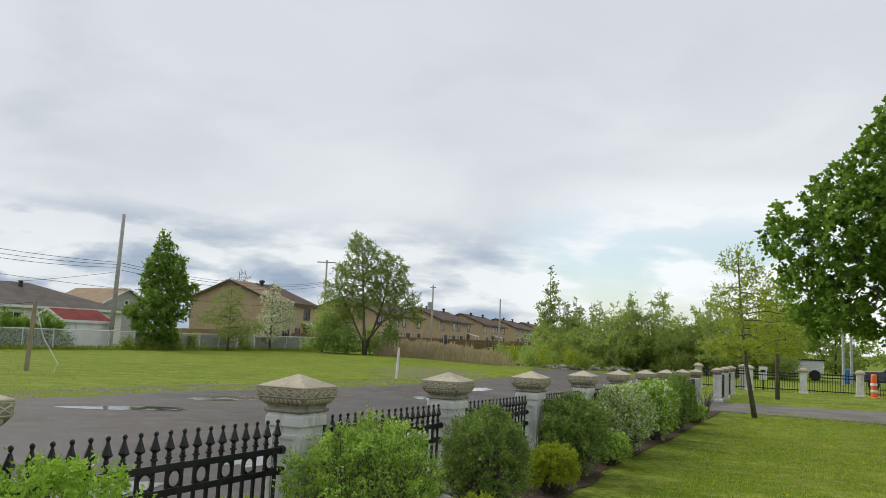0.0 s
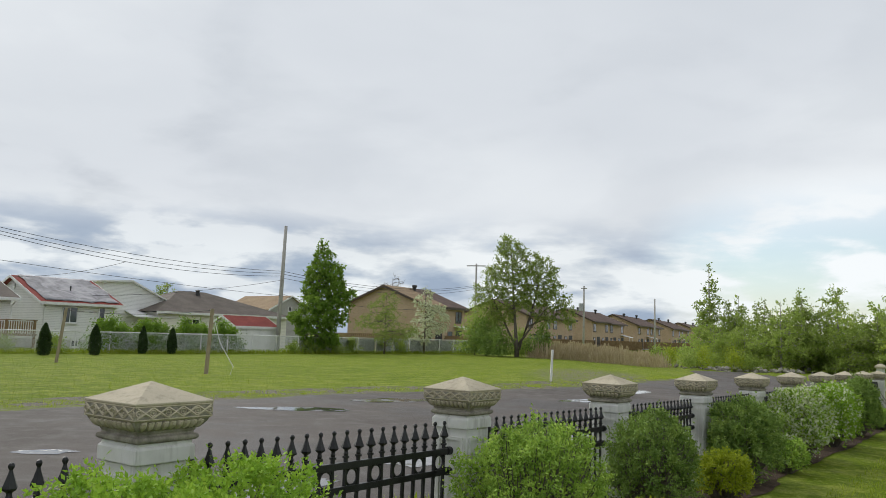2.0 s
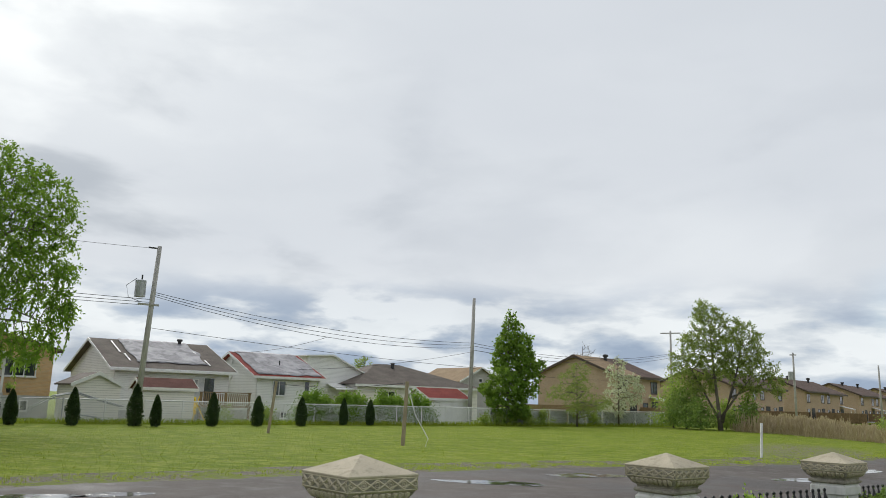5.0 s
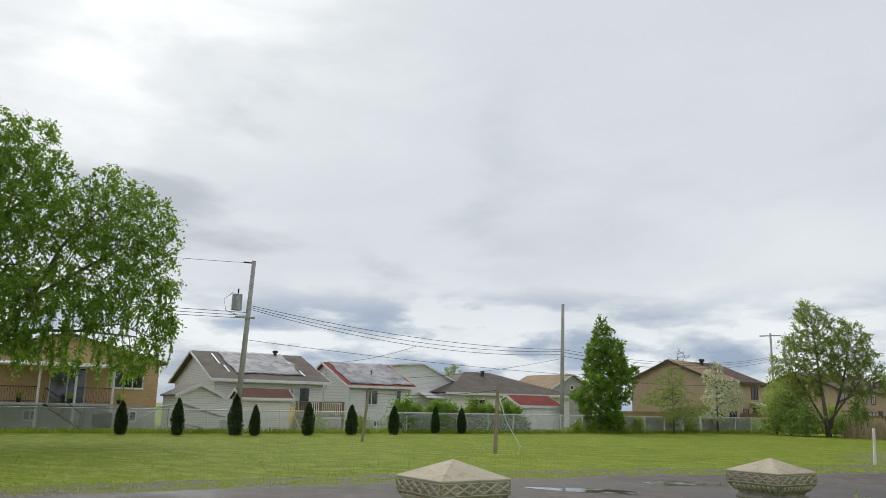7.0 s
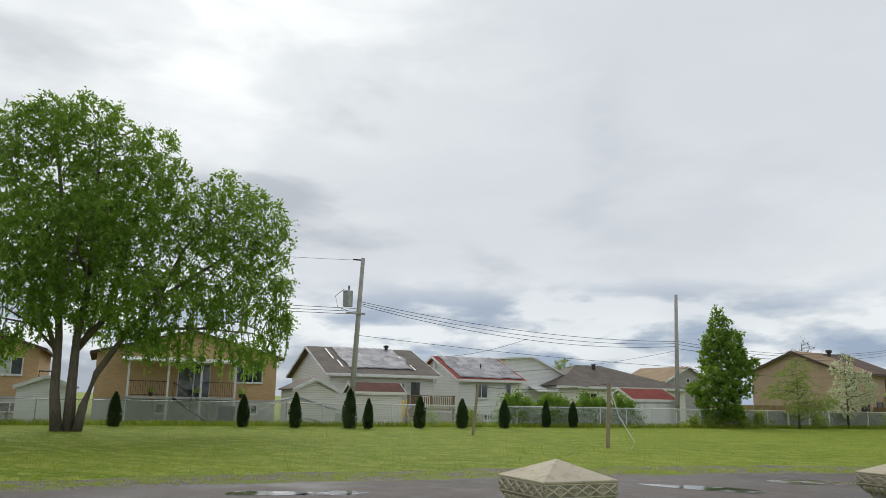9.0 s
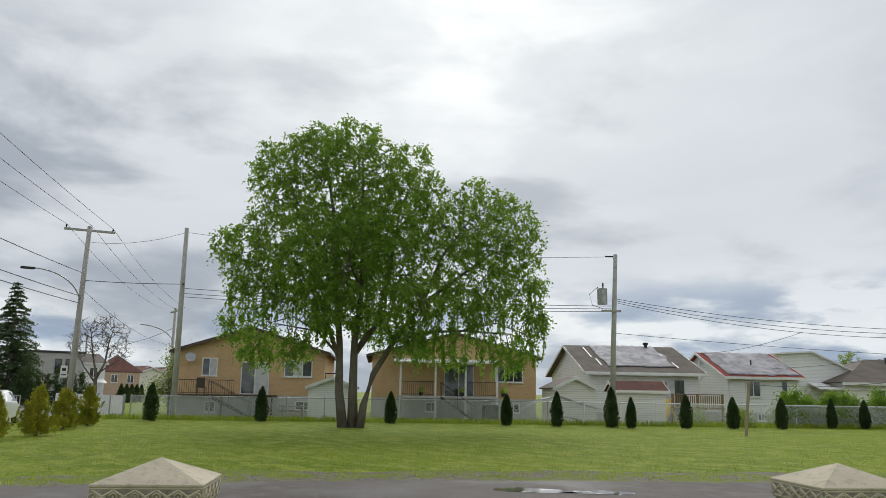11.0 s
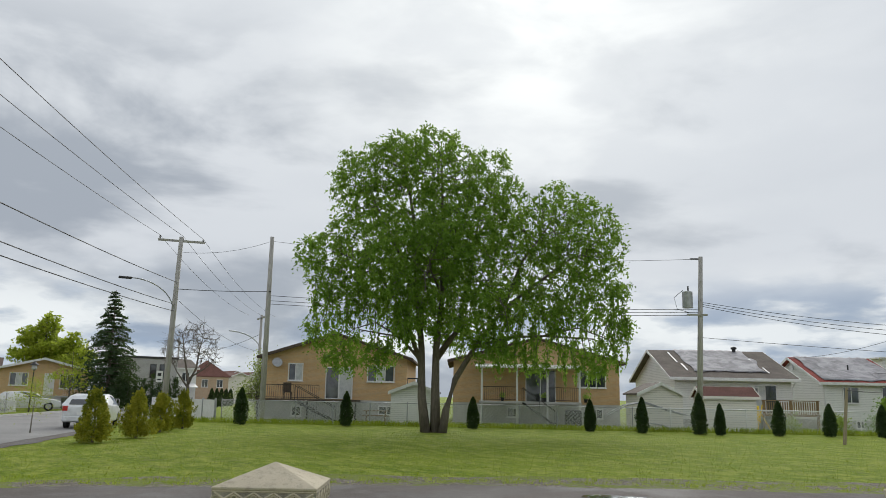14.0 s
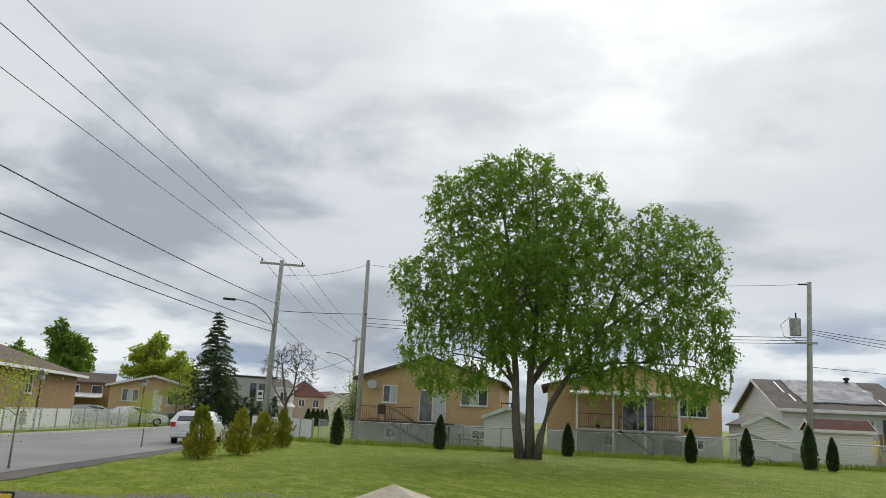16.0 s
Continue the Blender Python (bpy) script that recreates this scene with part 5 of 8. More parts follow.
part("gutter", boxes((-0.4, W3 + 0.4, -0.52, -0.44, 2.93, 3.06)), WHITE, h3)
part("downpipe", bar([(W3 + 0.1, -0.46, 2.95), (W3 + 0.05, -0.06, 2.6), (W3 + 0.05, -0.06, 0.2)], 0.04, 8), WHITE, h3)
window(h3, 2.75, 0, 1.72, 0.48, 0.85, 1)
window(h3, 4.9, 0, 2.1, 0.55, 0.45, 1)
pd = part("patio_door", boxes((5.0 - 0.05, 5.0, -0.05, 0, 1.0, 2.72), (6.3, 6.35, -0.05, 0, 1.0, 2.72), (5.0, 6.3, -0.05, 0, 2.67, 2.72)), WHITE, h3)
part("pane", boxes((5.002, 5.64, -0.02, 0, 1.0, 2.668)), CURTAIN, pd)
part("pane", boxes((5.66, 6.298, -0.02, 0, 1.0, 2.668)), GLASS, pd)
deck = thing("wooden_deck", back(30.7, 4.4), "weathered wooden deck with railings", "deck")
part("deck_floor", boxes((0, 3.4, 0, 2.15, 0.85, 0.97)), DECK_WOOD, deck)
for x in (0.1, 1.7, 3.3):
    part("deck_post", boxes((x - 0.06, x + 0.06, 0.05, 0.17, 0, 1.75)), DECK_WOOD, deck)
for i in range(24):
    x = 0.15 + i * 0.135
    part("baluster", boxes((x - 0.03, x + 0.03, 0.06, 0.10, 0.971, 1.70)), DECK_WOOD, deck)
part("handrail", boxes((0, 3.4, 0.02, 0.16, 1.751, 1.80)), DECK_WOOD, deck)
slide = thing("playground_slide", back(29.75, 2.9), "yellow plastic slide frame", "slide")
part("frame_bar", bar([(0, 0, 0), (0.5, 0.4, 1.5)], 0.04, 6), YELLOW, slide)
part("frame_bar", bar([(0.9, 0.2, 0), (0.1, 0.4, 1.5)], 0.04, 6), YELLOW, slide)
part("chute", slab((0.0, 0.3, 0.5), (0.35, 0.3, 0.5), (0.5, 0.9, 1.45), (0.1, 0.9, 1.45), 0.05), YELLOW, slide)
s2 = shed(22.75, 1.8, 2.45, 3.6, 2.0, 2.58, SIDING_CREAM, SHINGLE_GREY, "cream clapboard shed with grey gable roof", turn=0)
s3 = shed(26.3, 1.5, 2.95, 1.9, 1.92, 2.40, SIDING_CREAM, SHINGLE_MAROON, "long cream shed with maroon shingle roof", along=True, trim=SIDING_CREAM)

# car shelter frame lying by the fence
frame_th = thing("shelter_frame", back(20.6, 0.8), "bare grey tubular shelter frame by the fence", "frame")
for y in (0.0, 0.9):
    part("hoop", bar([(0, y, 0), (0.15, y, 0.75), (1.2, y, 1.35), (2.2, y, 1.55), (3.3, y, 1.2), (4.6, y, 0.85)], 0.035, 8), GALV, frame_th)
    part("hoop", bar([(1.4, y, 0), (2.3, y, 0.42), (3.2, y, 0.3), (3.9, y, 0.0)], 0.03, 8), GALV, frame_th)
part("ridge_bar", bar([(2.2, 0, 1.52), (2.2, 0.9, 1.52)], 0.03, 8), GALV, frame_th)
part("upright", bar([(2.2, 0, 0), (2.2, 0, 1.5)], 0.03, 8), GALV, frame_th)

# red-edged house with its own tarpaulin
h4 = thing("white_house", back(36.1, 8.2), "white clapboard house with red shingles under tarpaulin", "house")
W4, D4 = 5.0, 9.0
part("foundation", boxes((0, W4, 0, D4, -0.1, 0.6)), STUCCO, h4)
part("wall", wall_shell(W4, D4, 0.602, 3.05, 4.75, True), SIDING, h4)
gable_roof(h4, W4, D4, 3.05, 4.75, SHINGLE_RED, WHITE, True, 0.35)
tarp(h4, W4, D4, 3.05, 4.75, 0.1, 5.15, -0.02, 1.0, 0.35, "rumpled grey-white tarpaulin over red shingles", 8)
window(h4, 1.75, 0, 1.75, 0.95, 0.95, 2)
window(h4, 3.95, 0, 1.5, 0.35, 1.25, 1)
window(h4, 2.2, 0, 0.18, 0.4, 0.35, 1)
part("round_vent", turned([(0.2, 0), (0.22, 0.03), (0.2, 0.05)], 16), WHITE, h4).matrix_basis = pose(-0.03, D4 / 2, 4.1, 0, -90, 0)
part("downpipe", bar([(0.05, -0.3, 2.85), (0.06, -0.06, 2.6), (0.06, -0.06, 0.3)], 0.04, 8), WHITE, h4)
part("roof_pipe", bar([(2.6, 1.9, 3.8), (2.6, 1.9, 4.25)], 0.05, 8), DARK, h4)

h5 = thing("white_annex", back(44.4, 16.5), "plain white sloping-roofed house behind", "house")
part("wall", extrude_profile([(0, 0), (6.8, 0), (6.8, 3.35), (2.5, 5.25), (0, 5.1)], 0, 7), SIDING, h5)
part("roof", slab((2.4, -0.3, 5.36), (7.2, -0.3, 3.24), (7.2, 7.3, 3.24), (2.4, 7.3, 5.36), 0.12), WHITE, h5)
part("roof", slab((-0.3, -0.3, 5.19), (2.398, -0.3, 5.36), (2.398, 7.3, 5.36), (-0.3, 7.3, 5.19), 0.12), WHITE, h5)
part("canopy", slab((1.5, -2.6, 2.4), (5.5, -2.6, 2.4), (5.0, -0.002, 2.9), (2.0, -0.002, 2.9), 0.06), WHITE, h5)
window(h5, 4.2, 0, 1.0, 1.0, 1.5, 1)

h6 = thing("hip_roof_house", back(47.9, 14), "low white house with a brown hip roof", "house")
W6, D6 = 13.4, 9.0
part("wall", boxes((0, W6, 0, D6, 0, 2.85)), SIDING_CREAM, h6)
window(h6, 8.2, 0, 1.9, 0.5, 0.5, 1)
window(h6, 3.2, 0, 1.3, 1.3, 1.0, 2)
o, re, rz = 0.4, 2.9, 4.9
A, B, C, D = (-o, -o, re), (W6 + o, -o, re), (W6 + o, D6 + o, re), (-o, D6 + o, re)
E1, E2 = (4.6, D6 / 2, rz), (7.4, D6 / 2, rz)
bm = bmesh.new()
vv = [bm.verts.new(p) for p in (A, B, C, D, E1, E2)]
for f in ((0, 1, 5, 4), (1, 2, 5), (2, 3, 4, 5), (3, 0, 4), (3, 2, 1, 0)):
    bm.faces.new([vv[i] for i in f])
part("roof", bm, SHINGLE_GREY, h6)
part("fascia", boxes((-o, W6 + o, -o - 0.04, -o - 0.002, re - 0.2, re)), WHITE, h6)
part("roof_vent", turned([(0.18, 4.2), (0.18, 4.95), (0.26, 4.97), (0.05, 5.05)], 12), DARK, h6).matrix_basis = pose(6, 3.6, 0)

s4 = shed(46.6, 2.0, 3.6, 3.0, 1.82, 2.5, SIDING, SHINGLE_RED, "white shed with a bright red roof", along=True)
part("garage_door", boxes((0.9, 3.4, -0.04, -0.002, 0.02, 1.75)), WHITE, s4)

h7 = thing("brown_gable_house", back(68.9, 26), "small brown house with tan gable roof", "house")
part("wall", wall_shell(6.0, 8, 0, 4.0, 5.55, False), SIDING_GREY, h7)
gable_roof(h7, 6.0, 8, 4.0, 5.55, SHINGLE_TAN, WHITE, False, 0.35)
window(h7, 3.0, 0, 3.9, 0.4, 0.4, 1)

# ---- the long boundary fence ----
boundary = thing("chain_link_fence", back(0, 0), "long chain-link fence with white posts and rails", "fence")
FENCE_Z = 1.22
post_w = mesh_of("post", tube_z(bmesh.new(), [(0.032, 0), (0.032, 1.25), (0.045, 1.25), (0.03, 1.29)], 0, 0, 8), WHITE)
post_g = mesh_of("post", tube_z(bmesh.new(), [(0.03, 0), (0.03, 1.25), (0.04, 1.25), (0.025, 1.28)], 0, 0, 8), GALV)
bay = mesh_of("mesh_panel", boxes((0.0, 2.05, -0.002, 0.002, 0.05, 1.2)), LINK)
for i in range(36):
    s = i * 2.05 - 0.6
    p = new("post", post_g if s < 22 else post_w)
    p.parent, p.location = boundary, (s, 0, 0)
    if i < 35:
        q = new("mesh_panel", bay)
        q.parent, q.location = boundary, (s, 0, 0)
part("top_rail", bar([(-0.6, 0, FENCE_Z), (22, 0, FENCE_Z)], 0.022, 8), GALV, boundary)
part("top_rail", bar([(22, 0, FENCE_Z), (71.15, 0, FENCE_Z)], 0.034, 8), WHITE, boundary, "white top rail")
SLAT = speckled("grey_green_slat", (0.20, 0.225, 0.20), (0.27, 0.29, 0.26), 1.0, 20, 0.8)
for i in range(10):
    s = 50.6 + i * 2.05
    part("privacy_sheet", boxes((s + 0.08, s + 1.95, 0.03, 0.05, 0.1, 1.12)), SLAT, boundary)

side = thing("side_fence", pose(-45.2, 8.2, 0, 0, 0, 190), "tall white panel fence along the side street", "fence")
for i in range(6):
    part("panel", boxes((i * 2.0, i * 2.0 + 1.94, -0.02, 0.02, 0.08, 1.2)), WHITE, side)
    part("post", boxes((i * 2.0 - 0.055, i * 2.0 + 0.05, -0.05, 0.05, 0, 1.28)), GALV, side)

# ---- utility poles and wires ----
def pole(name, base, height, lab, lean=(0.0, 0.0), r=0.16, mat=None, arms=()):
    root = thing(name, pose(*base), lab, "utility pole", "utility poles")
    top = (lean[0], lean[1], height)
    part("shaft", bar([(0, 0, -0.1), (lean[0] * 0.5, lean[1] * 0.5, height * 0.5), top], [r, r * 0.86, r * 0.68], 14), mat or POLE_WOOD, root, smooth=True)
    return root


TP = (-30.9, 29.9)
tp = pole("utility_pole", (*TP, 0), 9.15, "leaning grey wooden utility pole carrying a transformer", (0.40, 0.15))
part("transformer", bar([(-0.14, -0.36, 6.45), (-0.14, -0.36, 7.3)], 0.27, 16), GALV, tp, "grey cylindrical transformer")
part("bushing", bar([(-0.12, -0.32, 7.35), (-0.12, -0.32, 7.6)], 0.04, 8), DARK, tp)
part("crossarm", boxes((-0.5, 0.55, -0.35, -0.25, 6.02, 6.12)), POLE_WOOD, tp).matrix_basis = pose(0, 0, 0, 0, 0, 62)
part("loop_wire", bar([(-0.3, -0.5, 7.4), (-0.55, -0.9, 7.0), (-0.45, -0.8, 6.4), (-0.1, -0.3, 6.2)], 0.015, 6), WIRE, tp)
part("top_bracket", boxes((-0.5, 0.1, -0.04, 0.04, 9.0, 9.07)), DARK, tp).matrix_basis = pose(0.35, 0.13, 0, 0, 0, 60)
P1 = (-22.9, 54.0)
pole("utility_pole", (*P1, 0), 9.3, "tall bare grey utility pole behind the fence", (0.25, -0.1), 0.17)
MP = (-44.4, 10.6)
mp = pole("utility_pole", (*MP, 0), 10.55, "straight grey wooden utility pole at the corner", (0.0, 0.0), 0.17)
part("bracket", boxes((-0.25, 0.25, -0.05, 0.05, 7.3, 7.36)), DARK, mp)
LP = (-47.6, 5.75)
lp = pole("utility_pole", (*LP, 0), 10.6, "grey utility pole with crossarm and street light", (0.03, 0.22), 0.18)
part("crossarm", boxes((-0.06, 0.06, -1.3, 1.35, 10.3, 10.42)), POLE_WOOD, lp).matrix_basis = pose(0.03, 0.22, 0, 0, 0, -7)
for y in (-1.2, 0.1, 1.25):
    part("insulator", turned([(0.03, 10.42), (0.05, 10.5), (0.03, 10.6)], 8), DARK, lp).matrix_basis = pose(0.03, 0.22 + y, 0)
part("lamp_arm", bar([(0.03 + 0.67 * math.sin(a), 0.1 - 2.5 * (1 - math.cos(a)), 6.0 + 1.88 * math.sin(a)) for a in (q * math.pi / 24 for q in range(13))], 0.035, 8), GALV, lp)
part("lamp_head", boxes((0.55, 0.80, -3.05, -2.35, 7.80, 7.92)), DARK, lp, "flat dark street light head", bevel=0.03)
sg = part("sign", boxes((0.18, 0.2, -0.55, -0.2, 2.1, 2.75)), WHITE, lp, "white parking sign with dark marks")
part("sign_bar", boxes((0.201, 0.206, -0.48, -0.28, 2.45, 2.62)), DARK, sg)
part("sign_bar", boxes((0.201, 0.206, -0.5, -0.26, 2.22, 2.28)), DARK, sg)
for (x, y), h, arm in (((-15.3, 98.7), 10.9, 1.2), ((-1.9, 109.9), 9.0, 0.4), ((8.95, 129.7), 8.5, 0.0), ((-73.0, 16.9), 8.8, 1.6), ((-120.0, 16.0), 9.0, 1.4)):
    q = pole("utility_pole", (x, y, float(gz(x, y))), h - float(gz(x, y)), "distant grey utility pole", (0.0, 0.0), 0.16)
    if arm:
        part("crossarm", boxes((-arm, arm, -0.06, 0.06, h - 0.35, h - 0.22)), POLE_WOOD, q)
    if h == 9.0 and y > 50:
        part("transformer", bar([(-0.4, -0.3, 5.6), (-0.4, -0.3, 6.6)], 0.3, 12), GALV, q, "grey transformer")
part("lamp_arm", bar([(-0.5 * math.sin(a), -2.8 * (1 - math.cos(a)), 5.6 + 1.6 * math.sin(a)) for a in (q * math.pi / 20 for q in range(11))], 0.05, 8), GALV, bpy.data.objects["utility_pole.007"])


def wire(a, b, sag, r=0.014, lab="black overhead cable sagging between poles"):
    a, b = Vector(a), Vector(b)
    pts = [a.lerp(b, i / 16) - Vector((0, 0, sag * 4 * (i / 16) * (1 - i / 16))) for i in range(17)]
    return tagged(part("overhead_cable", bar(pts, r, 5), WIRE), lab, "cable", "overhead cables")


tx, ty = TP[0] + 0.27, TP[1] + 0.1
p1x, p1y = P1[0] + 0.15, P1[1] - 0.05
for z0, z1, sg_, zm, zt in ((6.75, 5.95, 0.55, 7.12, 6.35), (6.65, 5.80, 0.70, 6.83, 6.2), (6.55, 5.60, 0.80, 6.64, 6.05)):
    wire((tx, ty, z0), (p1x, p1y, z1), sg_)
    wire((MP[0], MP[1], zm), (tx, ty, zt), 0.2)
wire((MP[0], MP[1], 10.3), (TP[0] + 0.4, TP[1] + 0.15, 9.03), 0.5, 0.01)
for z in (5.95, 5.75, 5.45):
    wire((p1x, p1y, z), (-15.3, 98.7, z + 2.2), 0.9, 0.016)
wire((tx, ty, 4.9), (p1x, p1y, 4.15), 0.15, 0.012)
wire((p1x, p1y, 5.3), (-38.5, 47.0, 3.6), 0.5, 0.012)
wire((-27.0, 41.0, 5.33), (-36.6, 43.6, 4.55), 0.25, 0.012)
wire((p1x, p1y, 4.3), (-23.5, 71.0, 5.0), 0.5, 0.012)
wire((p1x, p1y, 4.1), (-15.0, 92.0, 4.9), 0.5, 0.014)
lx, ly = LP[0] + 0.05, LP[1] + 0.22
for dy, z in ((-1.2, 10.6), (0.1, 10.65), (1.25, 10.6)):
    wire((lx, ly + dy, z), (0.5, -12.7 + dy * 1.3, 10.9), 0.45, 0.013)
    wire((lx, ly + dy, z), (-73.0, 16.9 + dy, 8.7), 0.6, 0.011)
for z, z2 in ((7.9, 7.4), (6.6, 6.4), (6.2, 5.95)):
    wire((LP[0] + 0.03, LP[1] + 0.15, z), (0.5, -12.7, z2), 0.45, 0.02)
wire((LP[0] + 0.03, LP[1] + 0.15, 7.5), (MP[0], MP[1], 7.35), 0.05, 0.018)
wire((lx, ly, 9.7), (MP[0], MP[1], 10.3), 0.3, 0.01)
wire((LP[0] + 0.03, LP[1] + 0.15, 7.0), (-73.0, 16.9, 5.4), 0.6, 0.014)
wire((-73.0, 16.9, 7.0), (-120.0, 16.0, 7.4), 0.8, 0.02)

# ---- lawn posts ----
def lawn_post(base, h, lean, mat, lab, r=0.06):
    q = thing("lawn_post", pose(*base), lab, "post", "posts on the lawn")
    part("shaft", bar([(0, 0, -0.05), (lean[0], lean[1], h)], [r, r * 0.9], 10), mat, q)
    return q


wp = lawn_post((-1.75, 30.4, -0.0), 1.18, (0.05, 0.02), WHITE, "thin white plastic marker post", 0.05)
lawn_post((-22.2, 29.3, 0), 2.3, (0.2, 0.12), POST_WOOD, "weathered leaning wooden post on the lawn", 0.07)
g1 = lawn_post((-13.6, 25.9, 0), 2.3, (0.10, 0.0), POST_WOOD, "weathered wooden post with a rope stay", 0.075)
part("rope_stay", bar([(0.1, 0, 2.2), (0.42, 0.1, 1.1), (0.92, 0.2, 0.28), (0.82, 0.2, 0.0)], 0.016, 6), WHITE, g1)
wire((-22.0, 29.42, 2.2), (-13.5, 25.9, 2.25), 0.16, 0.012, "thin line strung between two lawn posts")

# ---- the large elm on the lawn ----
BT = (-32.9, 15.8, 0)
RV = Vector((0.43, 0.903))          # across the view of it


def across(r, dpt, z):
    return (RV.x * r - RV.y * dpt, RV.y * r + RV.x * dpt, z)


elm_blobs = []
for r, dpt, z, rad, rz in ((-0.6, 0.2, 12.6, 2.5, 2.0), (-3.4, 0.4, 11.7, 2.0, 1.7), (-2.2, 0.2, 13.1, 1.5, 0.9), (1.6, -0.3, 11.3, 2.2, 2.0), (-2.6, 0.5, 9.2, 2.7, 2.4), (0.9, -0.4, 8.9, 2.8, 2.6), (3.9, 0.2, 9.4, 2.1, 1.7),
                           (5.9, 0.1, 10.3, 1.7, 1.5), (7.3, 0.0, 9.2, 1.4, 1.5), (5.6, 0.2, 8.2, 2.0, 1.7), (7.4, 0.1, 7.0, 1.5, 1.5), (-5.1, 0.2, 7.9, 1.6, 1.6), (-4.2, -0.3, 6.2, 1.6, 1.5),
                           (-1.6, 1.5, 6.6, 1.9, 1.9), (1.4, -1.6, 6.2, 1.9, 2.0), (3.9, 0.8, 6.3, 1.8, 1.4), (5.6, -0.6, 5.6, 1.5, 1.4), (-2.0, -2.0, 7.4, 1.9, 2.1), (0.3, 2.4, 8.6, 1.5, 1.6),
                           (0.1, -2.4, 8.6, 1.5, 1.6), (-4.2, 0.3, 3.6, 1.4, 1.1), (-2.8, -0.2, 3.4, 1.0, 1.0), (7.0, 0.3, 3.6, 1.3, 1.0), (8.4, 0.1, 3.1, 0.7, 1.2), (2.6, -0.9, 3.9, 1.3, 1.2), (4.3, 0.2, 3.5, 1.0, 1.0),
                           (-1.2, -1.6, 4.9, 1.2, 1.0), (0.8, 1.6, 4.8, 1.3, 1.0), (-5.0, 0.0, 4.4, 1.0, 1.2), (8.0, 0.0, 5.0, 1.0, 1.2)):
    elm_blobs.append((*across(r * 1.03, dpt, z + 0.1), rad * 1.08, rad * 1.08, rz * 1.08))
elm_blobs = [b for b in elm_blobs if b[2] > 3.2]


def elm_foot(p):
    """How low the hanging twigs reach, by the place across the crown."""
    r = RV.x * p[0] + RV.y * p[1]
    return float(np.interp(r, [-6.5, -5.6, -4, -2, -1, 0.5, 1.5, 3, 5, 7, 8.6, 9.2], [6.2, 2.9, 2.2, 2.5, 4.2, 4.2, 3.2, 2.7, 2.3, 2.0, 1.5, 3.2]))


elm_stems = [
    ([across(-0.4, 0, -0.05), across(-0.62, 0.1, 1.6), across(-0.68, 0.2, 3.8), across(-0.95, 0.3, 6.6), across(-1.2, 0.3, 10.0), across(-1.6, 0.4, 12.2)], 0.25, 0.05),
    ([across(0.05, 0.1, -0.05), across(0.0, 0.1, 1.8), across(0.0, 0, 3.8), across(0.25, -0.1, 6.2), across(0.2, 0, 9.0), across(0.1, 0.1, 12.6)], 0.26, 0.05),
    ([across(0.36, -0.15, -0.05), across(0.5, -0.25, 1.0), across(0.9, -0.3, 2.4), across(1.8, -0.2, 3.9), across(3.1, 0.1, 5.7), across(5.0, 0.2, 7.2), across(6.6, 0.2, 8.4)], 0.21, 0.05),
    ([across(0.05, 0.25, 3.4), across(0.9, 0.4, 4.6), across(1.5, 0.4, 7.0), across(2.0, 0.2, 10.6)], 0.17, 0.05),
    ([across(3.1, 0.1, 5.7), across(4.0, 0.0, 8.0), across(5.6, 0.1, 10.2)], 0.11, 0.03),
    ([across(1.8, -0.2, 3.9), across(3.4, 0.0, 4.4), across(5.0, 0.1, 4.5), across(7.4, 0.1, 4.4)], 0.10, 0.03),
    ([across(-0.66, 0.2, 3.0), across(-1.5, 0.1, 5.3), across(-2.9, 0.0, 7.5), across(-4.6, 0.0, 8.2)], 0.12, 0.03),
    ([across(-0.8, 0.2, 5.4), across(-1.9, 0.2, 8.4), across(-3.3, 0.3, 11.2)], 0.10, 0.03),
    ([across(-0.66, 0.2, 3.2), across(-1.7, -0.2, 4.3), across(-3.6, -0.2, 4.6)], 0.08, 0.025),
]
elm_stems += [
    ([across(-2.9, 0.0, 7.5), across(-4.2, -0.2, 7.0), across(-5.2, -0.2, 5.6), across(-5.5, -0.2, 4.4)], 0.05, 0.015),
    ([across(-1.7, -0.2, 4.3), across(-2.8, -0.6, 4.9), across(-3.8, -0.6, 4.6), across(-4.6, -0.5, 3.8)], 0.05, 0.012),
    ([across(5.0, 0.1, 4.5), across(6.6, 0.0, 4.9), across(8.0, -0.1, 4.4), across(8.7, -0.1, 3.4)], 0.05, 0.012),
    ([across(1.5, 0.4, 7.0), across(2.4, -1.2, 6.9), across(3.0, -1.8, 5.6), across(3.2, -1.9, 4.6)], 0.05, 0.012),
    ([across(0.25, -0.1, 6.2), across(-0.3, -1.5, 7.2), across(-0.6, -2.6, 7.0), across(-0.5, -3.0, 6.0)], 0.06, 0.012),
]
grown_tree("elm_tree", BT, elm_blobs, LEAF_ELM, "large spreading elm with several stems and drooping twigs", elm_stems, count=6200, step=0.29, size=0.080, slim=0.5, shoots=4, leaves=6, reach=0.48, droop=0.28, hang=0.35,
           low=0.27, tip_r=0.011, seed=5, leafy_to=3, strands=(270, elm_foot), spiky=1.15, gather=0.24)


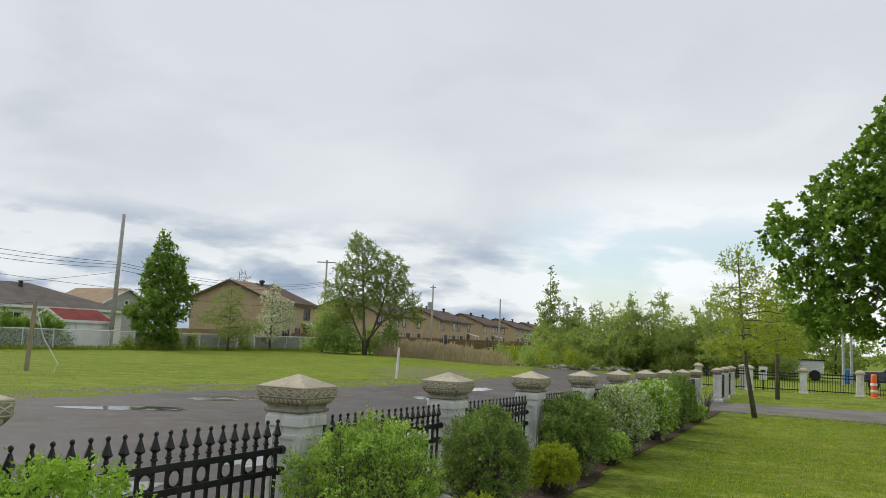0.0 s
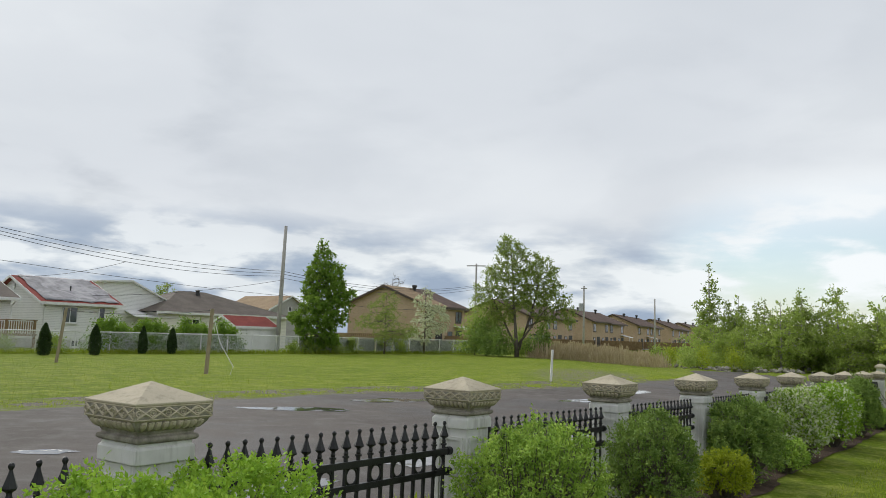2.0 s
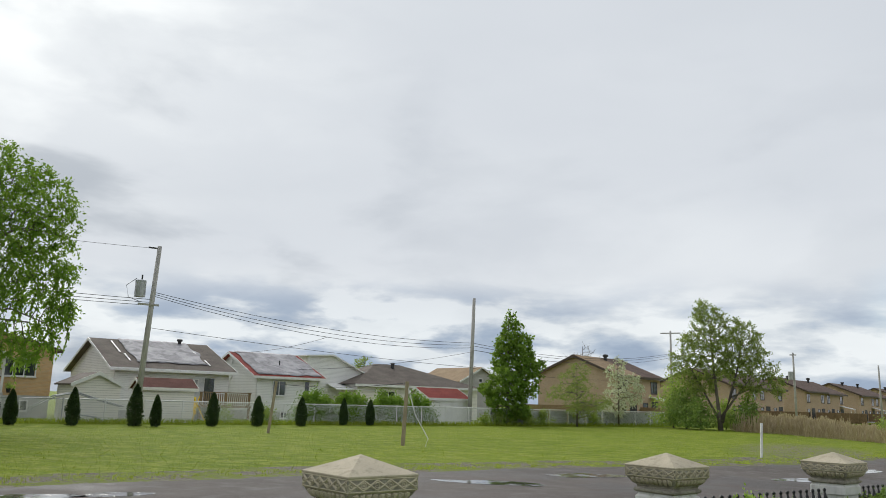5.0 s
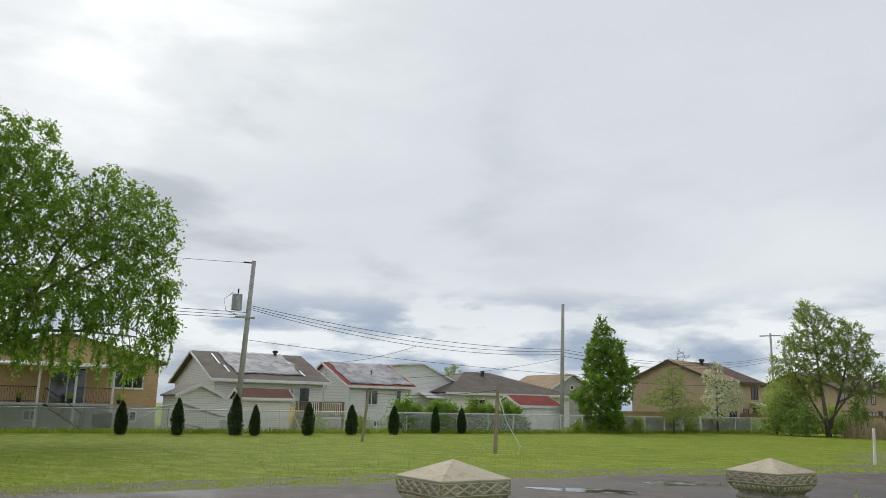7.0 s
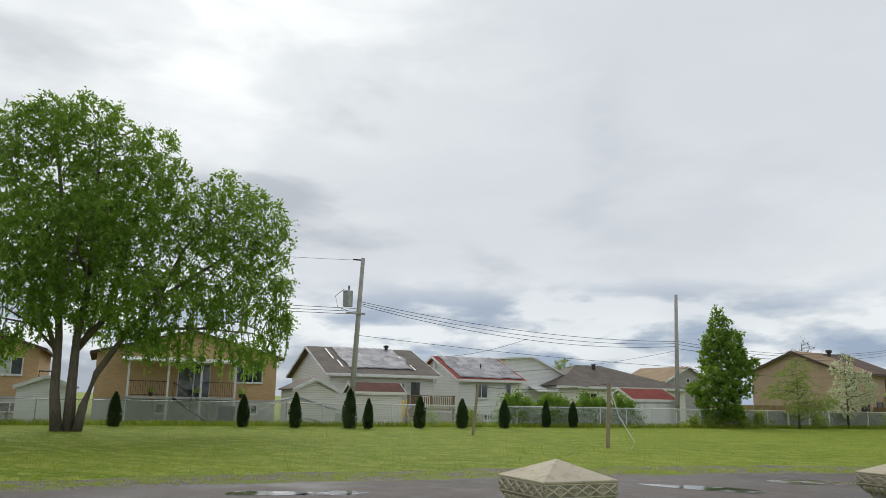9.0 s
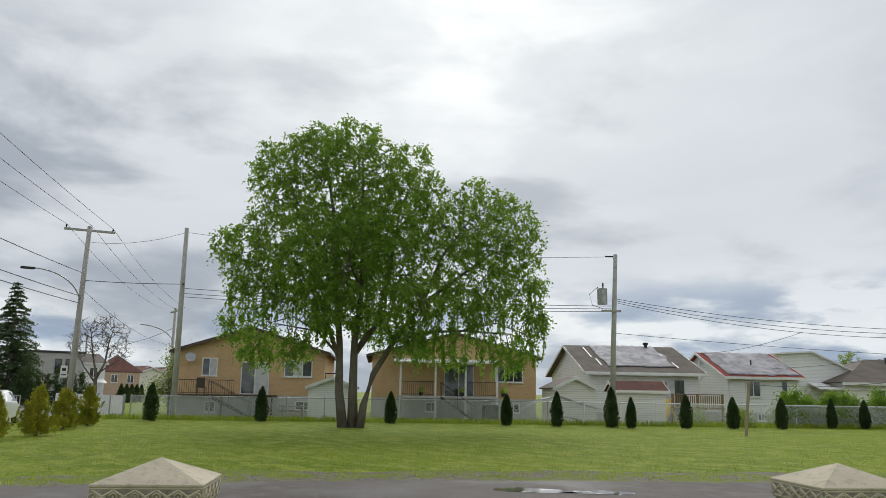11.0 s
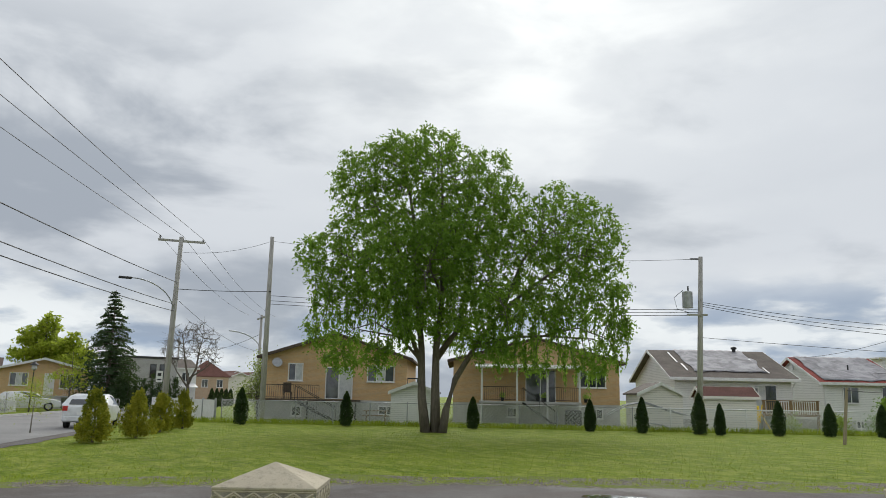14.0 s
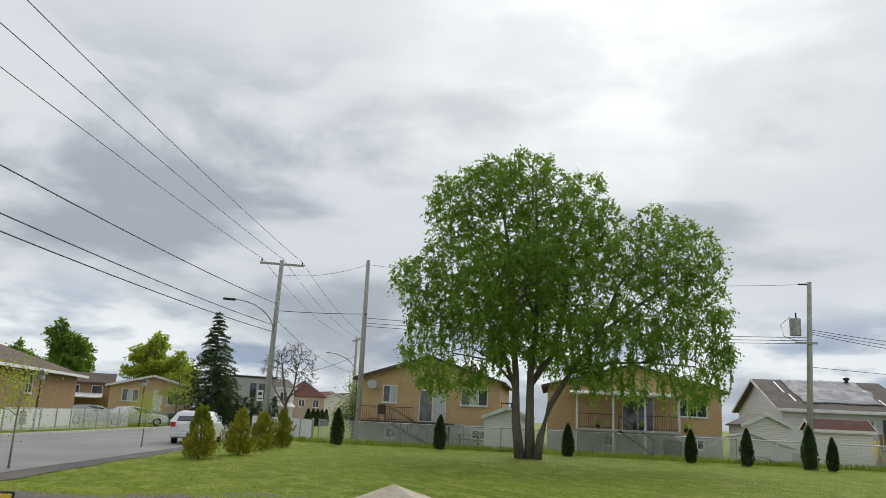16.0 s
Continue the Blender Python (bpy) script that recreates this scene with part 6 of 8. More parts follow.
def simple_tree(name, x, y, h, w, leaf, lab, seed, size=0.12, low=0.12, dens=1.0, taper=0.6, bark=None, z=None, droop=0.0, spread=0.26, per=22, r=None, extra=None, limbs=40, shell=0.45, lean=0.0, limb_r=0.04, grown=None):
    """A single-stemmed tree with its crown from the share low of its height upwards; taper narrows the top."""
    rng = np.random.default_rng(seed + 500)
    blobs = []
    k = 9
    for i in range(k):
        f = low + (1 - low) * (i + 0.5) / k
        bulge = math.sin(math.pi * min(1.0, (0.18 + 0.82 * (i + 0.5) / k))) ** 0.7
        rr = w / 2 * max(0.25, bulge * (1 - taper * (i / k) ** 1.5))
        a = rng.uniform(0, math.tau)
        blobs.append((math.cos(a) * rr * 0.35 + lean * f, math.sin(a) * rr * 0.35, h * f, rr * rng.uniform(0.7, 0.95), rr * rng.uniform(0.7, 0.95), h * (1 - low) / k * 0.95))
    rad = r or h * 0.016
    stem = [([(0, 0, -0.05), (0.03 * h * 0.2 + lean * 0.3, 0.02, h * 0.35), (lean * 0.7, 0.05, h * 0.7), (lean, 0, h * 0.97)], rad, rad * 0.15)]
    zz = float(gz(x, y)) if z is None else z
    if grown is not None:
        opts = dict(count=300, step=0.4, size=size, low=max(0.1, low * 0.8), seed=seed, bark=bark, extra=extra)
        opts.update(grown)
        return grown_tree(name, (x, y, zz), blobs, leaf, lab, stem, **opts)
    return tree(name, (x, y, zz), blobs, leaf, size, lab, stem, per=per, spread=spread, dens=dens, bark=bark, droop=droop, seed=seed, limbs=limbs, limb_r=limb_r, extra=extra, shell=shell)


# trees by the back fence
simple_tree("poplar_tree", -20.9, 56.6, 8.3, 5.7, LEAF_POPLAR, "dense young poplar with a pointed crown", 31, 0.10, 0.05, 3.0, 0.38, grown=dict(count=1300, step=0.30, size=0.105, slim=0.66, shoots=3, leaves=7, reach=0.42, droop=0.1, upright=0.35, up=0.35, leafy_to=4))
simple_tree("small_tree", -16.6, 60.5, 5.0, 5.4, LEAF_WILLOW, "small olive-green tree behind the fence", 32, 0.075, 0.12, 2.6, 0.3, grown=dict(count=800, step=0.27, size=0.06, shoots=3, leaves=6, reach=0.42, up=0.2))
simple_tree("blossom_tree", -14.6, 66.0, 5.8, 4.6, LEAF_WILLOW, "small tree in greyish white blossom", 33, 0.06, 0.15, 1.6, 0.3, extra=(BLOSSOM, 0.7, 0.06), grown=dict(count=800, step=0.27, size=0.045, shoots=3, leaves=6, reach=0.35, up=0.25))
t2 = [(-0.6, 0, 8.6, 1.5, 1.5, 1.4), (-1.2, 0.4, 6.6, 2.0, 2.0, 1.5), (1.3, -0.2, 7.0, 2.2, 2.0, 1.7), (2.6, 0, 5.2, 1.8, 1.8, 1.3), (-2.2, 0, 4.6, 1.6, 1.8, 1.2), (0.4, 0.3, 5.0, 2.2, 2.2, 1.3), (3.6, 0, 3.9, 1.3, 1.2, 0.8), (-1.0, 0, 9.6, 0.9, 0.8, 0.8), (4.3, 0.2, 3.2, 0.9, 1.0, 0.6), (2.4, -0.3, 3.4, 1.2, 1.2, 0.7), (-3.2, 0.1, 5.6, 0.8, 0.9, 0.6), (-1.4, 0.3, 3.2, 1.4, 1.4, 0.9)]
grown_tree("ash_tree", (-6.6, 65.8, 0), t2, LEAF_WILLOW, "open green tree with several spreading limbs", [([(0, 0, 0), (-0.1, 0, 1.5), (-0.3, 0.1, 4), (-0.6, 0, 8.5)], 0.22, 0.04), ([(0.1, 0, 0.6), (0.8, 0, 2.6), (1.5, -0.1, 5), (1.7, 0, 7)], 0.16, 0.03), ([(0.05, 0, 1.0), (1.2, 0.1, 2.6), (2.6, 0, 4.4)], 0.12, 0.03), ([(-0.1, 0, 0.8), (-0.9, 0.2, 2.4), (-1.9, 0.1, 4.4), (-2.6, 0, 5.6)], 0.11, 0.03), ([(0.9, 0, 2.6), (2.2, -0.1, 3.2), (3.9, 0, 3.8)], 0.07, 0.02)], count=2100, step=0.30, size=0.075, slim=0.5, shoots=4, leaves=7, reach=0.5, droop=0.2, upright=0.15, up=0.15, low=0.2, tip_r=0.013, seed=35)
for i, (x, y, h, w) in enumerate(((-9.3, 66.8, 3.3, 4.2), (-8.0, 64.8, 2.3, 3.0), (-4.6, 66.5, 2.6, 3.0), (-10.6, 68.6, 4.2, 3.6), (-6.4, 68.0, 2.0, 3.4))):
    simple_tree("undergrowth_bush", x, y, h, w, LEAF_DARK if i < 3 else LEAF_WOOD, "dark leafy undergrowth below the trees", 40 + i, 0.10, 0.0, 1.6, 0.3, limbs=10)
simple_tree("bare_tree", -24.5, 92.0, 8.8, 6.5, LEAF_SPRING, "bare thin-branched tree behind the row houses", 46, 0.02, 0.45, 0.8, 0.1, grown=dict(count=420, step=0.45, leaves=0, shoots=3, reach=0.7, up=0.3, tip_r=0.016))
simple_tree("far_tree", -45.0, 76.0, 6.6, 6.0, LEAF_WILLOW, "round green tree behind the hip-roofed house", 47, 0.12, 0.3, 1.0, 0.3, grown=dict(count=380, step=0.4, size=0.11, leaves=6))

# hedge of shrubs behind the fence
for i in range(11):
    s = 36.0 + i * 0.95
    x, y = back(s, 0.7 + 0.35 * (i % 3)).translation[:2]
    simple_tree("fence_shrub", x, y, 1.85 + 0.25 * math.sin(i * 2.3), 1.9, LEAF_MAPLE, "dark leafy shrub growing along the boundary fence", 60 + i, 0.075, 0.0, 4.6, 0.05, limbs=8, spread=0.16, per=26)
for i, (s, off, h) in enumerate(((51.2, -0.4, 0.9), (52.6, -0.5, 1.2), (54.0, -0.5, 0.9), (55.8, -0.4, 1.1), (61.5, -0.3, 0.9), (33.0, -0.3, 0.9), (30.8, 0.6, 0.8), (49.9, -0.5, 0.7))):
    x, y = back(s, off).translation[:2]
    simple_tree("fence_weed", x, y, h, 1.5, LEAF_WOOD, "tangle of green weeds at the fence foot", 80 + i, 0.06, 0.0, 2.2, 0.3, limbs=5, spread=0.14, per=16)


# clipped cedars in a row before the fence
def cedar(x, y, h, w, seed):
    rng = np.random.default_rng(seed)
    n = 4200
    f = rng.uniform(0, 1, n) ** 0.85
    prof = np.clip(np.sin(np.pi * (0.16 + 0.84 * f)), 0, 1) ** 0.62 * (1 - 0.38 * f)
    a = rng.uniform(0, math.tau, n)
    lump = 1 + 0.10 * np.sin(a * 3 + f * 9 + seed) + 0.08 * np.sin(a * 5 - f * 17 + seed * 2) + 0.05 * rng.normal(size=n)
    r = w / 2 * prof * lump * rng.uniform(0.0, 1.0, n) ** 0.35 * 1.03
    pts = np.stack([r * np.cos(a), r * np.sin(a), 0.03 + h * f], 1)
    root = thing("cedar_shrub", pose(x, y, float(gz(x, y))), "narrow dark green upright cedar on the lawn's edge", "cedar", "cedars along the fence")
    q = leaf_quads(pts, rng, 0.046, 0.55)
    ob = new("crown", quads("crown", q, LEAF_CEDAR))
    ob.parent = root
    part("trunk", bar([(0, 0, -0.02), (0, 0, h * 0.8)], [0.04, 0.01], 6), BARK, root)
    return root


for i, (s, off, h, w) in enumerate(((1.3, -3.0, 1.85, 0.8), (6.6, -2.2, 1.75, 0.75), (13.2, -2.3, 1.6, 0.72), (19.2, -2.6, 1.6, 0.68), (21.7, -3.3, 1.75, 0.7), (24.5, -3.5, 2.0, 0.85), (25.3, -4.2, 1.5, 0.6),
                                   (28.4, -3.6, 1.7, 0.75), (31.1, -3.2, 1.6, 0.75), (33.9, -2.9, 1.6, 0.72), (37.8, -1.0, 1.6, 0.6), (39.8, -0.9, 1.55, 0.66))):
    x, y = back(s, off).translation[:2]
    cedar(x, y, h, w, 100 + i)

# golden thujas near the street
for i, (x, y, h, w) in enumerate(((-27.0, 1.25, 1.8, 1.45), (-29.6, 2.75, 1.75, 1.3), (-33.7, 4.0, 1.65, 1.45), (-36.7, 5.3, 1.8, 1.3))):
    rng = np.random.default_rng(130 + i)
    root = thing("golden_thuja", pose(x, y, 0), "conical golden-green thuja shrub", "thuja", "golden thujas by the street")
    pts = []
    lobes = [(rng.uniform(0, math.tau), rng.uniform(0.05, 0.75), rng.uniform(0.8, 1.25)) for _ in range(9)]
    for k in range(150):
        # upright plumes that leave the axis and turn up, gathered in uneven lobes
        f = rng.uniform(0, 0.88) ** 1.15
        a = rng.uniform(0, math.tau)
        swell = 0.78 + sum(0.42 * sz * max(0.0, math.cos(a - la)) ** 3 * math.exp(-((f - lf) / 0.13) ** 2) for la, lf, sz in lobes)
        r = w / 2 * (1 - (f / 0.95) ** 1.5 * 0.9) * rng.uniform(0.45, 1.0) * min(1.3, swell)
        m = 62
        q = rng.uniform(0, 1, m)
        ln = rng.uniform(0.16, 0.34)
        rr = r * (0.72 + 0.28 * q)
        c = np.stack([rr * math.cos(a), rr * math.sin(a), 0.05 + h * 0.9 * f + ln * q ** 1.4], 1)
        pts.append(c + rng.normal(size=(m, 3)) * (0.062 * (1.15 - q))[:, None])
    pts = np.concatenate(pts)
    pts = pts[pts[:, 2] > 0.03]
    ob = new("crown", quads("crown", leaf_quads(pts, rng, 0.038, 0.5), LEAF_THUJA))
    ob.parent = root
    part("trunk", bar([(0, 0, -0.02), (0, 0, h * 0.7)], [0.05, 0.01], 6), BARK, root)

# ---- row houses receding behind the trees ----
ROW_D = Vector((0.314, 0.949))
ROW_A = math.degrees(math.atan2(ROW_D.y, ROW_D.x))
UNIT = 4.9


def row_block(k, units):
    """A block of narrow houses; local x runs along the row, local y away behind it."""
    x, y = -19.2 + ROW_D.x * k, 85.9 + ROW_D.y * k
    root = thing("row_house_block", pose(x, y, -0.1, 0, 0, ROW_A), "two-storey tan brick row houses with brown gable roofs", "row house", "row of houses")
    Wd, ev, rg, o = 10.4, 5.2, 7.25, 0.6
    kk = (rg - ev) / (Wd / 2)
    for j in range(0, units, 2):
        x0, x1 = j * UNIT, (j + 2) * UNIT
        dz = -0.16 * ((j // 2) % 2)
        mat = SHINGLE_TAN if k == 0 and j == 0 else SHINGLE_BROWN
        bm = wall_shell(x1 - x0 - 0.002, Wd, 0, ev + dz, rg + dz, True)
        bmesh.ops.translate(bm, verts=bm.verts, vec=(x0, 0, 0))
        part("wall", bm, BRICK_ROW, root)
        z0 = ev + dz + 0.1 - o * kk
        xa, xb = x0 - (0.45 if j == 0 else -0.002), x1 + (0.45 if j + 2 >= units else 0.0)
        spans = ((xa, x0 + UNIT, SHINGLE_TAN, 0.0), (x0 + UNIT + 0.002, xb, SHINGLE_BROWN, -0.05)) if k == 0 else ((xa, xb, mat, 0.0),)
        for ya, yb, tiles, dip in spans:
            part("roof", slab((ya, -o, z0 + dip), (yb, -o, z0 + dip), (yb, Wd / 2, rg + dz + 0.1 + dip), (ya, Wd / 2, rg + dz + 0.1 + dip), 0.2), tiles, root)
        part("roof", slab((xa, Wd / 2 + 0.002, rg + dz + 0.1), (xb, Wd / 2 + 0.002, rg + dz + 0.1), (xb, Wd + o, z0), (xa, Wd + o, z0), 0.2), mat, root)
        part("fascia", boxes((xa, xb, -o - 0.04, -o - 0.002, z0 - 0.26, z0 + 0.01)), BROWN_TRIM, root)
        if j == 0:
            for y0, y1, za, zb in ((-o, Wd / 2, z0, rg + dz + 0.1), (Wd / 2, Wd + o, rg + dz + 0.1, z0)):
                bm = bmesh.new()
                vs = [bm.verts.new((xx, yy, zz)) for xx in (xa - 0.035, xa - 0.002) for yy, zz in ((y0, za - 0.26), (y1, zb - 0.26), (y1, zb + 0.015), (y0, za + 0.015))]
                for f in ((0, 1, 2, 3), (7, 6, 5, 4), (0, 4, 5, 1), (1, 5, 6, 2), (2, 6, 7, 3), (3, 7, 4, 0)):
                    bm.faces.new([vs[q] for q in f])
                part("bargeboard", bm, BROWN_TRIM, root)
        part("roof_vent", turned([(0.2, rg - 0.5), (0.2, rg + 0.12), (0.32, rg + 0.14), (0.32, rg + 0.38), (0.1, rg + 0.44)], 12), DARK, root).matrix_basis = pose(x0 + UNIT, Wd / 2 - 0.9, 0)
        for n in range(2):
            u = x0 + n * UNIT
            window(root, u + 1.5 + 1.9 * n, 0, 3.3, 1.35, 1.25, 2, BROWN_TRIM)
            window(root, u + 1.35, 0, 0.95, 1.0, 1.2, 1, BROWN_TRIM)
            part("patio_door", boxes((u + 2.8, u + 4.3, -0.05, 0, 0.25, 2.35)), DARK, root)
            part("step", boxes((u + 2.6, u + 4.5, -1.2, -0.06, 0, 0.25)), STUCCO, root)
            part("yard_divider", boxes((u + UNIT - 0.06, u + UNIT + 0.06, -3.6, -0.01, 0, 1.7)), DECK_WOOD, root)
        if (k + j) % 3 == 0:
            u = x0 + UNIT
            part("awning", slab((u + 2.3, -1.9, 2.45), (u + 4.7, -1.9, 2.45), (u + 4.7, -0.002, 2.9), (u + 2.3, -0.002, 2.9), 0.08), WHITE, root)
            for xx in (u + 2.4, u + 4.6):
                part("awning_post", boxes((xx - 0.04, xx + 0.04, -1.85, -1.77, 0, 2.36)), WHITE, root)
    return root


for k, units in ((0, 2), (29, 4), (58, 4), (87, 4), (117, 4), (147, 4), (177, 4), (207, 4)):
    row_block(k, units)
fenced = thing("wooden_fence", pose(-22.5, 78.0, 0, 0, 0, 20), "orange-brown board fence in a back yard", "fence")
for i in range(40):
    part("board", boxes((i * 0.2 - 4, i * 0.2 - 3.83, 0, 0.03, 0, 1.6)), DECK_WOOD, fenced)

# ---- reeds, rubble and woodland to the right ----
rng = np.random.default_rng(9)
n = 30000
f = rng.uniform(0, 1, n) ** 1.2 * 0.86
x = -4.8 + 10.5 * f + rng.normal(size=n) * 0.5
y = 69 - 7.0 * f + rng.normal(size=n) * 1.9
h = (0.3 + 0.95 * rng.uniform(0, 1, n) ** 2) * (0.7 + 0.3 * np.sin(x * 0.9 + y) ** 2 + 0.25 * np.sin(x * 2.3) ** 2) * np.where(f > 0.6, 0.8, 1.0)
lean = rng.normal(size=(n, 2)) * 0.2
w = rng.uniform(0.006, 0.016, n)
b0 = np.stack([x, y, gz(x, y)], 1)
tp_ = np.stack([x + lean[:, 0], y + lean[:, 1], gz(x, y) + h], 1)
sx = np.stack([w, w * 0, w * 0], 1)
reed = new("reed_bed", quads("reed_bed", np.stack([b0 - sx, b0 + sx, tp_ + sx * 1.6, tp_ - sx * 1.6], 1), REED))
tagged(reed, "stand of dry straw-coloured reeds", "reeds", kind="stuff")


def scatter_blades(name, pts, hmin, hmax, wid, mat, seed, lab, cat, lean_by=0.35):
    r = np.random.default_rng(seed)
    k = len(pts)
    z0 = gz(pts[:, 0], pts[:, 1])
    base = np.stack([pts[:, 0], pts[:, 1], z0], 1)
    hh = r.uniform(hmin, hmax, k)
    tip = base + np.stack([r.normal(size=k) * hh * lean_by, r.normal(size=k) * hh * lean_by, hh], 1)
    a = r.uniform(0, math.tau, k)
    side_v = np.stack([np.cos(a), np.sin(a), a * 0], 1) * (wid * r.uniform(0.6, 1.3, k))[:, None]
    mid = base * 0.45 + tip * 0.55 + np.stack([r.normal(size=k), r.normal(size=k), a * 0], 1) * hh[:, None] * 0.08
    ob = new(name, quads(name, np.stack([base - side_v, base + side_v, mid + side_v * 0.5, tip], 1), mat))
    return tagged(ob, lab, cat, kind="stuff")


# lawn blades on the near right lawn, thinning with distance
k = 68000
s_ = 3.0 + 26 * rng.uniform(0, 1, k) ** 1.25
o_ = -1.45 - 11 * rng.uniform(0, 1, k) ** 0.9
pts = np.array([[G0.x, G0.y]]) + s_[:, None] * np.array([[FD.x, FD.y]]) + o_[:, None] * np.array([[FN.x, FN.y]])
keep_ = ~((pts[:, 0] * 0.78 + pts[:, 1] * 0.62 > 25.6))
scatter_blades("lawn_grass", pts[keep_], 0.025, 0.075, 0.006, BLADE, 21, "short mown grass blades", "grass")
k = 24000
s_ = rng.uniform(-3, 24.5, k)
o_ = rng.uniform(0.15, 1.15, k)
pts = np.array([[G0.x, G0.y]]) + s_[:, None] * np.array([[FD.x, FD.y]]) + o_[:, None] * np.array([[FN.x, FN.y]])
scatter_blades("fence_grass", pts, 0.05, 0.22, 0.006, BLADE, 22, "longer grass at the foot of the iron fence", "grass")
k = 15000
s_ = rng.uniform(-2, 73, k)
o_ = rng.normal(size=k) * 0.35 - 0.25
q = np.stack([F0[0] + UX * s_ - UY * o_, F0[1] + UY * s_ + UX * o_], 1)
scatter_blades("fence_foot_grass", q, 0.06, 0.34, 0.014, BLADE, 23, "uncut weeds and grass along the chain-link fence", "grass")
k = 60000
s_, o_ = rng.uniform(-6, 66, k), -1.0 - 34 * rng.uniform(0, 1, k) ** 0.8
q = np.stack([F0[0] + UX * s_ - UY * o_, F0[1] + UY * s_ + UX * o_], 1)
ok = np.ones(k, dtype=bool)
lim = np.interp(q[:, 1], [-4, 2.6, 6.6, 10, 19.2, 25.6, 33, 44], [-16, -14.4, -13.4, -11.9, -6.8, -1.7, 1.2, 5.0])
ok &= (q[:, 0] < lim - 0.7) & (q[:, 1] > -1.0 - 0.30 * (q[:, 0] + 24) + 0.0 * q[:, 1])
scatter_blades("far_lawn_grass", q[ok], 0.02, 0.05, 0.010, BLADE_FAR, 26, "short mown grass of the wide lawn", "grass", 0.6)
# ragged grass tufts where the lawn meets the gravel
edge = [(-16, -4), (-14.4, 2.6), (-13.4, 6.6), (-11.9, 10.0), (-6.8, 19.2), (-1.7, 25.6), (1.2, 33), (5, 44)]
chunks = []
for (xa, ya), (xb, yb) in zip(edge, edge[1:]):
    m = int(math.hypot(xb - xa, yb - ya) * 16)
    ff = rng.uniform(0, 1, m)
    c = np.stack([xa + (xb - xa) * ff - np.abs(rng.normal(size=m)) * 0.7 - 0.25, ya + (yb - ya) * ff + np.abs(rng.normal(size=m)) * 0.45], 1)
    chunks.append((c[:, None, :] + rng.normal(size=(m, 14, 2)) * 0.07).reshape(-1, 2))
scatter_blades("edge_tufts", np.concatenate(chunks), 0.02, 0.07, 0.007, BLADE, 24, "ragged grass tufts at the gravel's edge", "grass")
c = np.stack([rng.uniform(1.5, 9.0, 60), rng.uniform(6, 22, 60)], 1)
c = c[(c[:, 0] - (c[:, 1] - 3.5) * 0.47) > 1.0]
dp = np.concatenate([np.concatenate([c, gz(c[:, 0], c[:, 1])[:, None] + 0.07], 1)] * 6)
tagged(new("dandelions", quads("dandelions", leaf_quads(dp + rng.normal(size=dp.shape) * 0.008, rng, 0.02, 0.9), DANDELION)), "scattered yellow dandelions in the lawn", "flowers", kind="stuff")


def rock_mesh(seed):
    r = np.random.default_rng(seed)
    bm = bmesh.new()
    bmesh.ops.create_cube(bm, size=1.0)
    for v in bm.verts:
        v.co = Vector((v.co.x * r.uniform(0.7, 1.3), v.co.y * r.uniform(0.6, 1.1), v.co.z * r.uniform(0.5, 0.9)))
    bmesh.ops.bevel(bm, geom=bm.edges[:], offset=0.08, segments=1, affect="EDGES")
    return mesh_of("rubble_stone", bm, ROCK)


rocks = [rock_mesh(i) for i in range(5)]
pile = thing("rubble_pile", pose(10.6, 63.5, -0.45), "heap of broken grey concrete pieces", "rubble")
for i in range(130):
    r = new("stone", rocks[i % 5])
    r.parent = pile
    sz = rng.uniform(0.14, 0.34)
    r.matrix_basis = pose(rng.normal() * 2.4, rng.normal() * 0.9, rng.uniform(0, 0.3), rng.uniform(0, 40), rng.uniform(0, 40), rng.uniform(0, 360)) @ Matrix.Scale(sz, 4)

simple_tree("slender_poplar", 9.9, 74.4, 9.3, 3.0, LEAF_WILLOW, "slender pale-stemmed tree with sparse leaves", 150, 0.12, 0.28, 0.75, 0.6, BARK_PALE, grown=dict(count=420, step=0.30, size=0.11, slim=0.6, shoots=2, leaves=5, reach=0.5, upright=0.5, up=0.5, low=0.2))
simple_tree("slender_poplar", 12.6, 75.5, 6.6, 2.4, LEAF_WILLOW, "slender pale-stemmed tree with sparse leaves", 151, 0.12, 0.28, 0.75, 0.6, BARK_PALE, grown=dict(count=300, step=0.30, size=0.11, slim=0.6, shoots=2, leaves=5, reach=0.5, upright=0.5, up=0.5, low=0.2))
wood_rows = []
for i in range(30):
    f = i / 29
    x = 9.5 + 21 * f + 1.5 * math.sin(i * 2.1)
    y = 72 - 15 * f + 3.0 * math.sin(i * 1.3 + 1)
    h = 3.4 + 2.9 * (0.5 + 0.5 * math.sin(i * 1.9)) + 1.4 * f
    wood_rows.append((x, y, h))
for i, (x, y, h) in enumerate(wood_rows):
    if x / y > 0.425:
        continue
    simple_tree("woodland_tree", x, y, h * 0.95, 4.7 + 0.8 * math.sin(i), (LEAF_WOOD, LEAF_WILLOW, LEAF_WOOD)[i % 3], "light green young woodland tree", 160 + i, 0.10, 0.02, 1.35, 0.35, BARK_PALE, grown=dict(count=620, step=0.36, size=0.095, slim=0.55, shoots=3, leaves=6, reach=0.62, upright=0.45, up=0.35, low=0.06, leafy_to=3))
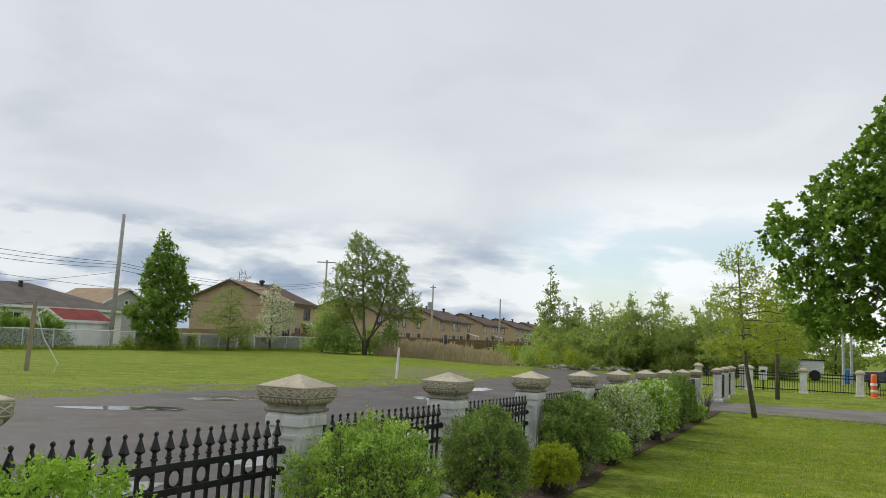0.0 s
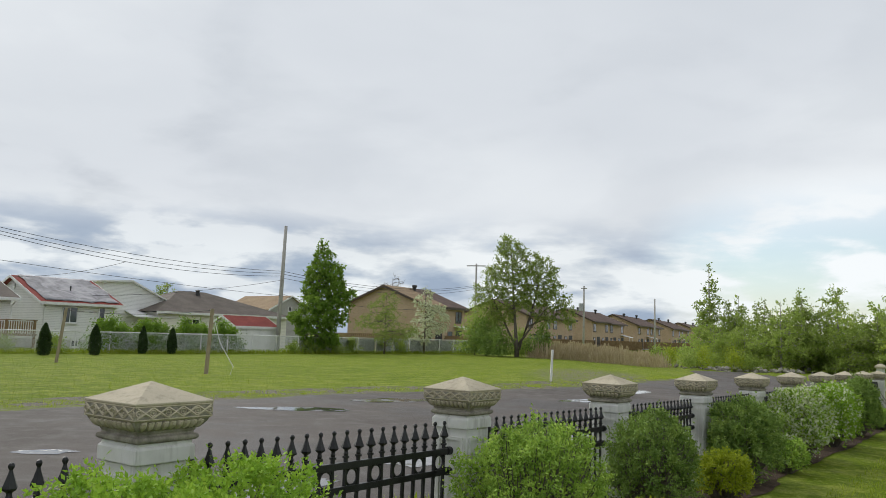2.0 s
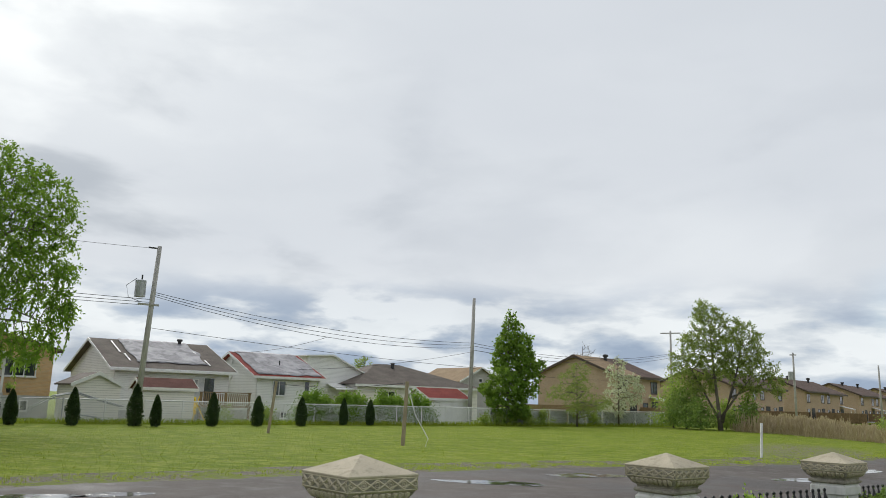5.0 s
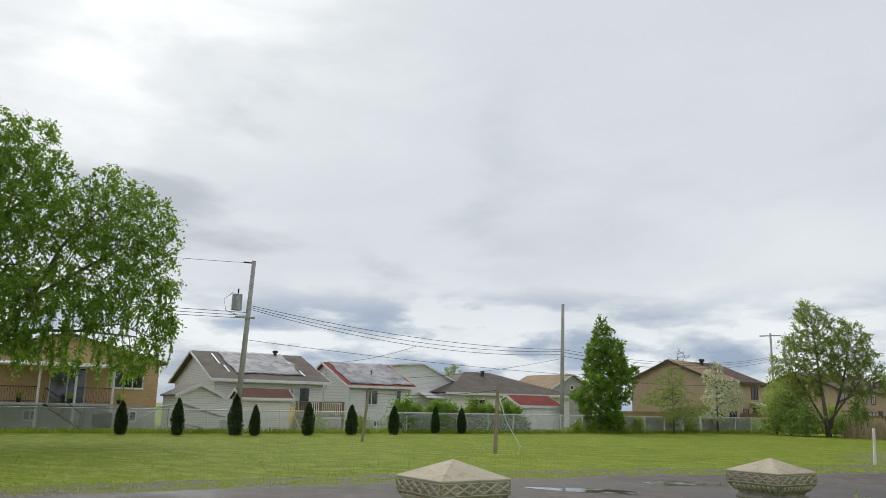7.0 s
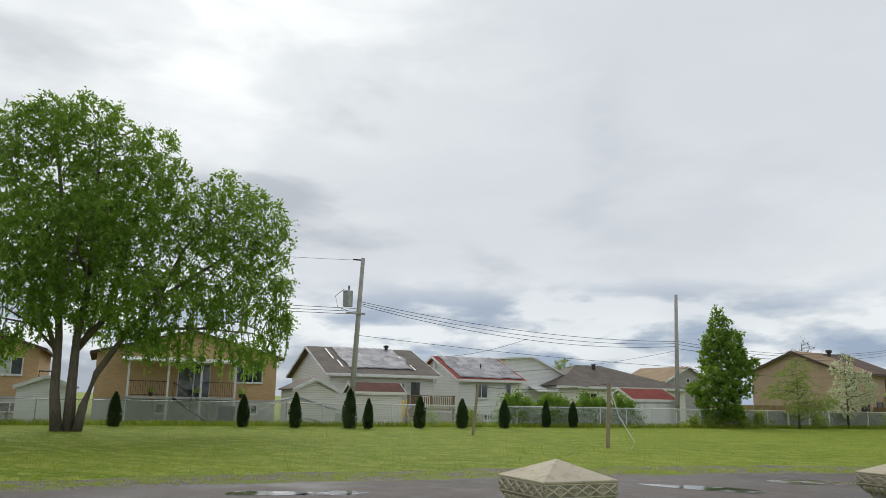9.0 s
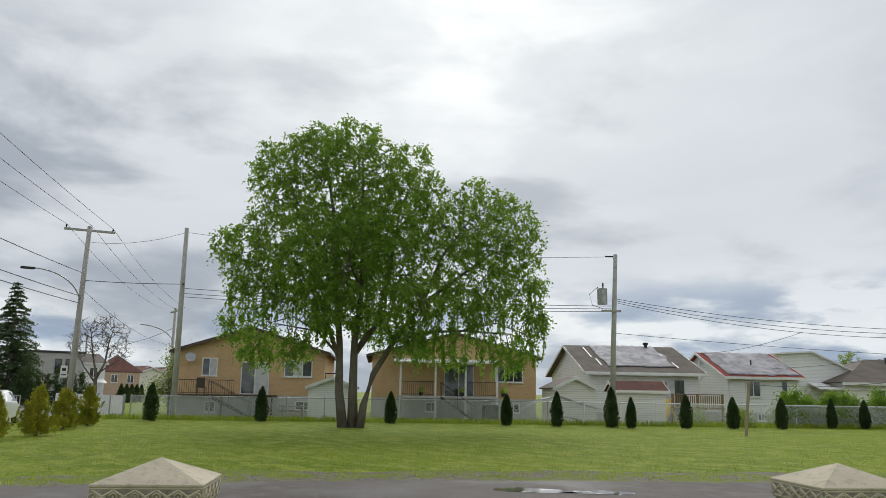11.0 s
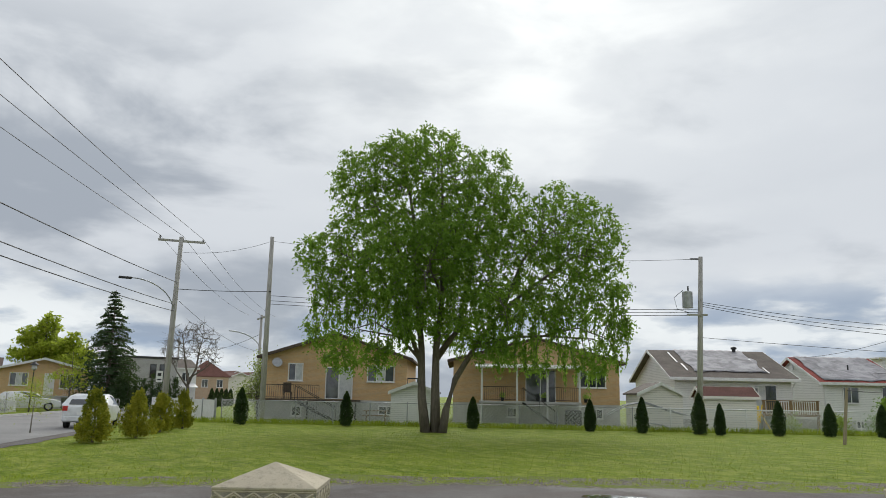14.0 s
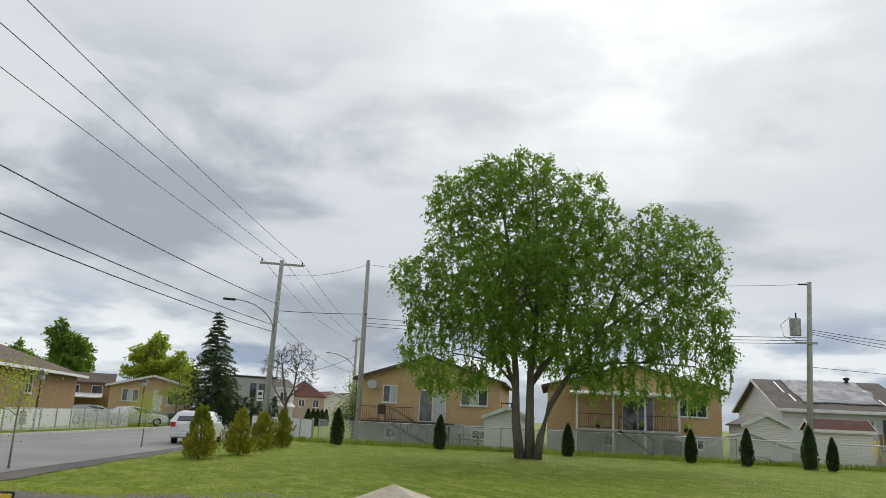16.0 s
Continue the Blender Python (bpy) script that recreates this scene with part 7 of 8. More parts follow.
for i in range(16):
    x, y = 31 + i * 5.0, 96 - i * 2.6 + 3 * math.sin(i)
    simple_tree("woodland_tree", x, y, 7.0 + 1.6 * math.sin(i * 1.7), 6.5, LEAF_WOOD, "green woodland tree at the far side", 200 + i, 0.19, 0.02, 0.7, 0.35, grown=dict(count=260, step=0.6, size=0.19, slim=0.6, shoots=3, leaves=5, reach=0.8, upright=0.2, low=0.06))
for i in range(8):
    simple_tree("woodland_tree", 36 + i * 4.2, 82 - i * 2.6 + 2 * math.sin(i * 2), 7.4 + 1.3 * math.sin(i * 2.3), 6.5, LEAF_WOOD, "green woodland tree beyond the yard", 260 + i, 0.15, 0.0, 0.7, 0.2, grown=dict(count=420, step=0.5, size=0.15, slim=0.6, shoots=3, leaves=6, reach=0.7, low=0.04, gather=0.1))
for i in range(7):
    simple_tree("undergrowth_bush", 4.6 + i * 1.1, 64 + 2.2 * math.sin(i * 2), 1.3 + 0.4 * math.sin(i * 3), 1.9, LEAF_SPRING if i % 2 else LEAF_WOOD, "low green bush at the lot's edge", 230 + i, 0.07, 0.0, 1.8, 0.3, limbs=6)
simple_tree("far_tree", 42, 150, 9, 12, LEAF_SPRING, "thin hazy tree in the distance", 240, 0.25, 0.3, 0.3, 0.3, grown=dict(count=260, step=0.8, size=0.2, shoots=2, leaves=4, reach=0.9, tip_r=0.03))

# young yellow-green trees by the drive, and the maple
yt = [(-0.2, 0, 2.2, 1.6, 1.6, 0.5), (0.5, 0, 2.9, 1.5, 1.5, 0.6), (-0.4, 0, 3.6, 1.2, 1.2, 0.6), (-0.3, 0.2, 4.4, 0.8, 0.8, 0.6), (-0.45, 0, 5.0, 0.5, 0.5, 0.4)]
grown_tree("young_tree", (9.55, 24.3, -0.46), yt, LEAF_SPRING, "thin young tree with airy yellow-green leaves", [([(0, 0, 0), (-0.25, 0, 1.6), (-0.4, 0, 3.2), (-0.5, 0, 5.1)], 0.085, 0.02)], count=800, step=0.21, size=0.040, slim=0.5, shoots=4, leaves=6, reach=0.32, droop=0.1, upright=0.1, up=0.05, low=0.3, tip_r=0.007, seed=250, leafy_to=4)
yt2 = [(0, 0, 2.4, 1.5, 1.5, 0.7), (0.1, 0, 3.3, 1.5, 1.5, 0.7), (0, 0, 4.2, 1.1, 1.1, 0.7), (0, 0, 5.0, 0.6, 0.6, 0.4)]
grown_tree("young_tree", (14.5, 34.4, -0.46), yt2, LEAF_SPRING, "thin young tree with airy yellow-green leaves", [([(0, 0, 0), (0, 0, 2.4), (0, 0, 4.8)], 0.10, 0.02)], count=700, step=0.22, size=0.05, slim=0.5, shoots=3, leaves=6, reach=0.34, droop=0.1, up=0.05, low=0.3, tip_r=0.008, seed=251, leafy_to=4)
mb = []
for r, dpt, z, rad, rz in ((-3.2, 0, 3.5, 0.9, 0.7), (-1.8, 0.2, 3.9, 1.3, 0.9), (-3.6, 0, 4.6, 0.9, 0.9), (-2.4, 0, 4.5, 1.5, 1.1), (-0.8, 0, 5.0, 2.0, 1.5), (-1.8, 0.1, 6.0, 1.2, 0.9), (-1.3, 0, 7.0, 0.9, 0.7),
                           (0.8, 0, 6.2, 2.1, 1.5), (2.4, 0, 4.8, 2.2, 1.7), (0.4, 0.4, 3.8, 1.6, 0.9), (0.6, 0, 7.4, 1.3, 0.9), (2.2, 0.5, 6.4, 1.6, 1.3), (-2.9, 0.3, 5.6, 0.8, 0.6),
                           (-3.0, 0.0, 2.95, 1.0, 0.6), (-1.6, 0.2, 2.85, 1.3, 0.6), (0.0, 0.2, 2.8, 1.4, 0.6)):
    mb.append((0.87 * r + 0.5 * dpt, -0.5 * r + 0.87 * dpt, z, rad, rad, rz))
grown_tree("maple_tree", (10.9, 15.3, -0.46), mb, LEAF_MAPLE, "full green maple with broad leaves", [([(0, 0, 0), (0.05, 0, 1.6), (0, 0, 3.5), (0, 0, 6.4)], 0.17, 0.03), ([(0, 0, 1.9), (-0.9, 0.5, 2.9), (-2.3, 1.3, 3.6)], 0.08, 0.02)], count=5200, step=0.22, size=0.050, slim=0.8, shoots=5, leaves=8, reach=0.26, droop=0.25, hang=0.25, upright=0.25, up=0.12, low=0.25, tip_r=0.009, seed=252, leafy_to=3, gather=0.25)

# second fence across the drive, with stone posts
QA, QB = Vector((13.7, 42.5)), Vector((25.2, 37.0))
qd = (QB - QA).normalized()
qang = math.degrees(math.atan2(qd.y, qd.x))
QL = (QB - QA).length
nq = 5
for i in range(nq + 1):
    p = QA + qd * (QL * i / nq)
    sp = thing("stone_post", pose(p.x, p.y, -0.47, 0, 0, qang), "plain pale stone fence post with a domed cap", "pillar", "stone posts across the drive")
    part("shaft", square_stack([(0.22, 0), (0.2, 0.1), (0.17, 0.12), (0.16, 1.1)]), PILLAR, sp, bevel=0.01)
    part("cap", square_stack([(0.21, 1.102), (0.23, 1.15), (0.23, 1.2), (0.16, 1.27), (0.05, 1.33)]), CAST, sp, bevel=0.01)
    if i < nq:
        L = QL / nq - 0.45
        c = p + qd * (QL / nq / 2)
        fp = thing("iron_fence_panel", pose(c.x, c.y, -0.46, 0, 0, qang), "plain black iron fence panel across the drive", "fence", "iron panels across the drive")
        for z in (0.18, 0.85, 1.0):
            part("rail", boxes((-L / 2, L / 2, -0.02, 0.02, z - 0.025, z + 0.025)), IRON, fp)
        me = mesh_of("picket", boxes((-0.011, 0.011, -0.011, 0.011, 0.08, 1.12)), IRON) if i == 0 else me
        for j in range(18):
            pk = new("picket", me)
            pk.parent, pk.location = fp, ((j + 0.5) / 18 * L - L / 2, 0, 0)
for (x, y) in ((20.95, 38.6),):
    dr = thing("safety_drum", pose(x, y, -0.46), "orange plastic traffic barrel with pale bands", "barrel")
    part("drum", turned([(0.28, 0), (0.28, 0.06), (0.15, 0.07), (0.13, 1.1), (0.1, 1.15), (0.05, 1.17)], 18), ORANGE, dr)
    for z in (0.3, 0.62):
        part("band", turned([(0.152, z), (0.153, z + 0.01), (0.151, z + 0.11)], 18), WHITE, dr)
sgn = thing("notice_board", pose(17.2, 42.6, -0.46, 0, 0, qang), "small white notice on a post", "sign")
part("post", bar([(0, 0, 0), (0, 0, 1.2)], 0.04, 8), DARK, sgn)
nb = part("board", boxes((-0.22, 0.22, -0.05, -0.042, 0.55, 1.25)), WHITE, sgn)
part("notice_bar", boxes((-0.12, 0.12, -0.055, -0.0505, 0.98, 1.08)), DARK, nb)


# ---- vehicles ----
def car(m, lab, paint, L=4.3, W=1.7, H=1.46, truck=False, name="parked_car"):
    root = thing(name, m, lab, "car")
    if truck:
        body = [(-L / 2, 0.45), (L / 2, 0.45), (L / 2, 0.95), (L / 2 - 0.1, 1.05), (L * 0.22, 1.1), (L * 0.1, 1.72), (-L * 0.12, 1.75), (-L * 0.15, 1.12), (-L / 2, 1.1)]
    else:
        body = [(-L / 2, 0.32), (-L / 2 + 0.1, 0.25), (L / 2 - 0.1, 0.25), (L / 2, 0.4), (L / 2 - 0.02, 0.68), (L / 2 - 0.35, 0.80), (L * 0.24, 0.92), (L * 0.08, H - 0.06), (-L * 0.12, H), (-L * 0.36, H - 0.06), (-L / 2 + 0.12, 0.98), (-L / 2, 0.9)]
    bm = extrude_profile(body, -W / 2, W / 2)
    for v in bm.verts:
        if v.co.z > 1.0:
            v.co.y *= 0.82
    part("body", bm, paint, root, bevel=0.06, smooth=False)
    if truck:
        glass = [(L * 0.20, 1.12), (L * 0.1, 1.68), (-L * 0.11, 1.70), (-L * 0.13, 1.14)]
        yy = W / 2 * 0.84
    else:
        glass = [(L * 0.215, 0.95), (L * 0.075, H - 0.12), (-L * 0.12, H - 0.07), (-L * 0.345, H - 0.13), (-L * 0.40, 1.0)]
        yy = W / 2 * 0.93
    for sy in (-1, 1):
        bm = extrude_profile(glass, -0.012, 0.012)
        for v in bm.verts:
            t = (v.co.z - 0.95) / 0.5
            v.co.y += sy * (W / 2 * (1 - 0.18 * (1 if v.co.z > 1.0 else 0)) + 0.006 - 0.0 * t)
        part("side_window", bm, GLASS, root)
    if not truck:
        part("rear_window", slab((-L / 2 + 0.10, -W * 0.36, 1.0), (-L / 2 + 0.10, W * 0.36, 1.0), (-L * 0.365, W * 0.33, H - 0.10), (-L * 0.365, -W * 0.33, H - 0.10), 0.02), GLASS, root)
        part("windscreen", slab((L * 0.25, -W * 0.36, 0.93), (L * 0.25, W * 0.36, 0.93), (L * 0.092, W * 0.33, H - 0.08), (L * 0.092, -W * 0.33, H - 0.08), 0.02), GLASS, root)
        for sy in (-1, 1):
            part("tail_light", boxes((-L / 2 - 0.02, -L / 2 + 0.05, sy * W * 0.43 - 0.1, sy * W * 0.43 + 0.1, 0.72, 0.92)), LAMP_RED, root)
            part("headlight", boxes((L / 2 - 0.1, L / 2 + 0.01, sy * W * 0.38 - 0.15, sy * W * 0.38 + 0.15, 0.6, 0.72)), GLASS, root)
        part("number_plate", boxes((-L / 2 - 0.025, -L / 2 - 0.005, -0.26, 0.26, 0.55, 0.68)), WHITE, root)
        part("bumper", boxes((-L / 2 - 0.04, -L / 2 + 0.08, -W / 2 + 0.05, W / 2 - 0.05, 0.3, 0.5)), paint, root, bevel=0.03)
    for sx in (-0.31 * L, 0.31 * L):
        for sy in (-1, 1):
            wh = part("wheel", bar([(sx, sy * (W / 2 - 0.17), 0.32), (sx, sy * (W / 2 + 0.015), 0.32)], 0.32, 18), TYRE, root)
            part("rim", bar([(sx, sy * (W / 2 + 0.0), 0.32), (sx, sy * (W / 2 + 0.025), 0.32)], 0.2, 14), GALV, wh)
    return root


car(pose(-38.4, 1.70, 0.02, 0, 0, 168), "small white parked hatchback seen from behind", CAR_WHITE, 4.3, 1.7, 1.42)
car(pose(-65.9, -1.5, 0.02, 0, 0, 90), "white saloon parked in a driveway", CAR_WHITE, 4.4, 1.75, 1.4)
car(pose(-63.6, -4.4, 0.02, 0, 0, 95), "grey car parked behind a fence", GALV, 4.2, 1.7, 1.4)
car(pose(27.5, 47.2, -0.44, 0, 0, 152), "dark pickup truck parked beyond the fence", CAR_BLUE, 5.4, 1.95, 1.8, True, "pickup_truck")
bb = thing("blue_bin", pose(28.6, 56.2, -0.45), "blue plastic bin beyond the fence", "bin")
part("body", boxes((-0.25, 0.25, -0.25, 0.25, 0.0, 1.0)), BLUE, bb, bevel=0.05)
for x in (26.7, 27.25):
    fp = thing("metal_pole", pose(x, 52.9, -0.45), "thin pale metal pole", "pole", "poles by the truck")
    part("shaft", bar([(0, 0, 0), (0, 0, 4.4)], 0.09, 8), GALV, fp)
    part("cap", turned([(0.1, 4.4), (0.11, 4.45), (0.02, 4.5)], 8), GALV, fp)
tr = thing("white_trailer", pose(25.3, 61.0, -0.45, 0, 0, -22), "small white trailer half hidden by trees", "trailer")
part("body", boxes((0.2, 3.6, 0, 2.2, 0.5, 1.5)), SIDING, tr, bevel=0.05)
part("roof", boxes((0.1, 3.7, -0.1, 2.3, 1.502, 1.6)), DARK, tr)
for x in (0.8, 3.0):
    part("wheel", bar([(x, -0.05, 0.4), (x, 0.3, 0.4)], 0.4, 14), TYRE, tr)

# ---- across the street ----
hL = thing("brown_brick_house", pose(-43.0, -8.4, 0, 0, 0, 170.5), "large brown brick house with brown hip roof", "house")
part("foundation", boxes((0, 17, 0, 9, 0, 1.08)), WHITE, hL)
part("wall", boxes((0.02, 16.98, 0.02, 8.98, 1.082, 3.4)), BRICK_BROWN, hL)
bm = bmesh.new()
vv = [bm.verts.new(p) for p in ((-0.5, -0.5, 3.35), (17.5, -0.5, 3.35), (17.5, 9.5, 3.35), (-0.5, 9.5, 3.35), (4.5, 4.5, 5.2), (12.5, 4.5, 5.2))]
for f in ((0, 1, 5, 4), (1, 2, 5), (2, 3, 4, 5), (3, 0, 4), (3, 2, 1, 0)):
    bm.faces.new([vv[i] for i in f])
bmesh.ops.recalc_face_normals(bm, faces=bm.faces)
part("roof", bm, SHINGLE_BROWN, hL)
part("gutter", boxes((-0.5, 17.5, -0.6, -0.502, 3.2, 3.36)), WHITE, hL)
window(hL, 7.2, 0.02, 2.0, 1.1, 1.0, 2)
window(hL, 7.0, 0, 0.2, 1.2, 0.75, 1)
part("roof_vent", turned([(0.22, 4.8), (0.22, 5.7), (0.35, 5.72), (0.35, 5.95)], 12), DARK, hL).matrix_basis = pose(10.0, 4, -0.3)
lf = thing("wire_fence", pose(-45.5, -6.6, 0, 0, 0, 163.5), "galvanised wire fence with posts before a house", "fence")
for i in range(9):
    part("post", bar([(i * 2 - 2, 0, 0), (i * 2 - 2, 0, 1.3)], 0.04, 8), GALV, lf)
    part("mesh_panel", boxes((i * 2 - 1.95, i * 2 - 0.05, -0.003, 0.003, 0.05, 1.2)), LINK, lf)
hM = thing("brown_house", pose(-86, -10.5, 0, 0, 0, 92), "distant brown house with a carport", "house")
part("wall", boxes((0, 5.6, 0, 8, 0, 3.5)), BRICK_BROWN, hM)
part("roof", slab((-0.4, -0.4, 3.55), (6.0, -0.4, 3.55), (6.0, 4, 4.6), (-0.4, 4, 4.6), 0.15), SHINGLE_BROWN, hM)
window(hM, 2.4, 0, 2.4, 0.7, 0.8, 1)
window(hM, 4.4, 0, 2.4, 0.9, 0.8, 1)
part("carport_roof", slab((0, -3.0, 2.1), (5, -3.0, 2.1), (5, -0.002, 2.5), (0, -0.002, 2.5), 0.1), WHITE, hM)
for x in (0.1, 2.4):
    part("carport_post", boxes((x - 0.06, x + 0.06, -2.95, -2.83, 0, 2.0)), WHITE, hM)
hY = thing("yellow_brick_house", pose(-74.9, -4.3, 0, 0, 0, 92), "pale yellow brick house with gable, steps and porch", "house")
part("foundation", boxes((0, 7, 0, 9, 0, 1.05)), WHITE, hY)
part("wall", wall_shell(7, 9, 1.052, 3.2, 4.1, False), BRICK_TAN, hY)
gable_roof(hY, 7, 9, 3.2, 4.1, SHINGLE_TAN, WHITE, False, 0.4)
window(hY, 1.7, 0, 1.9, 1.3, 0.95, 3, curtain=True)
window(hY, 5.6, 0, 1.7, 1.5, 1.1, 3)
part("door", boxes((3.6, 4.4, -0.05, 0, 1.1, 2.9)), WHITE, hY)
part("porch", boxes((3.2, 6.8, -1.4, -0.002, 0.9, 1.05)), STUCCO, hY)
railing(hY, 5.1, 6.8, -1.35, 1.05, 0.8, 0.2, WHITE)
railing(hY, 3.2, 3.9, -1.35, 1.05, 0.8, 0.2, WHITE)
for i in range(5):
    part("step", boxes((4.0, 5.0, -1.7 - i * 0.28, -1.42 - i * 0.28, 0, 0.85 - i * 0.17)), STUCCO, hY)
bl = thing("white_railing_fence", pose(-67.0, 1.2, 0, 0, 0, 92), "low white railing fence by the drive", "fence")
railing(bl, 0, 3.6, 0, 0, 0.95, 0.22, WHITE, "fence_rail", 0.04)

def conifer(x, y, h, w, lab, seed):
    rng = np.random.default_rng(seed)
    root = thing("spruce_tree", pose(x, y, 0), lab, "spruce")
    pts = []
    bm = bar([(0, 0, 0), (0, 0, h * 0.98)], [h * 0.018, 0.02], 8)
    lvl = 0.06 * h
    while lvl < h * 0.98:
        f = lvl / h
        reach = w / 2 * (1 - f) ** 0.85 + 0.1
        for k in range(int(8 + 6 * (1 - f))):
            a = rng.uniform(0, math.tau)
            L = reach * rng.uniform(0.7, 1.12)
            m = int(40 * L) + 14
            q = rng.uniform(0.15, 1, m)
            c = np.stack([np.cos(a) * L * q, np.sin(a) * L * q, lvl + 0.10 * L * np.sin(q * 3) - 0.18 * L * q ** 2], 1)
            pts.append(c + rng.normal(size=(m, 3)) * np.array([0.10, 0.10, 0.06]) * (1.2 - 0.6 * f))
            tube(bm, [(0, 0, lvl), (math.cos(a) * L * 0.9, math.sin(a) * L * 0.9, lvl - 0.1 * L)], [0.03, 0.008], 4)
        lvl += h * 0.032
    part("trunk", bm, BARK, root)
    ob = new("crown", quads("crown", leaf_quads(np.concatenate(pts), rng, 0.11, 0.35, 0.2), LEAF_SPRUCE))
    ob.parent = root


conifer(-71.8, 4.1, 10.2, 6.6, "tall dark green spruce across the street", 301)
simple_tree("far_tree", -95, -1.2, 9.6, 7.6, LEAF_SPRING, "rounded yellow-green tree behind the houses", 302, 0.2, 0.25, 1.8, 0.3, grown=dict(count=1500, step=0.4, gather=0.15, size=0.16, slim=0.6, shoots=3, leaves=6, reach=0.6, up=0.2, tip_r=0.016, leafy_to=4))
simple_tree("far_tree", -93, 1.8, 7.6, 6.0, LEAF_SPRING, "rounded yellow-green tree behind the houses", 303, 0.2, 0.2, 1.8, 0.3, grown=dict(count=1500, step=0.4, gather=0.15, size=0.16, slim=0.6, shoots=3, leaves=6, reach=0.6, up=0.2, tip_r=0.016, leafy_to=4))
simple_tree("far_tree", -109, -12.5, 11.4, 8.5, LEAF_POPLAR, "broad dark green tree behind the brick house", 304, 0.22, 0.3, 1.8, 0.25, grown=dict(count=1500, step=0.4, gather=0.15, size=0.17, slim=0.6, shoots=3, leaves=6, reach=0.6, up=0.2, tip_r=0.016, leafy_to=4))
simple_tree("far_tree", -112, -17.5, 8.8, 7.0, LEAF_POPLAR, "broad dark green tree behind the brick house", 308, 0.22, 0.3, 1.8, 0.25, grown=dict(count=1500, step=0.4, gather=0.15, size=0.17, slim=0.6, shoots=3, leaves=6, reach=0.6, up=0.2, tip_r=0.016, leafy_to=4))
simple_tree("young_street_tree", -68.0, 1.2, 4.6, 3.4, LEAF_SPRING, "small bright green street tree", 305, 0.1, 0.3, 0.9, 0.5, grown=dict(count=200, step=0.35, size=0.09, shoots=2, leaves=5, reach=0.5, upright=0.5, up=0.5))
bare_blobs = [(0, 0, 6.6, 2.2, 2.9, 2.4), (0, -1.8, 5.6, 1.5, 1.6, 1.7), (0, 1.9, 5.4, 1.5, 1.7, 1.7), (0, 0.4, 7.8, 1.4, 1.5, 1.2)]
bare_stems = [([(0, 0, 0), (0, 0.05, 1.4), (0, 0.0, 2.8), (0, -0.5, 5.0), (0.1, -0.9, 7.4)], 0.24, 0.04), ([(0, 0, 2.4), (0.1, 0.7, 4.0), (0.1, 0.9, 6.0), (0, 1.3, 7.6)], 0.16, 0.03), ([(0, 0.02, 2.0), (0.1, -1.2, 3.6), (0.1, -2.2, 5.6)], 0.11, 0.02), ([(0, 0, 2.9), (0.1, 1.8, 4.2), (0.2, 2.9, 5.6)], 0.10, 0.02)]
grown_tree("bare_tree", (-85.0, 12.5, 0), bare_blobs, LEAF_SPRING, "leafless grey tree with fine spreading branches", bare_stems, count=620, step=0.42, leaves=0, shoots=3, reach=0.75, up=0.25, low=0.35, tip_r=0.016, seed=306, leafy_to=4)
simple_tree("blossom_tree", -55.5, 13.0, 4.2, 3.2, LEAF_WILLOW, "small tree with pale blossom by the bungalow", 307, 0.08, 0.15, 1.3, 0.3, extra=(BLOSSOM, 0.25, 0.06))
for i in range(8):
    x, y = -69.7 + 0.3 * (i % 2), 4.9 + i * 0.62
    simple_tree("hedge_cedar", x, y, 2.6 + 0.2 * math.sin(i * 2), 1.1, LEAF_CEDAR, "tall clipped dark green hedge cedar", 310 + i, 0.08, 0.0, 3.5, 0.2, limbs=4, spread=0.12, per=16)
hG = thing("modern_grey_house", pose(-99.6, 7.2, 0, 0, 0, 96), "modern flat-roofed grey house", "house")
part("wall", boxes((0, 6.2, 0, 9, 0, 5.4)), SIDING_GREY, hG)
part("parapet", boxes((-0.1, 6.3, -0.1, 9.1, 5.402, 5.65)), DARK, hG)
for x in (3.4, 4.5):
    window(hG, x, 0, 3.2, 0.6, 1.5, 1, DARK)
hW = thing("white_gable_house", pose(-107.2, 12.7, 0, 0, 0, 98), "white two-storey house with brown roof", "house")
part("wall", wall_shell(4.2, 8, 0, 4.6, 5.8, True), SIDING, hW)
gable_roof(hW, 4.2, 8, 4.6, 5.8, SHINGLE_GREY, WHITE, True, 0.3)
window(hW, 2.8, 0, 2.9, 0.9, 1.1, 2)
part("porch_roof", slab((0.5, -1.8, 2.2), (4.0, -1.8, 2.2), (4.0, -0.002, 2.7), (0.5, -0.002, 2.7), 0.1), WHITE, hW)
hP = thing("pyramid_roof_house", pose(-128.4, 19.9, 0, 0, 0, 98), "tan house with a steep brown pyramid roof", "house")
part("wall", boxes((0, 5.4, 0, 6, 0, 4.0)), BRICK_ROW, hP)
part("roof", square_stack([(3.1, 3.95), (3.1, 4.05), (0.1, 6.6)]), SHINGLE_MAROON, hP).matrix_basis = pose(2.7, 3, 0)
window(hP, 1.6, 0, 2.4, 0.9, 1.1, 2)
window(hP, 4.0, 0, 2.4, 0.9, 1.1, 2)
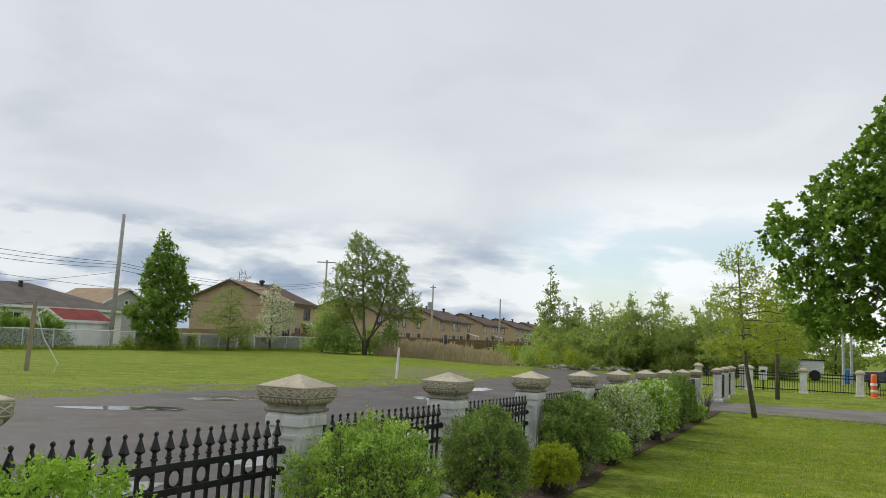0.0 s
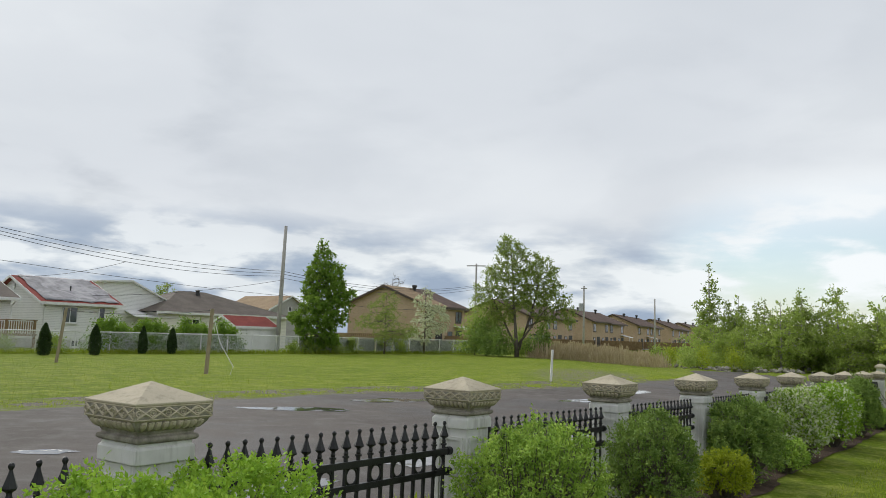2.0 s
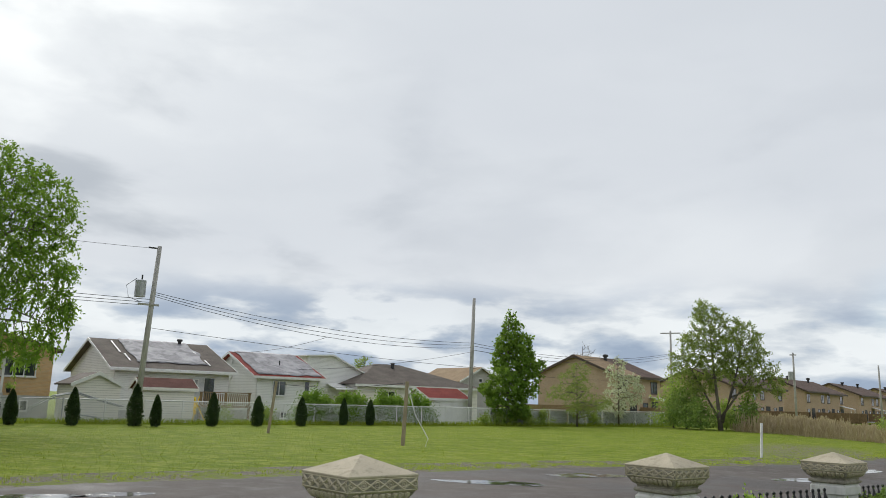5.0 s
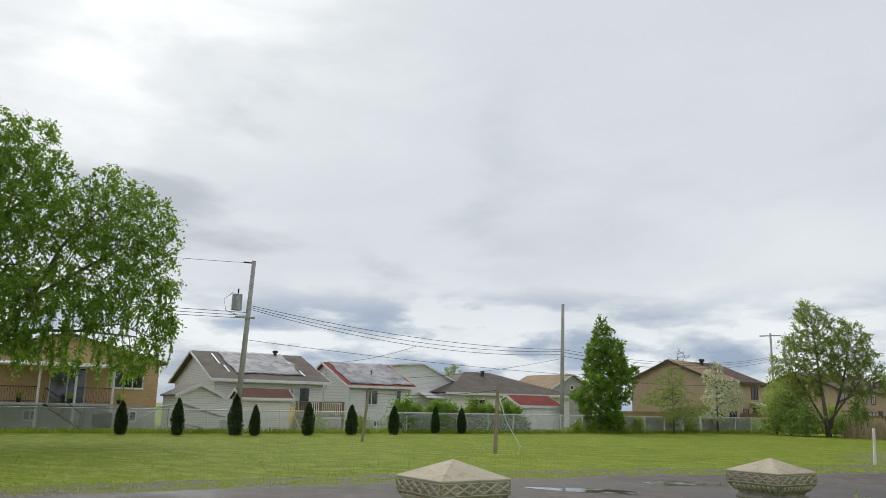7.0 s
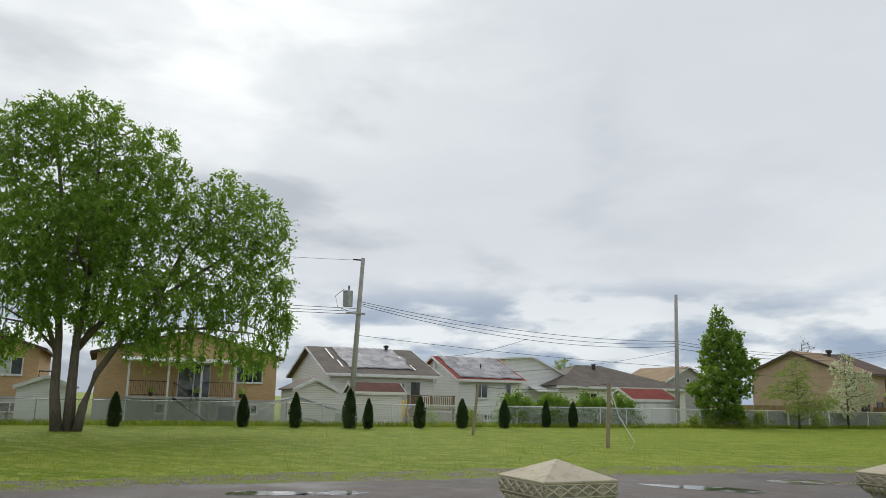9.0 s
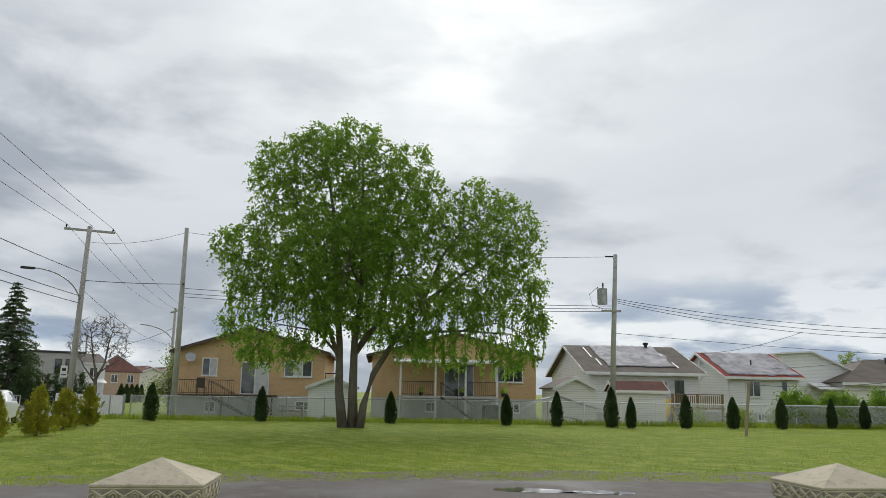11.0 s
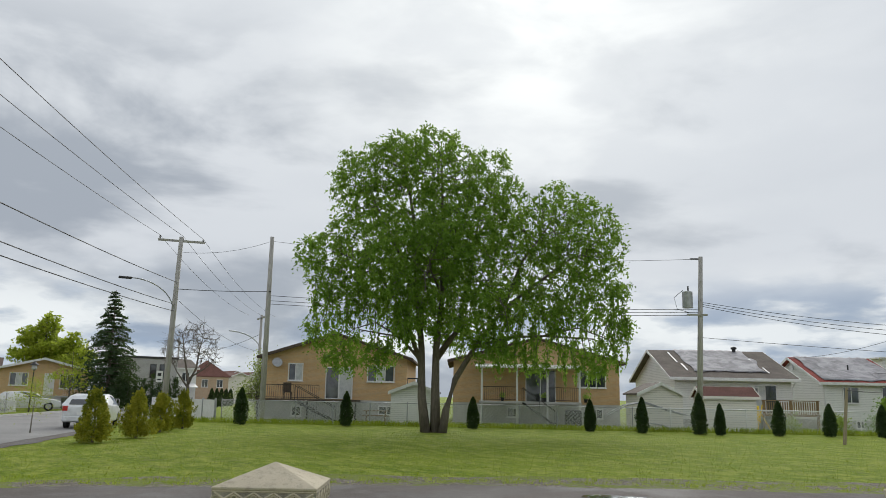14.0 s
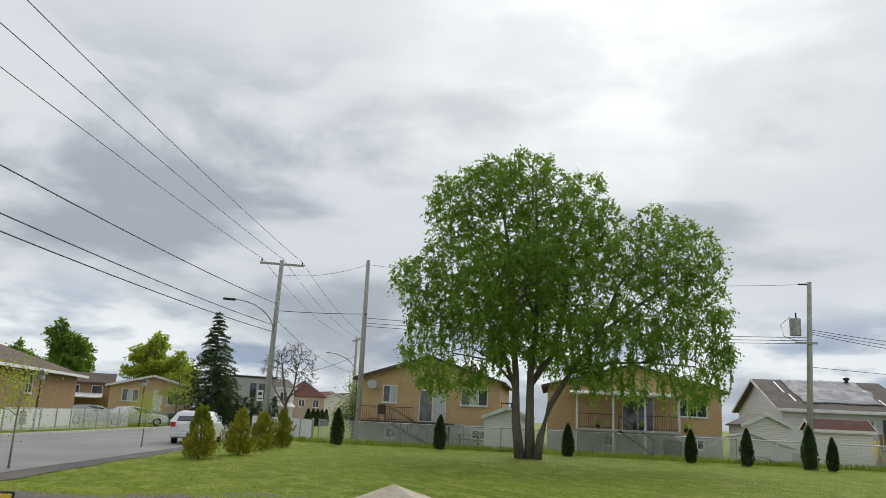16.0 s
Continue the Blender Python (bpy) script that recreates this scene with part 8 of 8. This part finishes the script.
for i in range(6):
    hq = thing("distant_house", pose(-140 - i * 6, 26 + 3 * (i % 2) + i * 0.9, 0, 0, 0, 98), "distant white and brick house", "house", "distant houses")
    part("wall", wall_shell(7, 7, 0, 3.6, 5.0 + 0.3 * (i % 3), False), SIDING if i % 2 else SIDING_CREAM, hq)
    gable_roof(hq, 7, 7, 3.6, 5.0 + 0.3 * (i % 3), SHINGLE_MAROON, WHITE, False, 0.3)
for i in range(5):
    cedar(-88 - i * 2.0, 15.5 + i * 0.9, 2.0, 0.9, 330 + i)


def street_lamp(x, y, h, lean, lab, seed):
    root = thing("street_lamp", pose(x, y, 0.0), lab, "lamp post", "lamp posts on the verge")
    part("post", bar([(0, 0, 0), (lean * 0.5, lean * 0.5, h * 0.5), (lean, lean, h)], [0.06, 0.045, 0.04], 10), DARK, root)
    part("lantern", turned([(0.09, 0), (0.2, 0.08), (0.17, 0.34), (0.19, 0.36)], 10), GALV, root, "pale lantern body").matrix_basis = pose(lean, lean, h)
    part("hood", turned([(0.32, 0.36), (0.3, 0.39), (0.1, 0.55), (0.03, 0.62)], 12), DARK, root).matrix_basis = pose(lean, lean, h)


street_lamp(-47.4, -6.3, 2.6, 0.05, "black lamp post with pointed hood", 1)
street_lamp(-63.2, -1.35, 2.9, 0.05, "black lamp post with pointed hood", 2)
for i, (x, y, h, l) in enumerate(((-21.3, -3.3, 2.5, 0.35), (-33.0, -0.6, 1.9, 0.15))):
    simple_tree("sapling", x, y, h, 1.2, LEAF_SPRING, "thin leaning sapling with few leaves", 340 + i, 0.03, 0.55, 0.05, 0.2, BARK_PALE, limbs=14, r=0.028, lean=l, limb_r=0.012)
lawn_sign = thing("yellow_marker", pose(-9.9, -1.78, 0), "yellow plastic marker board by the lawn", "marker")
part("backing", boxes((-0.03, 0.02, -0.27, 0.27, 0.28, 0.64)), DARK, lawn_sign, "dark rim of the marker", bevel=0.02)
part("board", boxes((0.022, 0.04, -0.245, 0.245, 0.305, 0.615)), YELLOW, lawn_sign, bevel=0.008)
part("foot", boxes((-0.03, 0.02, -0.03, 0.03, 0.0, 0.278)), DARK, lawn_sign)
